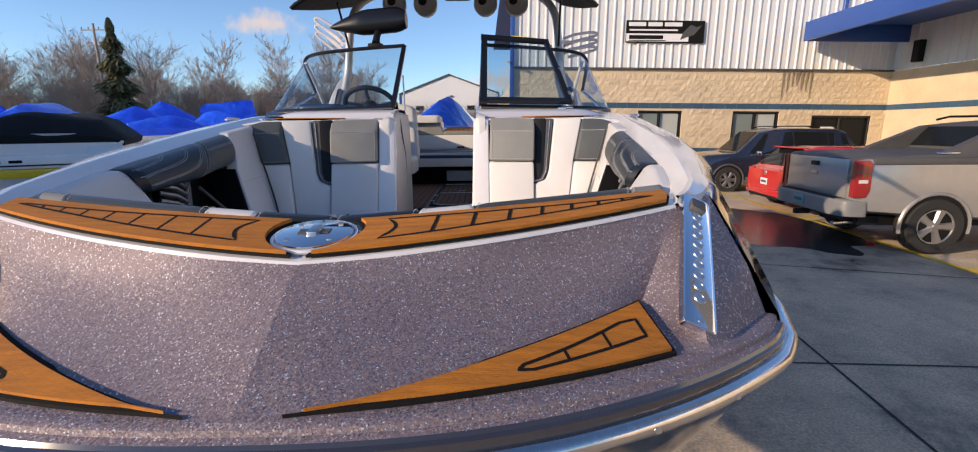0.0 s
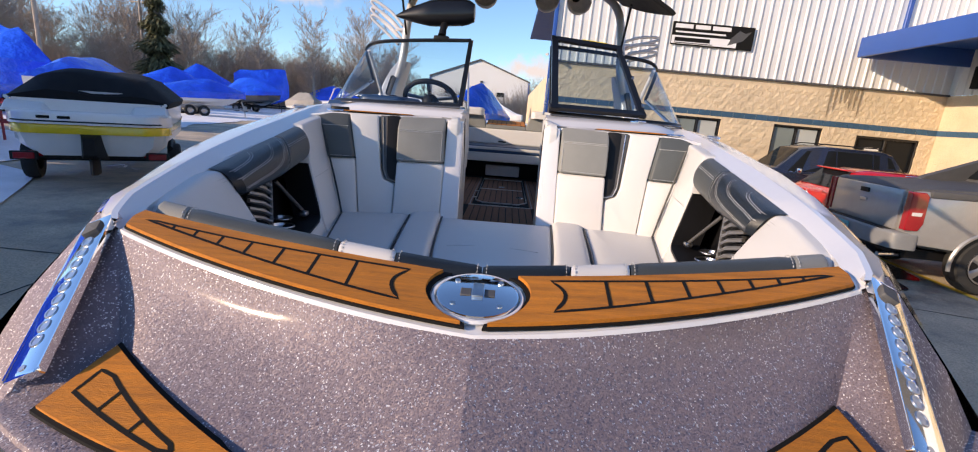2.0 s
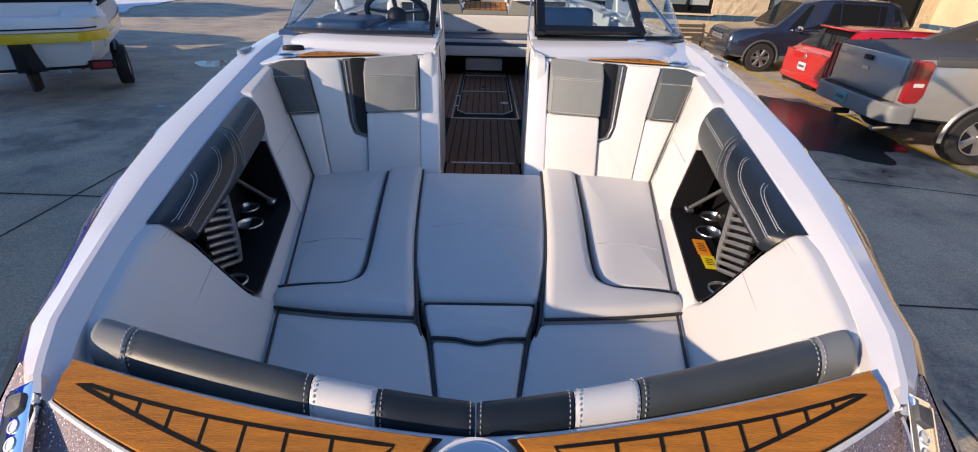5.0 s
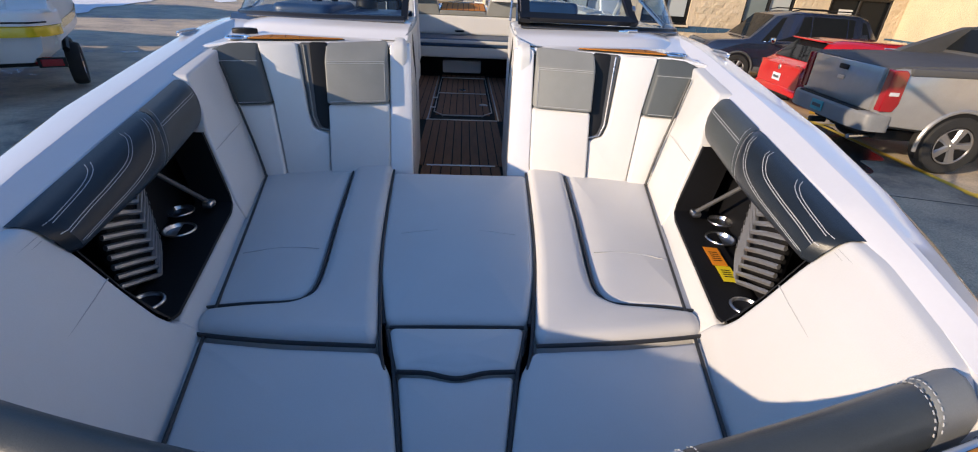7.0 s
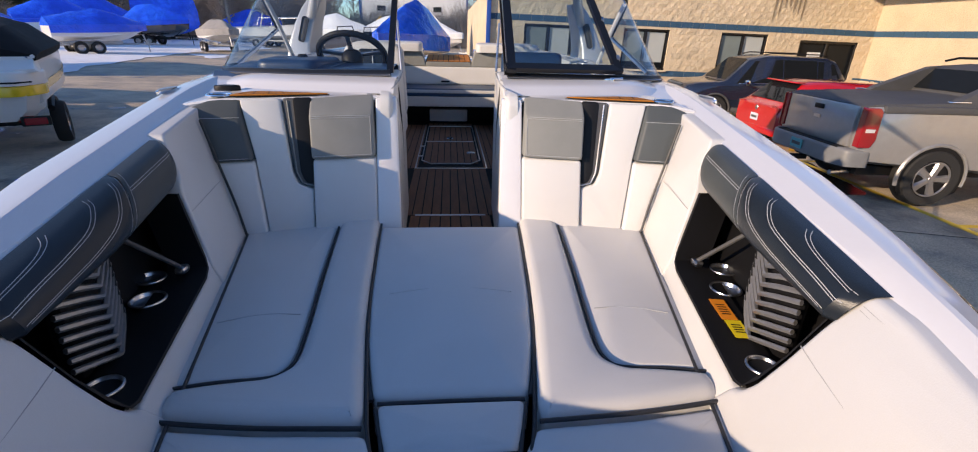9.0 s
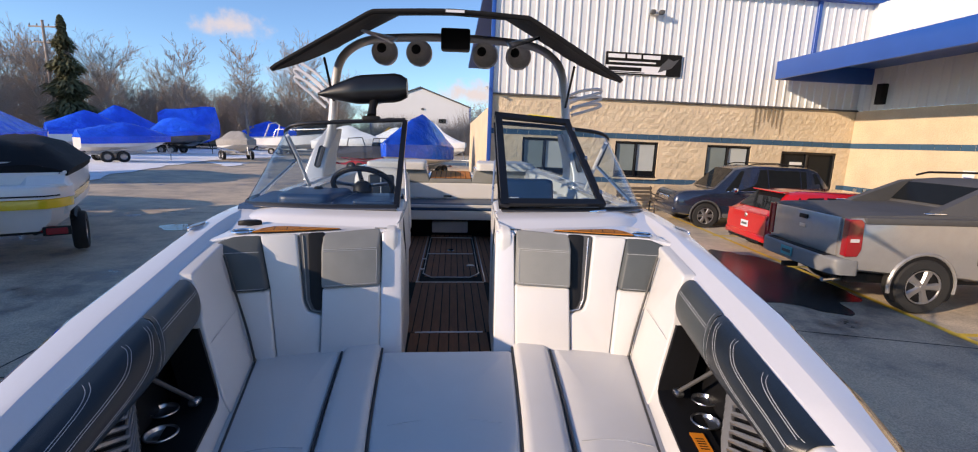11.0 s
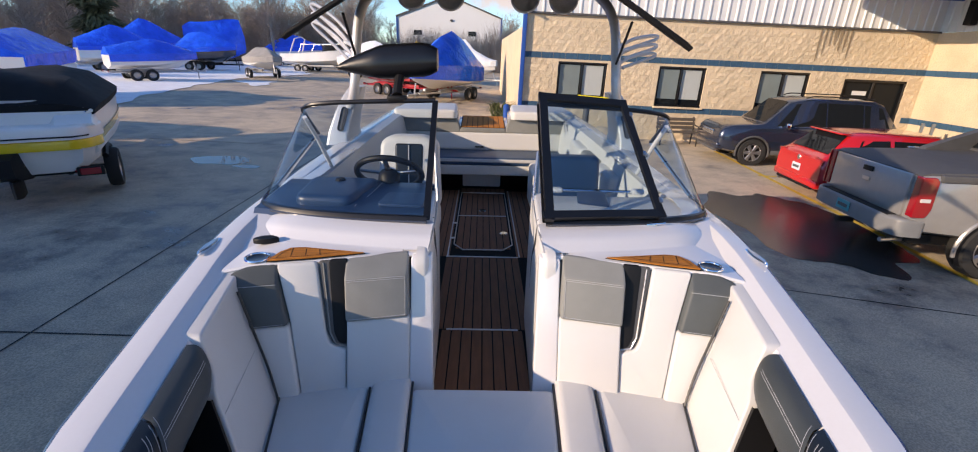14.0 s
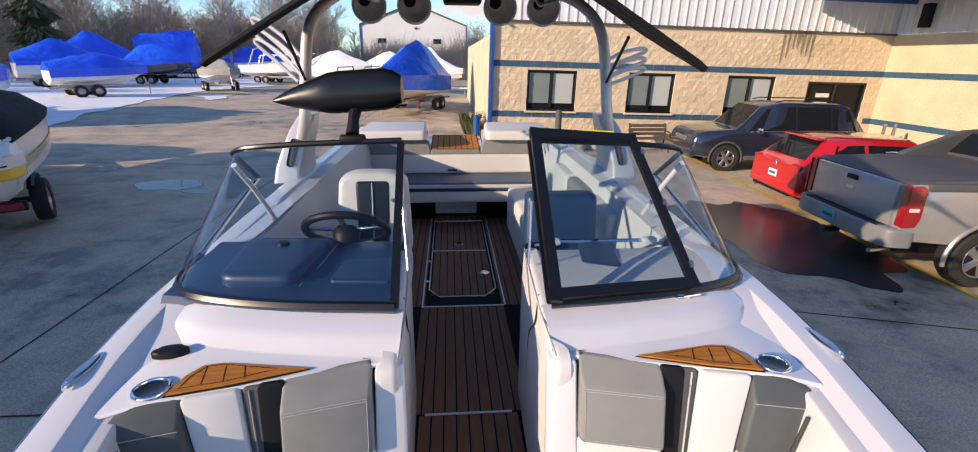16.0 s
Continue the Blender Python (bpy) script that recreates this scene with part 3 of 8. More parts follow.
part("emblem", prism([(0, 0), (0.5, 0.18), (0.75, 0.5), (0.55, 0.42), (0.35, 0.5), (0.1, 0.25)], 0.006, pose(7.15, FY - 0.117, 4.85, 90, 0, 0)), TRIMGREY, ban, smooth=False)
wl = part("wall_lamp", boxm((6.85, FY - 0.12, 6.85), (0.30, 0.22, 0.16), 0.03, 2), SIDING, building, "white twin wall flood lamp")
part("lamp_head", boxm((6.70, FY - 0.28, 6.82), (0.16, 0.2, 0.14), 0.03, 2, None), TRIMGREY, wl)
part("lamp_head", boxm((7.02, FY - 0.28, 6.82), (0.16, 0.2, 0.14), 0.03, 2, None), TRIMGREY, wl)
part("wall_panel_trim", boxm((12.9, FY - 0.06, 6.6), (0.14, 0.1, 2.0), 0.01, 1), BLUETRIM, building)
part("security_camera", tube([(1.1, FY - 0.2, 4.05), (1.05, FY - 0.5, 4.0)], 0.05, 8), SIDING, building, "small white wall camera on the corner")

# bench, planter, bollards and signs by the shop
bench = thing("bench", "dark cast-iron garden bench with slatted back", "bench", "", (6.5, 16.25, gz(6.5)))
IRON = mat("dark_cast_iron", (0.05, 0.045, 0.04), 0.6, 0.3, vary=0.2, bump=0.2)
WEATHERED = mat("weathered_slats", (0.09, 0.072, 0.055), 0.8, vary=0.2, bump=0.2, stretch=(1, 8, 8))
for k in range(4):
    part("seat_slat", boxm((0, -0.02 - 0.11 * k, 0.44), (1.3, 0.09, 0.03), 0.006, 1), WEATHERED, bench)
for k in range(3):
    part("back_slat", boxm((0, 0.05 + 0.02 * k, 0.56 + 0.13 * k), (1.3, 0.03, 0.10), 0.006, 1), WEATHERED, bench)
for s in (-1, 1):
    part("frame", tube([(s * 0.6, -0.38, 0.0), (s * 0.6, -0.36, 0.44), (s * 0.6, 0.02, 0.44), (s * 0.6, 0.12, 0.9)], 0.025, 6), IRON, bench)
    part("frame", tube([(s * 0.6, 0.1, 0.0), (s * 0.6, 0.04, 0.44)], 0.025, 6), IRON, bench)
    part("arm", tube([(s * 0.6, -0.38, 0.40), (s * 0.6, -0.36, 0.64), (s * 0.6, 0.06, 0.66)], 0.025, 6), IRON, bench)
bench.rotation_euler = (0, 0, 0)
bol_b = thing("bollard", "blue painted steel bollard", "bollard", "", (0.75, 15.6, gz(0.75)))
part("post", tube([(0, 0, 0), (0, 0, 1.05), (0, 0, 1.12)], [0.10, 0.10, 0.05], 14), BLUETRIM, bol_b)
bol_c = thing("bollard", "dark grey steel bollard beside the planting", "bollard", "", (3.03, 14.4, gz(3.03)))
part("post", tube([(0, 0, 0), (0, 0, 1.38), (0, 0, 1.43)], [0.09, 0.09, 0.05], 14), TRIMGREY, bol_c)
for x in (13.6, 13.95):
    b_ = thing("pipe_bollard", "galvanised pipe bollard by the entrance", "bollard", "", (x, 14.9, gz(x)))
    part("post", tube([(0, 0, 0), (0, 0, 1.2)], 0.05, 10), STEEL, b_)
sg = thing("parking_sign", "white sign with a blue square on the wall", "sign", "", (BX1 - 0.03, 12.6, 1.15))
part("board", boxm((0, 0, 0.30), (0.012, 0.34, 0.52), 0.004, 1), BANW, sg)
part("blue_square", boxm((-0.009, 0, 0.26), (0.006, 0.22, 0.22)), BLUETRIM, sg, smooth=False)
part("white_mark", add_ring(bmesh.new(), (0, 0, 0), 0.05, 0.012, pose(-0.014, 0, 0.25, 0, 90, 0), 18, 6), BANW, sg)
GRASSY = mat("dry_ornamental_grass", (0.075, 0.09, 0.03), 0.8, vary=0.3, scale=4, bump=0.0)


def tuft(name, label, at, h, n, seed, m):
    rnd = random.Random(seed)
    bm = bmesh.new()
    for k in range(n):
        a, r = rnd.uniform(0, math.tau), rnd.uniform(0, 0.25)
        p = Vector((math.cos(a) * r, math.sin(a) * r, 0))
        d = Vector((math.cos(a), math.sin(a), 0))
        l = h * rnd.uniform(0.6, 1.1)
        q, e = p + d * l * 0.25 + Vector((0, 0, l * 0.7)), p + d * l * rnd.uniform(0.5, 0.9) + Vector((0, 0, l * rnd.uniform(0.55, 0.9)))
        w = Vector((-d.y, d.x, 0)) * 0.018
        bm.faces.new([bm.verts.new(c) for c in (p - w, p + w, q + w, q - w)])
        bm.faces.new([bm.verts.new(c) for c in (q - w, q + w, e)])
    t = thing(name, label, "plant", "", at)
    part("leaves", bm, m, t, smooth=False, weld=False)


tuft("yucca", "spiky green yucca plant beside the wall", (3.1, 15.9, gz(3)), 0.7, 90, 2, GRASSY)
tuft("shrub", "dry green shrub at the corner of the shop", (0.88, 17.7, gz(0.3)), 0.85, 260, 3, GRASSY)
tuft("shrub", "low brown shrub at the corner of the shop", (0.7, 19.2, gz(0.3)), 1.0, 260, 4, GRASSY)
for i, (x, y, r) in enumerate(((4.0, 16.2, 0.42), (4.7, 16.35, 0.3), (2.4, 16.3, 0.35))):
    rk = thing("boulder", "rounded grey landscape boulder beside the wall", "rock", "rocks by the wall", (x, y, gz(x)))
    bm = bmesh.new()
    bmesh.ops.create_icosphere(bm, subdivisions=3, radius=r)
    for v in bm.verts:
        v.co *= 1 + 0.25 * noise.noise(v.co * 3 + Vector((i * 7, 0, 0)))
        v.co.z = v.co.z * 0.7 + r * 0.45
    part("stone", bm, BLOCK, rk)

# painted bay lines, slab joints and a puddle
def ground_strip(a, b, w, lift):
    d = (Vector(b) - Vector(a)).normalized()
    n = Vector((-d.y, d.x)) * w / 2
    pts = [Vector(a).lerp(Vector(b), k / 6) for k in range(7)]
    return loft([[(p.x - n.x, p.y - n.y, gz(p.x) + lift), (p.x + n.x, p.y + n.y, gz(p.x) + lift)] for p in pts])


for a, b in (((6.85, 8.75), (12.5, 8.5)), ((7.05, 11.95), (13, 11.8)), ((6.6, 5.3), (12.5, 5.0)), ((7.4, 15.1), (13, 15.1)), ((6.6, 4.2), (7.45, 15.2)), ((7.4, 9.6), (8.4, 10.9)), ((7.1, 9.1), (8.4, 9.6))):
    tagged(part("bay_line", ground_strip(a, b, 0.11, 0.006), YELLOWPAINT, None, "", False), "worn yellow painted parking bay line", "road marking", "", "structure")
JOINT = mat("dark_joint", (0.03, 0.03, 0.03), 0.9, vary=0.2, bump=0.1)
for a, b in (((2.35, -2.0), (3.55, 7.0)), ((1.0, 2.78), (9.0, 2.45)), ((-16, 4.0), (-1.5, 4.1)), ((-4.2, -2), (-4.0, 20)), ((-9, 13.2), (0.8, 13.0)), ((2.0, 6.0), (10, 4.0)), ((-4, 20), (-3.8, 40))):
    tagged(part("slab_joint", ground_strip(a, b, 0.022, 0.004), JOINT, None, "", False), "dark tarred joint between slabs", "road joint", "", "structure")
WET = mat("standing_water", (0.055, 0.053, 0.05), 0.24, vary=0.3, scale=1.0, bump=0.0, spec=0.6)
out = []
for k in range(120):
    a = k * math.tau / 120
    r = 1 + 0.35 * noise.noise((2 * math.cos(a), 2 * math.sin(a), 1.7)) + 0.07 * noise.noise((6 * math.cos(a), 6 * math.sin(a), 4.7))
    out.append((5.7 + 1.35 * r * math.cos(a) + 0.15 * math.sin(a), 8.1 + 2.0 * r * math.sin(a)))
bm = bmesh.new()
f = bm.faces.new([bm.verts.new((x, y, gz(x) + 0.005)) for x, y in out])
tagged(part("puddle", bm, WET, None, "", False), "shallow dark meltwater puddle on the lot", "puddle", "", "structure")

# ---- the boat: x = 0 is its keel line, y runs from bow to stern ----
boat = thing("motorboat", "open-bow wakeboard boat with purple metal-flake hull and white deck", "boat")
YS = [0.265, 0.34, 0.44, 0.52, 0.6, 0.68, 0.76, 0.84, 0.92, 1.0, 1.1, 1.2, 1.32, 1.45, 1.58, 1.7, 1.85, 2.0, 2.15, 2.3, 2.5, 2.7, 3.0, 3.4, 3.9, 4.4, 5.4, 6.4, 6.9]
OUT = [(0.195, 0.655), (0.23, 0.705), (0.265, 0.738), (0.34, 0.785), (0.44, 0.815), (0.6, 0.875), (0.84, 0.96), (1.2, 1.05), (1.7, 1.125), (2.1, 1.18), (2.6, 1.20), (3.5, 1.22), (7.0, 1.18)]
INN = [(0.195, 0.640), (0.26, 0.655), (0.34, 0.69), (0.44, 0.725), (0.65, 0.775), (1.1, 0.85), (1.45, 0.905), (1.87, 0.972), (2.0, 0.995), (2.2, 1.02), (3, 1.03), (7, 1.03)]


def sheer(y):
    return 1.62 + 0.1 * y if y < 2.4 else 1.86 + 0.02 * min(y - 2.4, 2.0)


def side_rows(s):
    rows = []
    for y in YS:
        o, z = lerp(OUT, y), sheer(y)
        f = min(1.0, max(0.0, (y - 0.265) / 2.2))
        zr = z - 0.213 - 0.01 * f
        b = o + 0.078 - 0.018 * f - 0.028 * max(0.0, 1 - (y - 0.265) / 0.25)
        yy = y - 0.20 * max(0.0, 1 - (y - 0.265) / 0.4)
        ym = (y + yy) / 2
        rows.append([(s * q[0], q[1], q[2]) for q in (
            (o - 0.02, y, z), (o + 0.002, y, z - 0.006), (o + 0.012 + 0.022 * max(0.0, 1 - abs(y - 0.7) / 0.6), y, z - 0.026), (o * 0.45 + b * 0.55 + 0.012 * max(0.0, 1 - abs(y - 0.7) / 0.8), ym, z * 0.5 + zr * 0.5), (b - 0.008, yy, zr + 0.03), (b, yy, zr), (b - 0.004, yy, zr - 0.03),
            (b - 0.05 - 0.06 * (1 - f), yy + 0.05, zr - 0.2), (b - 0.15 - 0.25 * (1 - f), yy + 0.12, 0.95), (b - 0.3 - 0.35 * (1 - f), yy + 0.2, 0.72), (0.0, yy + 0.25, 0.5 + 0.15 * (1 - f)))])
    return rows


def back_edge(m):
    return Vector((0.665 * m, 0.158 + 0.115 * m ** 1.6, 1.607 + 0.033 * m))


def bow_curve(k, s):
    """Four lines across the bow, from the top edge down to the rail; s from 0 at the stem over the pod's fold (0.7) and ridge (0.85) to 1 at the corner."""
    u, w, q = min(s / 0.7, 1.0), min(1.0, max(0.0, (s - 0.7) / 0.15)), max(0.0, (s - 0.85) / 0.15)
    if k == 0:
        p = Vector((0.645 * u, 0.2 * (0.3 * u + 0.7 * u * u), 1.583 + 0.047 * u ** 1.2))
        return p.lerp(Vector((0.70, 0.238, 1.637)), w).lerp(Vector((0.738, 0.268, 1.642)), q)
    if k == 1:
        p = Vector((0.555 * u, -0.218 + 0.138 * (0.25 * u + 0.75 * u ** 2.1), 1.465))
        k1 = max(0.02, (u - 0.09) / 0.91) ** 1.1
        p = p + Vector((-0.012, 0.140, 0.028)) * k1
        return p.lerp(Vector((0.602, -0.050, 1.474)), w).lerp(Vector((0.758, 0.135, 1.53)), q)
    if k == 2:
        p = Vector((0.555 * u, -0.218 + 0.138 * (0.25 * u + 0.75 * u ** 2.1), 1.465))
        return p.lerp(Vector((0.607, -0.062, 1.464)), w).lerp(Vector((0.762, 0.075, 1.464)), q)
    edge = k == 4
    x = (0.555 if edge else 0.565) * u
    x = x + ((0.618 if edge else 0.632) - x) * w
    x = x + ((0.772 if edge else 0.79) - x) * q
    return Vector((x, (-0.219 if edge else -0.243) + 0.50 * x ** 2.39 + 0.02 * max(0.0, q - 0.7) / 0.3, 1.4635 if edge else 1.432))


SS = [0.7 * i / 28 for i in range(29)] + [0.7 + 0.15 * i / 4 for i in range(1, 5)] + [0.85 + 0.15 * i / 6 for i in range(1, 7)]
for s in (-1, 1):
    part("hull_side", loft(side_rows(s)), HULLDARK, boat, "dark glossy hull side")
    rows = []
    for a in SS:
        c = [bow_curve(k, a) for k in (0, 1, 2, 3, 4)]
        hollow = Vector((0, 0.045, -0.006)) * math.sin(math.pi * min(1.0, a / 0.7))
        row = [c[0].lerp(c[1], t / 6) + hollow * math.sin(math.pi * t / 6) for t in range(7)] + [c[1].lerp(c[2], t / 3) for t in range(1, 4)]
        fl = Vector((c[3].x - c[4].x, c[3].y - c[4].y, 0)).normalized()
        row += [c[2].lerp(c[4], 0.5), c[4]]
        row += [c[4] + fl * 0.006 + Vector((0, 0, -0.003)), c[4] + fl * 0.008 + Vector((0, 0, -0.010)), c[4] + fl * 0.017 + Vector((0, 0, -0.013))]
        rows.append([(s * p.x, p.y, p.z) for p in row])
    part("bow_shell", loft(rows), FLAKE, boat, "purple grey metal-flake bow", sharp=0.42)
    lip, low = [], []
    for a in SS:
        c2, c = bow_curve(4, a), bow_curve(3, a)
        d = (c - c2)
        out = Vector((d.x, d.y, 0)).normalized()
        lip.append([(s * p.x, p.y, p.z) for p in (c2 + out * 0.0165 + Vector((0, 0, -0.013)), c2 + out * 0.020 + Vector((0, 0, -0.018)), c + out * 0.004 + Vector((0, 0, 0.012)), c + out * 0.006, c + Vector((0, 0, -0.01)))])
        low.append([(s * c.x, c.y, c.z - 0.01), (s * c.x * 0.97, c.y + 0.02, c.z - 0.09), (s * c.x * 0.85, c.y + 0.12, 1.15), (s * c.x * 0.5, c.y + 0.33, 0.8), (0.0, c.y + 0.6, 0.62)])
    part("bow_lip", loft(lip), HULLDARK, boat, "dark rounded lip above the rail")
    part("lower_bow", loft(low), HULLDARK, boat)
    rail = []
    for a in SS:
        c2, c = bow_curve(4, a), bow_curve(3, a)
        d = c - c2
        rail.append(c + Vector((d.x, d.y, 0)).normalized() * 0.010 + Vector((0, 0, -0.012)))
    for y in YS[1:]:
        f = min(1.0, max(0.0, (y - 0.265) / 2.2))
        rail.append(Vector((lerp(OUT, y) + 0.085 - 0.018 * f - 0.028 * max(0.0, 1 - (y - 0.265) / 0.25), y - 0.20 * max(0.0, 1 - (y - 0.265) / 0.4), sheer(y) - 0.225 - 0.01 * f)))
    r = part("rub_rail", tube([(s * p.x, p.y, p.z) for p in rail], 0.0135, 12), RAILSTEEL, boat, "polished steel rub rail")
    for i in range(3, len(SS) - 4, 7):
        bm = bmesh.new()
        add_disc(bm, (0, 0, 0), 0.0045, 0.003, Matrix.Translation(Vector((s * rail[i].x, rail[i].y - 0.0135, rail[i].z))) @ pose(0, 0, 0, 90, 0, 0), 10)
        part("rail_screw", bm, STEEL, r)
    # gunwale: an outer ridge and an inner bevel that falls towards the cockpit
    rows = []
    for y in [0.196, 0.23] + YS:
        o, i, z = lerp(OUT, y), lerp(INN, y), sheer(y)
        g = min(1.0, max(0.0, (y - 0.3) / 1.0))
        rg = o - 0.55 * (o - i)
        rows.append([(s * x, y, zz) for x, zz in ((o - 0.002, z - 0.012), (o - 0.012, z + 0.002), (rg + 0.006, z + 0.012), (rg - 0.006, z + 0.011), (i + 0.012, z - 0.018 * g), (i, z - 0.026 * g - 0.006), (i - 0.004, z - 0.10))])
    part("gunwale", loft(rows), WHITE, boat, "glossy white gunwale", sharp=0.3)

# bow coaming under the step pads
rows = []
for a in [i / 30 - 1 for i in range(61)]:
    s, m = (1 if a >= 0 else -1), abs(a)
    c, bk = bow_curve(0, 0.7 * m), back_edge(m)
    rows.append([(s * p.x, p.y, p.z) for p in (c + Vector((0, 0.004, -0.008)), c + Vector((0, -0.003, -0.003)), c + Vector((0, 0.0, 0.003)), c.lerp(bk, 0.5) + Vector((0, 0, 0.005)), bk, bk + Vector((0, 0.008, -0.004)), bk + Vector((0, 0.014, -0.014)), bk + Vector((0, 0.016, -0.2)))])
part("bow_coaming", loft(rows), WHITE, boat, "white bow edge under the step pads")
DISC_C = (0.0, 0.086)


def band(s, lift):
    """The step surface across the bow: m along it from the middle, v from the front to the back edge."""
    def f(m, v):
        p = bow_curve(0, 0.7 * m).lerp(back_edge(m), v)
        return Vector((s * p.x, p.y, p.z + lift))
    return f


def band_plate(s, v0, v1, m1, gap, h, lift):
    f = band(s, lift)
    rows = []
    for j in range(15):
        v = v0 + (v1 - v0) * j / 14
        y = 0.0 + 0.15 * v
        dy = y - DISC_C[1]
        x0 = max(0.012 + gap, math.sqrt(max(0.0, (0.073 + gap) ** 2 - dy * dy)))
        m0 = x0 / 0.655
        end = m1 - 0.012 * abs(2 * v - 1)
        rows.append([f(m0 + (end - m0) * k / 30, v) for k in range(31)])
    bm = loft(rows)
    bmesh.ops.recalc_face_normals(bm, faces=bm.faces)
    r = bmesh.ops.extrude_face_region(bm, geom=bm.faces[:])
    bmesh.ops.translate(bm, verts=[v for v in r["geom"] if isinstance(v, bmesh.types.BMVert)], vec=(0, 0, h))
    return bm


for s in (-1, 1):
    part("step_backing", band_plate(s, 0.03, 0.95, 0.985, 0.0, 0.004, 0.006), FOAMBLACK, boat)
    pad = part("step_pad", band_plate(s, 0.055, 0.92, 0.977, 0.007, 0.007, 0.009), TEAK, boat, "caramel brown foam step pad with black grooves", sharp=0.5)
    f = band(s, 0.0166)
    bm = bmesh.new()

    def lowv(m):
        return 0.21 + 0.29 * (max(0.0, m - 0.165) / 0.76) ** 1.2

    def highv(m):
        return 0.80 - 0.25 * (max(0.0, m - 0.172) / 0.753) ** 1.5

    m_in = [(0.172 + 0.03 * math.sin(math.pi * k / 8), 0.21 + 0.59 * k / 8) for k in range(9)]
    top = [(0.172 + 0.753 * k / 24, highv(0.172 + 0.753 * k / 24)) for k in range(25)]
    bot = [(0.172 + 0.753 * k / 24, lowv(0.172 + 0.753 * k / 24)) for k in range(24, -1, -1)]
    add_ribbon(bm, f, m_in[:-1] + top[:-1] + bot[:-1], 0.0062, 0.0, True)
    for m in (0.30, 0.40, 0.495, 0.585, 0.67, 0.75, 0.825):
        add_ribbon(bm, f, dense([(m, lowv(m)), (m + 0.004, highv(m))], 5), 0.0056, 0.0004)
    part("groove", bm, FOAMBLACK, pad, weld=False)
    # low triangular pads on the shelf

    def shelf(lift, s=s):
        def g(u, v):
            p = bow_curve(1, 0.7 * u).lerp(bow_curve(2, 0.7 * u), v)
            return Vector((s * p.x, p.y + (0.004 if v < 0.05 else 0), p.z + lift))
        return g

    def shelf_plate(u0, u1, e, h, lift):
        g = shelf(lift)
        rows = []
        for k in range(31):
            u = u0 + (u1 - u0) * k / 30
            w = (bow_curve(1, 0.7 * u) - bow_curve(2, 0.7 * u)).length
            d = min(0.45, e / w)
            rows.append([g(u, d + (1 - 2 * d) * j / 4) for j in range(5)])
        bm = loft(rows)
        bmesh.ops.recalc_face_normals(bm, faces=bm.faces)
        r = bmesh.ops.extrude_face_region(bm, geom=bm.faces[:])
        bmesh.ops.translate(bm, verts=[v for v in r["geom"] if isinstance(v, bmesh.types.BMVert)], vec=(0, 0, h))
        return bm

    part("corner_backing", shelf_plate(0.10, 0.985, 0.003, 0.005, 0.001), FOAMBLACK, boat)
    cp = part("corner_pad", shelf_plate(0.14, 0.975, 0.0085, 0.007, 0.003), TEAK, boat, "triangular caramel foam pad with black grooves", sharp=0.5)
    g = shelf(0.0106)
    bm = bmesh.new()
    box = dense([(0.60, 0.55), (0.88, 0.30), (0.93, 0.34), (0.93, 0.66), (0.62, 0.72), (0.585, 0.65)], 6, True)
    add_ribbon(bm, g, box, 0.0056, 0.0, True)
    add_ribbon(bm, g, dense([(0.705, 0.46), (0.71, 0.70)], 4), 0.005, 0.0004)
    add_ribbon(bm, g, dense([(0.82, 0.355), (0.825, 0.68)], 4), 0.005, 0.0004)
    part("groove", bm, FOAMBLACK, cp, weld=False)
    # docking light bar on the pod's ridge
    a, b = Vector((0.690, 0.222, 1.632)), Vector((0.588, -0.050, 1.476))
    d = (b - a).normalized()
    nrm = Vector((0.30, -0.60, 0.74))
    nrm = (nrm - d * nrm.dot(d)).normalized()
    sd = d.cross(nrm)
    L = (b - a).length
    M = Matrix(((d.x, sd.x, nrm.x, a.x), (d.y, sd.y, nrm.y, a.y), (d.z, sd.z, nrm.z, a.z), (0, 0, 0, 1)))
    flip = Matrix.Diagonal((s, 1, 1, 1))
    bar = part("light_bar", prism(smooth_outline([(0.0, -0.025), (L - 0.012, -0.025), (L - 0.012, 0.030), (0.0, 0.030)], 0.006), 0.012, flip @ M, 0.004, 2), CHROME, boat, "chrome light bar with round lamps")
    for k in range(9):
        x = 0.06 + k * (L - 0.115) / 8.6
        bm = add_ring(bmesh.new(), (x, 0.003, 0.0115), 0.0085, 0.0028, flip @ M, 14, 6)
        add_disc(bm, (x, 0.003, 0.0105), 0.0088, 0.0025, flip @ M, 12)
        part("lamp", bm, STEEL, bar)
    part("sensor", prism(smooth_outline([(0.012, -0.012), (0.042, -0.012), (0.038, 0.016), (0.014, 0.016)], 0.003), 0.018, flip @ M, 0.003, 2), TRIMGREY, bar)
    bm = bmesh.new()
    add_disc(bm, (L - 0.026, 0.002, 0.0115), 0.005, 0.002, flip @ M, 12)
    part("screw", bm, STEEL, bar)

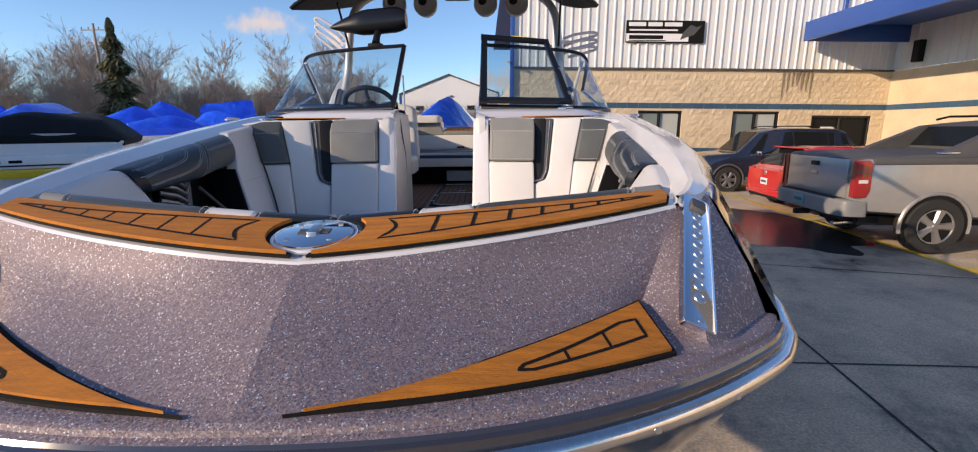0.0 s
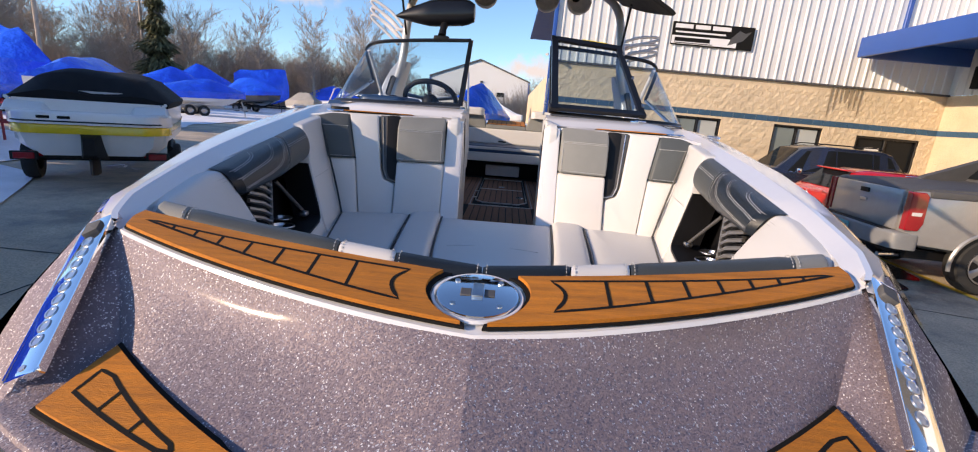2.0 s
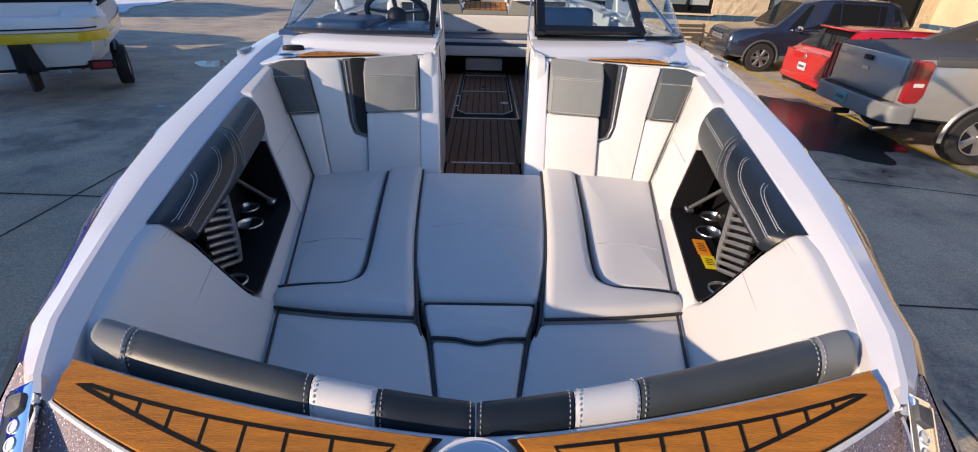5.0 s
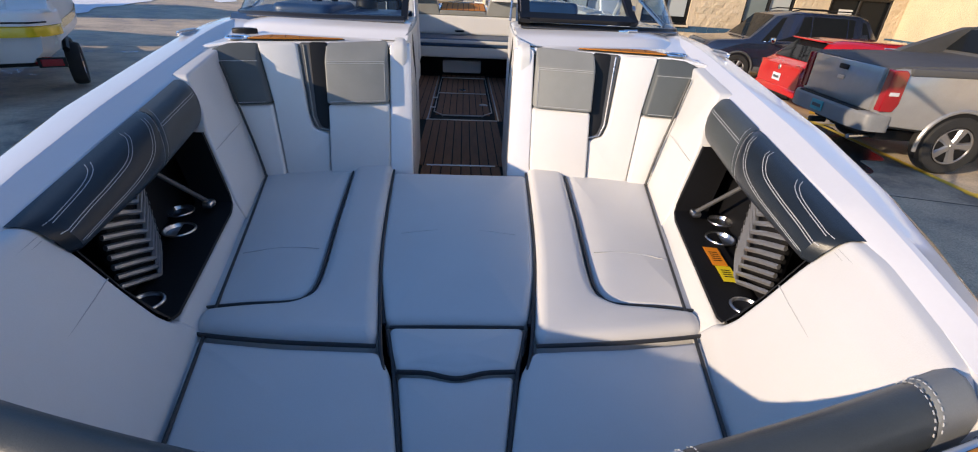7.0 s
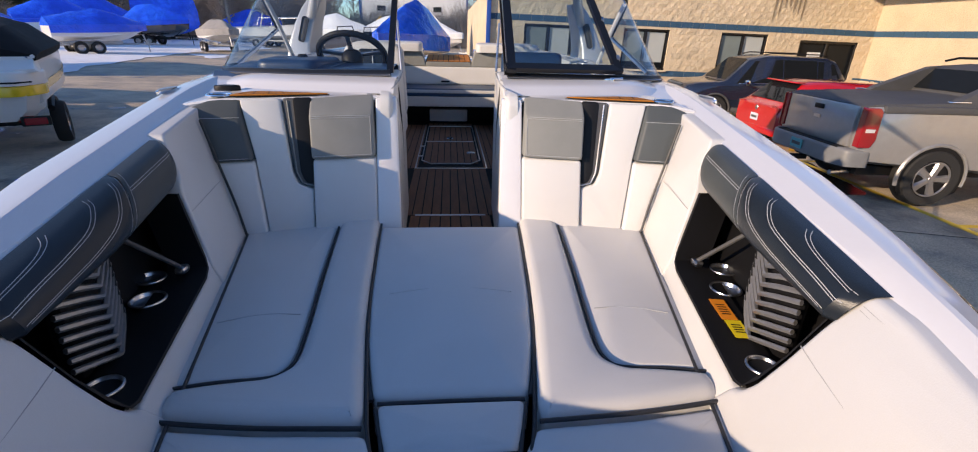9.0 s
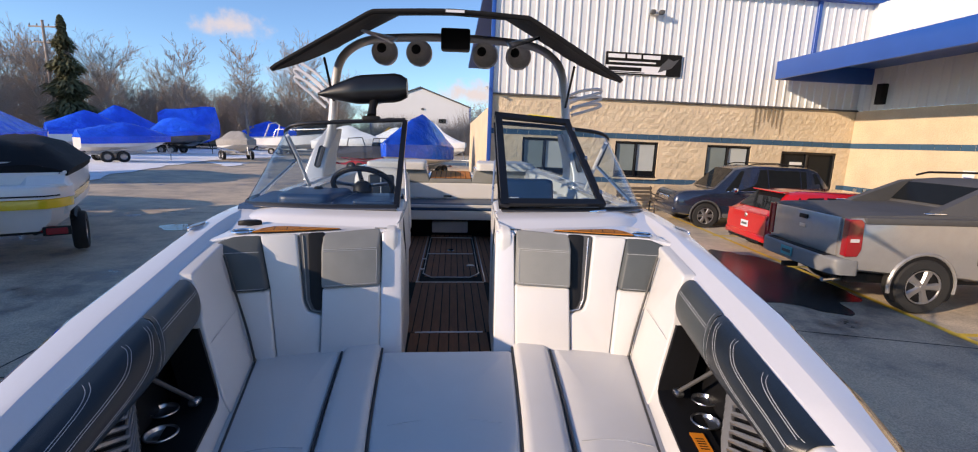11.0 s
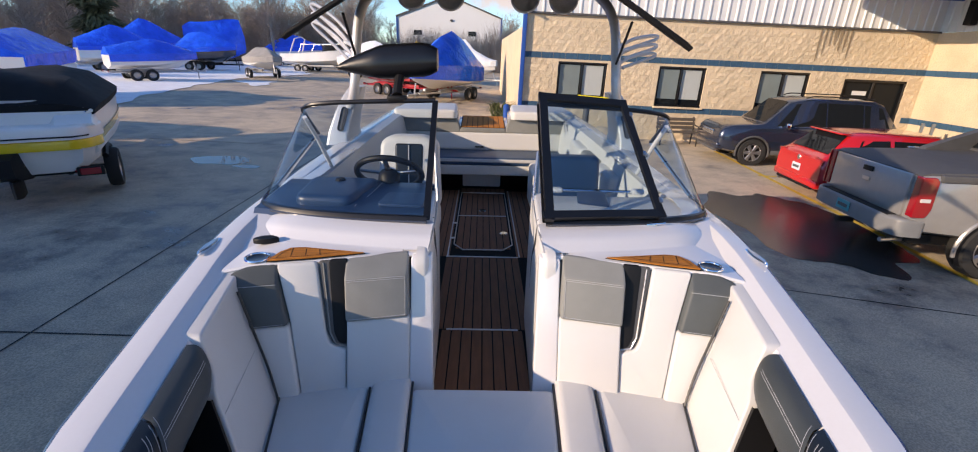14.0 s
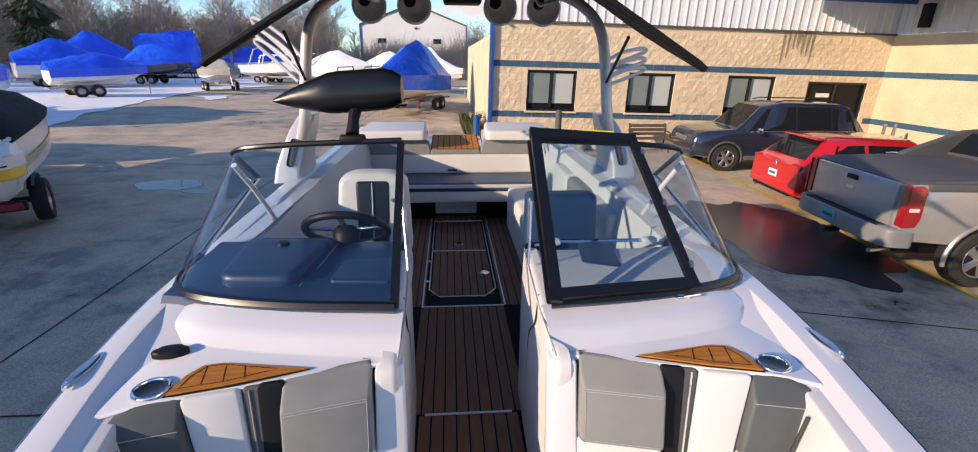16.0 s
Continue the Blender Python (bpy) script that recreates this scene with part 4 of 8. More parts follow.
# round plate with a fold-down cleat
plate = part("cleat_plate", revolve([(0.0, 0.0), (0.061, 0.0), (0.0625, 0.002), (0.0615, 0.006), (0.058, 0.0075), (0.0, 0.0078)], 40, Matrix.Translation((0, DISC_C[1], 1.606)) @ pose(0, 0, 0, 9, 0, 0)), CHROME, boat, "round polished steel cleat plate")
PM = Matrix.Translation((0, DISC_C[1], 1.606)) @ pose(0, 0, 0, 9, 0, 0)
part("cleat_grip", boxm((0, 0.002, 0.010), (0.017, 0.038, 0.007), 0.002, 2, PM), STEEL, plate)
for sx in (-1, 1):
    bm = bmesh.new()
    add_box(bm, (sx * 0.018, 0.0, 0.0085), (0.016, 0.02, 0.002), 0.0008, 1, PM)
    part("finger_recess", bm, TRIMGREY, plate)
for ax, ay in ((-1, -1), (1, -1), (-1, 1), (1, 1)):
    bm = bmesh.new()
    add_disc(bm, (ax * 0.034, ay * 0.034, 0.0075), 0.0042, 0.0015, PM, 10)
    part("screw", bm, STEEL, plate)
part("cleat_rim", add_ring(bmesh.new(), (0, 0, 0.0), 0.067, 0.004, PM, 40, 6), WHITE, plate)

# ---- bow seating ----
SEATZ = 1.325


def mir(pts, s):
    q = [(s * x, y) for x, y in pts]
    return q if s > 0 else q[::-1]


def pillow(outline, h, r, place, corner=0.03, crown=0.01, n=5):
    """A stuffed cushion: rounded rim, then a top that goes on rising softly towards its middle."""
    o = smooth_outline(outline, max(corner, 1.2 * r), 5)
    rings = [(o, 0.0), (o, h - r)]
    for k in range(1, n + 1):
        a = k / n * math.pi / 2
        rings.append((inset_ring(o, r * (1 - math.cos(a))), h - r + r * math.sin(a)))
    rim = rings[-1][0]
    cx, cy = (sum(p[i] for p in rim) / len(rim) for i in (0, 1))
    for k in ((0.12, 0.28, 0.5, 0.75) if crown else ()):
        rings.append(([(x + (cx - x) * k, y + (cy - y) * k) for x, y in rim], h + crown * (1 - (1 - k) ** 2.5)))
    bm = bmesh.new()
    vs = [[bm.verts.new(place(x, y, hh)) for x, y in ring] for ring, hh in rings]
    m = len(o)
    for a, b in zip(vs, vs[1:]):
        for i in range(m):
            j = (i + 1) % m
            bm.faces.new((a[i], a[j], b[j], b[i]))
    for ring, row, turn in ((rings[-1][0], vs[-1], False), (o, vs[0], True)):
        for tri in tessellate_polygon([[Vector((x, y, 0)) for x, y in ring]]):
            bm.faces.new([row[i] for i in (reversed(tri) if turn else tri)])
    return bm


def seat_pad(outline, top, r=0.026, corner=0.03, label="", crown=0.012):
    return part("seat_cushion", pillow(outline, top - 1.15, r, flat_map(1.15), corner, crown), VINYL, boat, label or "white vinyl bow seat cushion")


def piping(parent, pts, r=0.0045, m=PIPING):
    return part("piping", tube(spline(pts, 6), r, 7), m, parent)


for s in (-1, 1):
    roll = mir([(0.306, 2.03), (0.288, 1.72), (0.262, 1.38), (0.238, 1.14), (0.190, 0.812), (0.204, 0.782), (0.41, 0.793), (0.622, 0.820), (0.640, 0.902), (0.545, 0.922), (0.425, 0.936), (0.388, 0.972), (0.384, 1.03), (0.392, 1.14), (0.424, 1.45), (0.455, 1.80), (0.470, 2.02)], s)
    c = seat_pad(roll, SEATZ + 0.016, 0.034, 0.03, "white vinyl bow seat bolster", 0.0)
    pad = mir([(0.478, 2.00), (0.464, 1.80), (0.434, 1.45), (0.402, 1.14), (0.395, 1.035), (0.402, 0.985), (0.434, 0.950), (0.55, 0.938), (0.646, 0.922), (0.828, 1.83), (0.834, 1.88)], s)
    c2 = seat_pad(pad, SEATZ - 0.004, 0.016, 0.022, "", 0.012)
    piping(c2, [(s * x, y, SEATZ - 0.003) for x, y in ((0.474, 2.0), (0.460, 1.8), (0.429, 1.45), (0.397, 1.14), (0.389, 1.03), (0.395, 0.978), (0.428, 0.943), (0.55, 0.930), (0.645, 0.912))])
    part("stitch", tube(spline([(s * x, y, SEATZ + 0.0065) for x, y in ((0.43, 1.20), (0.50, 1.205), (0.57, 1.195), (0.645, 1.165))], 5), 0.0014, 5), THREAD, c2)
    fr = mir([(0.178, 0.762), (0.142, 0.690), (0.104, 0.50), (0.060, 0.27), (0.47, 0.33), (0.545, 0.56), (0.612, 0.800), (0.41, 0.774)], s)
    c3 = seat_pad(fr, SEATZ - 0.004, 0.018, 0.020)
    piping(c3, [(s * x, y, SEATZ + 0.000) for x, y in ((0.188, 0.770), (0.30, 0.776), (0.41, 0.783), (0.53, 0.797), (0.622, 0.811))], 0.0055)
    piping(c3, [(s * x, y, SEATZ - 0.002) for x, y in ((0.588, 0.80), (0.535, 0.57), (0.483, 0.34))])
    part("crease", tube(spline([(s * x, y, SEATZ + 0.0050) for x, y in ((0.325, 0.66), (0.318, 0.60), (0.322, 0.52), (0.318, 0.44))], 4), 0.0014, 5), VINYL, c3)
    piping(c, [(s * x, y, SEATZ - 0.010) for x, y in ((0.300, 1.98), (0.282, 1.72), (0.257, 1.38), (0.233, 1.14), (0.184, 0.81), (0.160, 0.70))], 0.005)
    piping(c2, [(s * x, y, SEATZ - 0.001) for x, y in ((0.812, 1.83), (0.716, 1.4), (0.618, 0.95), (0.597, 0.85))])
side = [(0.294, 1.885), (0.279, 1.66), (0.251, 1.30), (0.226, 1.08), (0.180, 0.866)]
c = seat_pad([(x, y) for x, y in side[::-1]] + [(-x, y) for x, y in side], SEATZ - 0.002, 0.024, 0.03, "", 0.016)
part("stitch", tube(spline([(x, 1.28 + 0.05 * math.cos(x * 6.5), SEATZ + 0.0122) for x in (-0.19, -0.1, 0.0, 0.1, 0.19)], 5), 0.0012, 5), VINYL, c)
for sx in (-1, 1):
    piping(c, [(sx * x, y, SEATZ - 0.018) for x, y in ((0.297, 1.87), (0.284, 1.66), (0.256, 1.30), (0.231, 1.08), (0.184, 0.868))], 0.006)
wave = [(0.130, 0.698), (0.065, 0.694), (0.0, 0.678), (-0.065, 0.694), (-0.130, 0.698)]
c = seat_pad(wave[::-1] + [(0.150, 0.76), (0.168, 0.846), (-0.168, 0.846), (-0.150, 0.76)], SEATZ - 0.002, 0.018, 0.012, "", 0.008)
piping(c, [(x, y - 0.005, SEATZ - 0.004) for x, y in wave], 0.0055)
piping(c, [(-0.168, 0.853, SEATZ - 0.014), (0.0, 0.855, SEATZ - 0.014), (0.168, 0.853, SEATZ - 0.014)], 0.005)
c = seat_pad([(0.129, 0.688), (0.064, 0.685), (0.0, 0.669), (-0.064, 0.685), (-0.129, 0.688), (-0.095, 0.49), (-0.052, 0.28), (0.052, 0.28), (0.095, 0.49)], SEATZ - 0.006, 0.016, 0.012, "", 0.006)
for sx in (-1, 1):
    piping(c, [(sx * x, y, SEATZ - 0.014) for x, y in ((0.170, 0.84), (0.137, 0.70), (0.100, 0.49), (0.056, 0.28))], 0.005)
part("seat_base", prism([(-0.6, 0.30), (0.6, 0.30), (0.86, 1.9), (-0.86, 1.9)], 0.17, Matrix.Translation((0, 0, 1.02))), FOAMBLACK, boat, smooth=False)

# roll cushion behind the bow edge, in coloured lengths
def roll_point(a, t):
    """a runs across the bow from -1 to 1, t round the roll from its front to the seat."""
    s, m = (1 if a >= 0 else -1), abs(a)
    e = back_edge(m)
    y0, z0 = e.y + 0.013 + 0.016 * m, e.z - 0.003 + 0.004 * m
    k = 0.084 + 0.022 * m
    prof = ((0.0, -0.06), (0.002, -0.016), (0.010, 0.000), (0.026, 0.010), (0.046, 0.013), (0.066, 0.008), (0.084, -0.008), (0.096, -0.034), (0.102, -0.07), (0.10, -0.22))
    dy, dz = prof[t]
    return (s * (e.x * 0.99 + 0.03 * m * dy / 0.1), y0 + dy / 0.105 * k, z0 + dz)


for a0, a1, m_, lb in ((-1.0, -0.89, GREY, "pale grey vinyl end of the bow roll"), (-0.888, -0.394, SLATE, "slate grey vinyl length of the bow roll"), (-0.391, -0.233, VINYL, "white vinyl length of the bow roll"), (-0.230, -0.002, CHAR, "black vinyl length of the bow roll"),
                       (0.002, 0.230, CHAR, "black vinyl length of the bow roll"), (0.233, 0.391, VINYL, "white vinyl length of the bow roll"), (0.394, 0.888, SLATE, "slate grey vinyl length of the bow roll"), (0.89, 1.0, GREY, "pale grey vinyl end of the bow roll")):
    rows = []
    for k in range(15):
        a = a0 + (a1 - a0) * k / 14
        e = 0.003 * (1 if k in (0, 14) else 0)
        rows.append([Vector(roll_point(a, t)) - Vector((0, 0, e)) for t in range(10)])
    rl = part("bow_roll", loft(rows), m_, boat, lb)
    for a, c_ in ((a0, a0 + 0.010), (a1, a1 - 0.010)):
        if abs(a) < 0.99:
            pts = spline([Vector(roll_point(c_, t)) + Vector((0, 0, 0.0008)) for t in (1, 2, 3, 4, 5, 6, 7)], 4)
            bm = bmesh.new()
            for i in range(0, len(pts) - 1, 2):
                add_tube(bm, pts[i:i + 2], 0.0009, 4)
            part("stitch", bm, THREAD, rl, weld=False)

GREYDARK = mat("mid_grey_vinyl", (0.075, 0.085, 0.088), 0.48, vary=0.12, scale=8, fine=420, bump=0.22, dist=0.0012, spec=0.3)
SLATSTEEL = mat("dark_grille_slat", (0.26, 0.26, 0.265), 0.35, 0.6, vary=0.15, bump=0.05)
SEAM = mat("vinyl_seam", (0.42, 0.42, 0.42), 0.6, bump=0.1)
# ---- sides of the bow: padded panels, a pocket with a grille, a folded-over bolster ----
def seat_edge(y):
    return lerp([(0.3, 0.50), (0.8, 0.612), (1.86, 0.842), (2.0, 0.87)], y)


def wall_x(y, z, bulge=0.0):
    i, g = lerp(INN, y), sheer(y)
    k = (z - 1.30) / (g - 1.30)
    return seat_edge(y) + (i - seat_edge(y)) * k - bulge * math.sin(math.pi * max(0, min(1, k)))


def wall_panel(s, outline, bulge, depth=0.05, r=0.012, corner=0.02):
    """A padded panel on the side wall, outlined in y and z."""
    return puff(outline, depth, r, lambda y, z, h: Vector((s * (wall_x(y, z, bulge) + 0.03 - h), y, z)), corner, 0.0, 3)


for s in (-1, 1):
    # shell behind
    rows = []
    for y in [0.27 + 0.06 * k for k in range(29)]:
        rows.append([(s * (wall_x(y, z) + 0.16), y, z) for z in (1.28, 1.45, 1.58)] + [(s * (lerp(INN, y) + 0.01), y, sheer(y) - 0.03)])
    part("side_liner", loft(rows), BLACK, boat)
    fp = part("side_pad", wall_panel(s, [(0.30, 1.29), (0.30, 1.60), (0.36, 1.646), (0.60, 1.670), (0.69, 1.672), (0.712, 1.60), (0.728, 1.50), (0.748, 1.425), (0.775, 1.385), (0.80, 1.372), (0.84, 1.30)], 0.012), VINYL, boat, "white padded vinyl bow side panel")
    part("seam", tube([(s * (wall_x(y, z, 0.012) - 0.0205), y, z) for y, z in ((0.36, 1.518), (0.44, 1.525), (0.52, 1.528), (0.60, 1.531), (0.66, 1.534), (0.72, 1.54))], 0.0010, 5), SEAM, fp)
    for dz in (0.0, 0.008):
        part("seam", tube([(s * (wall_x(y, z + dz, 0.012) - 0.0205), y, z + dz) for y, z in ((0.36, 1.615), (0.46, 1.632), (0.58, 1.642), (0.68, 1.645))], 0.0008, 5), SEAM, fp)
    part("side_pad", wall_panel(s, [(0.785, 1.29), (0.800, 1.368), (0.86, 1.372), (1.34, 1.374), (1.385, 1.385), (1.43, 1.45), (1.60, 1.29)], 0.0, 0.045, 0.006, 0.012), VINYL, boat)
    ap = part("side_pad", wall_panel(s, [(1.42, 1.29), (1.405, 1.385), (1.425, 1.44), (1.480, 1.61), (1.535, 1.66), (1.560, 1.768), (1.86, 1.795), (1.98, 1.805), (1.95, 1.29)], 0.006, 0.05, 0.008), VINYL, boat, "white padded vinyl panel beside the bow seat")
    part("seam", tube([(s * (wall_x(y, 1.548, 0.006) - 0.0205), y, 1.548) for y in (1.47, 1.55, 1.64, 1.73, 1.80)], 0.0010, 5), SEAM, ap)
    piping(ap, [(s * (wall_x(y, z) - 0.033), y, z) for y, z in ((1.785, 1.33), (1.825, 1.45), (1.842, 1.6), (1.858, 1.765))], 0.005)
    # pocket: floor, dark rim, cup rings, label, grille
    pk = part("side_pocket", prism(mir([(0.64, 0.74), (0.84, 0.70), (1.02, 1.46), (0.78, 1.44)], s), 0.02, Matrix.Translation((0, 0, 1.360))), BLACK, boat, "black storage pocket in the bow side")
    rim = [(0.722, 1.60), (0.737, 1.50), (0.757, 1.428), (0.782, 1.388), (0.81, 1.380), (0.90, 1.380), (1.33, 1.383), (1.375, 1.394), (1.398, 1.42), (1.42, 1.48), (1.462, 1.61)]
    part("pocket_rim", loft([[(s * (wall_x(y, z) + dx), y + dy, z + dz) for dx, dy, dz in ((-0.021, 0, 0), (-0.018, 0.006 if y < 0.77 else (-0.006 if y > 1.38 else 0), 0.006 if z < 1.45 else 0), (0.10, 0.006 if y < 0.77 else (-0.006 if y > 1.38 else 0), 0.006 if z < 1.45 else 0))] for y, z in rim]), BLACK, pk)
    for (x, y), rr in (((0.831, 1.20), 0.043), ((0.893, 1.325), 0.040), ((0.722, 0.845), 0.036)):
        bm = bmesh.new()
        add_ring(bm, (s * x, y, 1.390), rr, 0.0035, None, 28, 8)
        cup = part("cup_holder", bm, STEEL, pk, "steel ringed cup holder")
        part("cup_well", revolve([(rr - 0.003, 0.0), (rr - 0.006, -0.008), (0.0, -0.009)], 24, Matrix.Translation((s * x, y, 1.390))), STEEL, cup)
    part("strut", tube([(s * 0.80, 1.33, 1.42), (s * 0.865, 1.22, 1.56)], 0.007, 8), TRIMGREY, pk)
    part("strut_end", boxm((s * 0.80, 1.33, 1.415), (0.03, 0.04, 0.022), 0.008, 2), STEEL, pk)
    if s > 0:
        lab = boxm((0, 0, 0), (0.042, 0.105, 0.001))
        o = part("warning_label", lab, mat("orange_label", (0.75, 0.24, 0.02), 0.4, vary=0.03, bump=0.0), pk, "orange warning label", smooth=False)
        o.matrix_basis = pose(0.757, 1.085, 1.392, 0, 0, -9)
        o2 = part("warning_label", boxm((0, 0, 0), (0.042, 0.08, 0.001)), mat("yellow_label", (0.72, 0.55, 0.02), 0.4, vary=0.03, bump=0.0), pk, "yellow warning label", smooth=False)
        o2.matrix_basis = pose(0.746, 0.990, 1.392, 0, 0, -9)
        bm = bmesh.new()
        for k in range(4):
            add_box(bm, (0, -0.016 + 0.011 * k, 0.0012), (0.024, 0.004, 0.0006))
        part("label_print", bm, BLACK, o2, smooth=False)
        bm = bmesh.new()
        for k in range(5):
            add_box(bm, (0, -0.026 + 0.012 * k, 0.0012), (0.024, 0.004, 0.0006))
        part("label_print", bm, BLACK, o, smooth=False)
    # slatted grille that stands behind the bolster
    gr = part("grille", boxm((0, 0, 0), (0.05, 0.25, 0.27), 0.03, 2, pose(s * 0.816, 0.985, 1.51, 0, 0, -s * 12)), BLACK, pk, "black speaker grille with silver chevron slats")
    for k in range(9):
        z = 1.405 + 0.0255 * k
        part("slat", tube([(s * 0.768, 0.845, z + 0.026), (s * 0.752, 0.905, z + 0.008), (s * 0.758, 0.962, z - 0.018), (s * 0.792, 1.035, z + 0.004), (s * 0.826, 1.095, z + 0.022)], 0.0072, 6), SLATSTEEL, gr)

    # bolster
    def bol(y, t, s=s):
        """Rounded section: t from 0 at the gunwale to 1 at the lower edge, which runs further forward than the upper one."""
        low = lerp([(0.675, 0.712), (1.25, 1.08), (1.525, 1.43)], y)
        yy = y + (low - y) * t + 0.050 * math.sin(math.pi * t) * max(0.0, (y - 1.30) / 0.22)
        e0, e1 = (y - 0.668) / 0.03, (1.527 - y) / 0.05
        sw = math.sqrt(max(0.0, min(1.0, e0, e1)))
        zt, zb = sheer(yy) - 0.012, lerp([(0.70, 1.598), (1.05, 1.604), (1.40, 1.630), (1.5, 1.635)], yy)
        a = t * math.pi
        z = zt + (zb - zt) * (1 - math.cos(a)) / 2
        thick = 0.062 * (0.45 + 0.55 * sw)
        x = wall_x(yy, z) - thick * math.sin(a) ** 0.55 + 0.008
        return Vector((s * x, yy, z))
    for y0, y1, m_, lb in ((0.672, 1.245, CHAR, "charcoal vinyl side bolster with pale stitching"), (1.251, 1.525, SLATE, "slate grey vinyl side bolster")):
        rows = []
        for k in range(21):
            y = y0 + (y1 - y0) * k / 20
            e = 0.003 if (k == 20 and m_ is CHAR) or (k == 0 and m_ is SLATE) else 0.0
            rows.append([bol(y, t / 14) + Vector((s * e, 0, -e)) for t in range(15)])
        bl = part("side_bolster", loft(rows), m_, boat, lb)
        bm = bmesh.new()
        lift = -0.001 if s < 0 else 0.001
        if m_ is CHAR:
            for line in (((1.21, 0.10), (1.205, 0.28), (1.16, 0.50), (1.03, 0.60), (0.87, 0.63), (0.72, 0.66)), ((1.10, 0.07), (1.09, 0.20), (1.035, 0.35), (0.92, 0.40), (0.80, 0.42), (0.70, 0.45)), ((0.93, 0.06), (0.90, 0.16), (0.84, 0.22), (0.70, 0.26))):
                for d in (0.0, 0.013):
                    uv = [(p.x - d, p.y - 2.2 * d) for p in spline([(a, b, 0) for a, b in line], 6)]
                    add_ribbon(bm, bol, [(u, max(0.02, v)) for u, v in uv], 0.0015, lift)
        else:
            for d in (0.0, 0.035):
                add_ribbon(bm, bol, [(1.264 + 0.0245 * k, 0.30 + d) for k in range(10)], 0.0014, lift)
        add_ribbon(bm, bol, [(y0 + 0.010 if m_ is SLATE else y1 - 0.010, 0.06 + 0.085 * k) for k in range(11)], 0.0014, lift)
        part("stitch", bm, THREAD, bl, weld=False)

# ---- bulkheads between bow and cockpit ----
def yb(x, z):
    return 2.03 - 0.23 * (abs(x) - 0.3) + 0.3 * (z - 1.6)


def back_pad(s, outline, h, r=0.014, corner=0.015, lean=False):
    """A pad on the bulkhead, outlined in x and z; lean: its top falls back to the deck."""
    def at(x, z, hh):
        k = max(0.0, min(1.0, (z - 1.768) / 0.06)) if lean else 0.0
        return Vector((s * x, yb(x, z) + 0.02 - hh * (1 - 0.72 * k), z))
    return puff(outline, h, r, at, corner, 0.0, 3)


def pad_stitch(s, pts, h, parent, lean=0.0):
    """A row of stitches along a line on a pad's face."""
    part("stitch", tube([(s * x, yb(x, z) + 0.0192 - h * (1 - lean), z) for x, z in pts], 0.0010, 5), THREAD, parent)


def cut_top(pts, z=1.768):
    """Adds points where an outline crosses the height at which the pad begins to lean."""
    out = []
    for a, b in zip(pts, pts[1:] + pts[:1]):
        out.append(a)
        if (a[1] - z) * (b[1] - z) < -1e-9:
            k = (z - a[1]) / (b[1] - a[1])
            out.append((a[0] + k * (b[0] - a[0]), z))
    return out


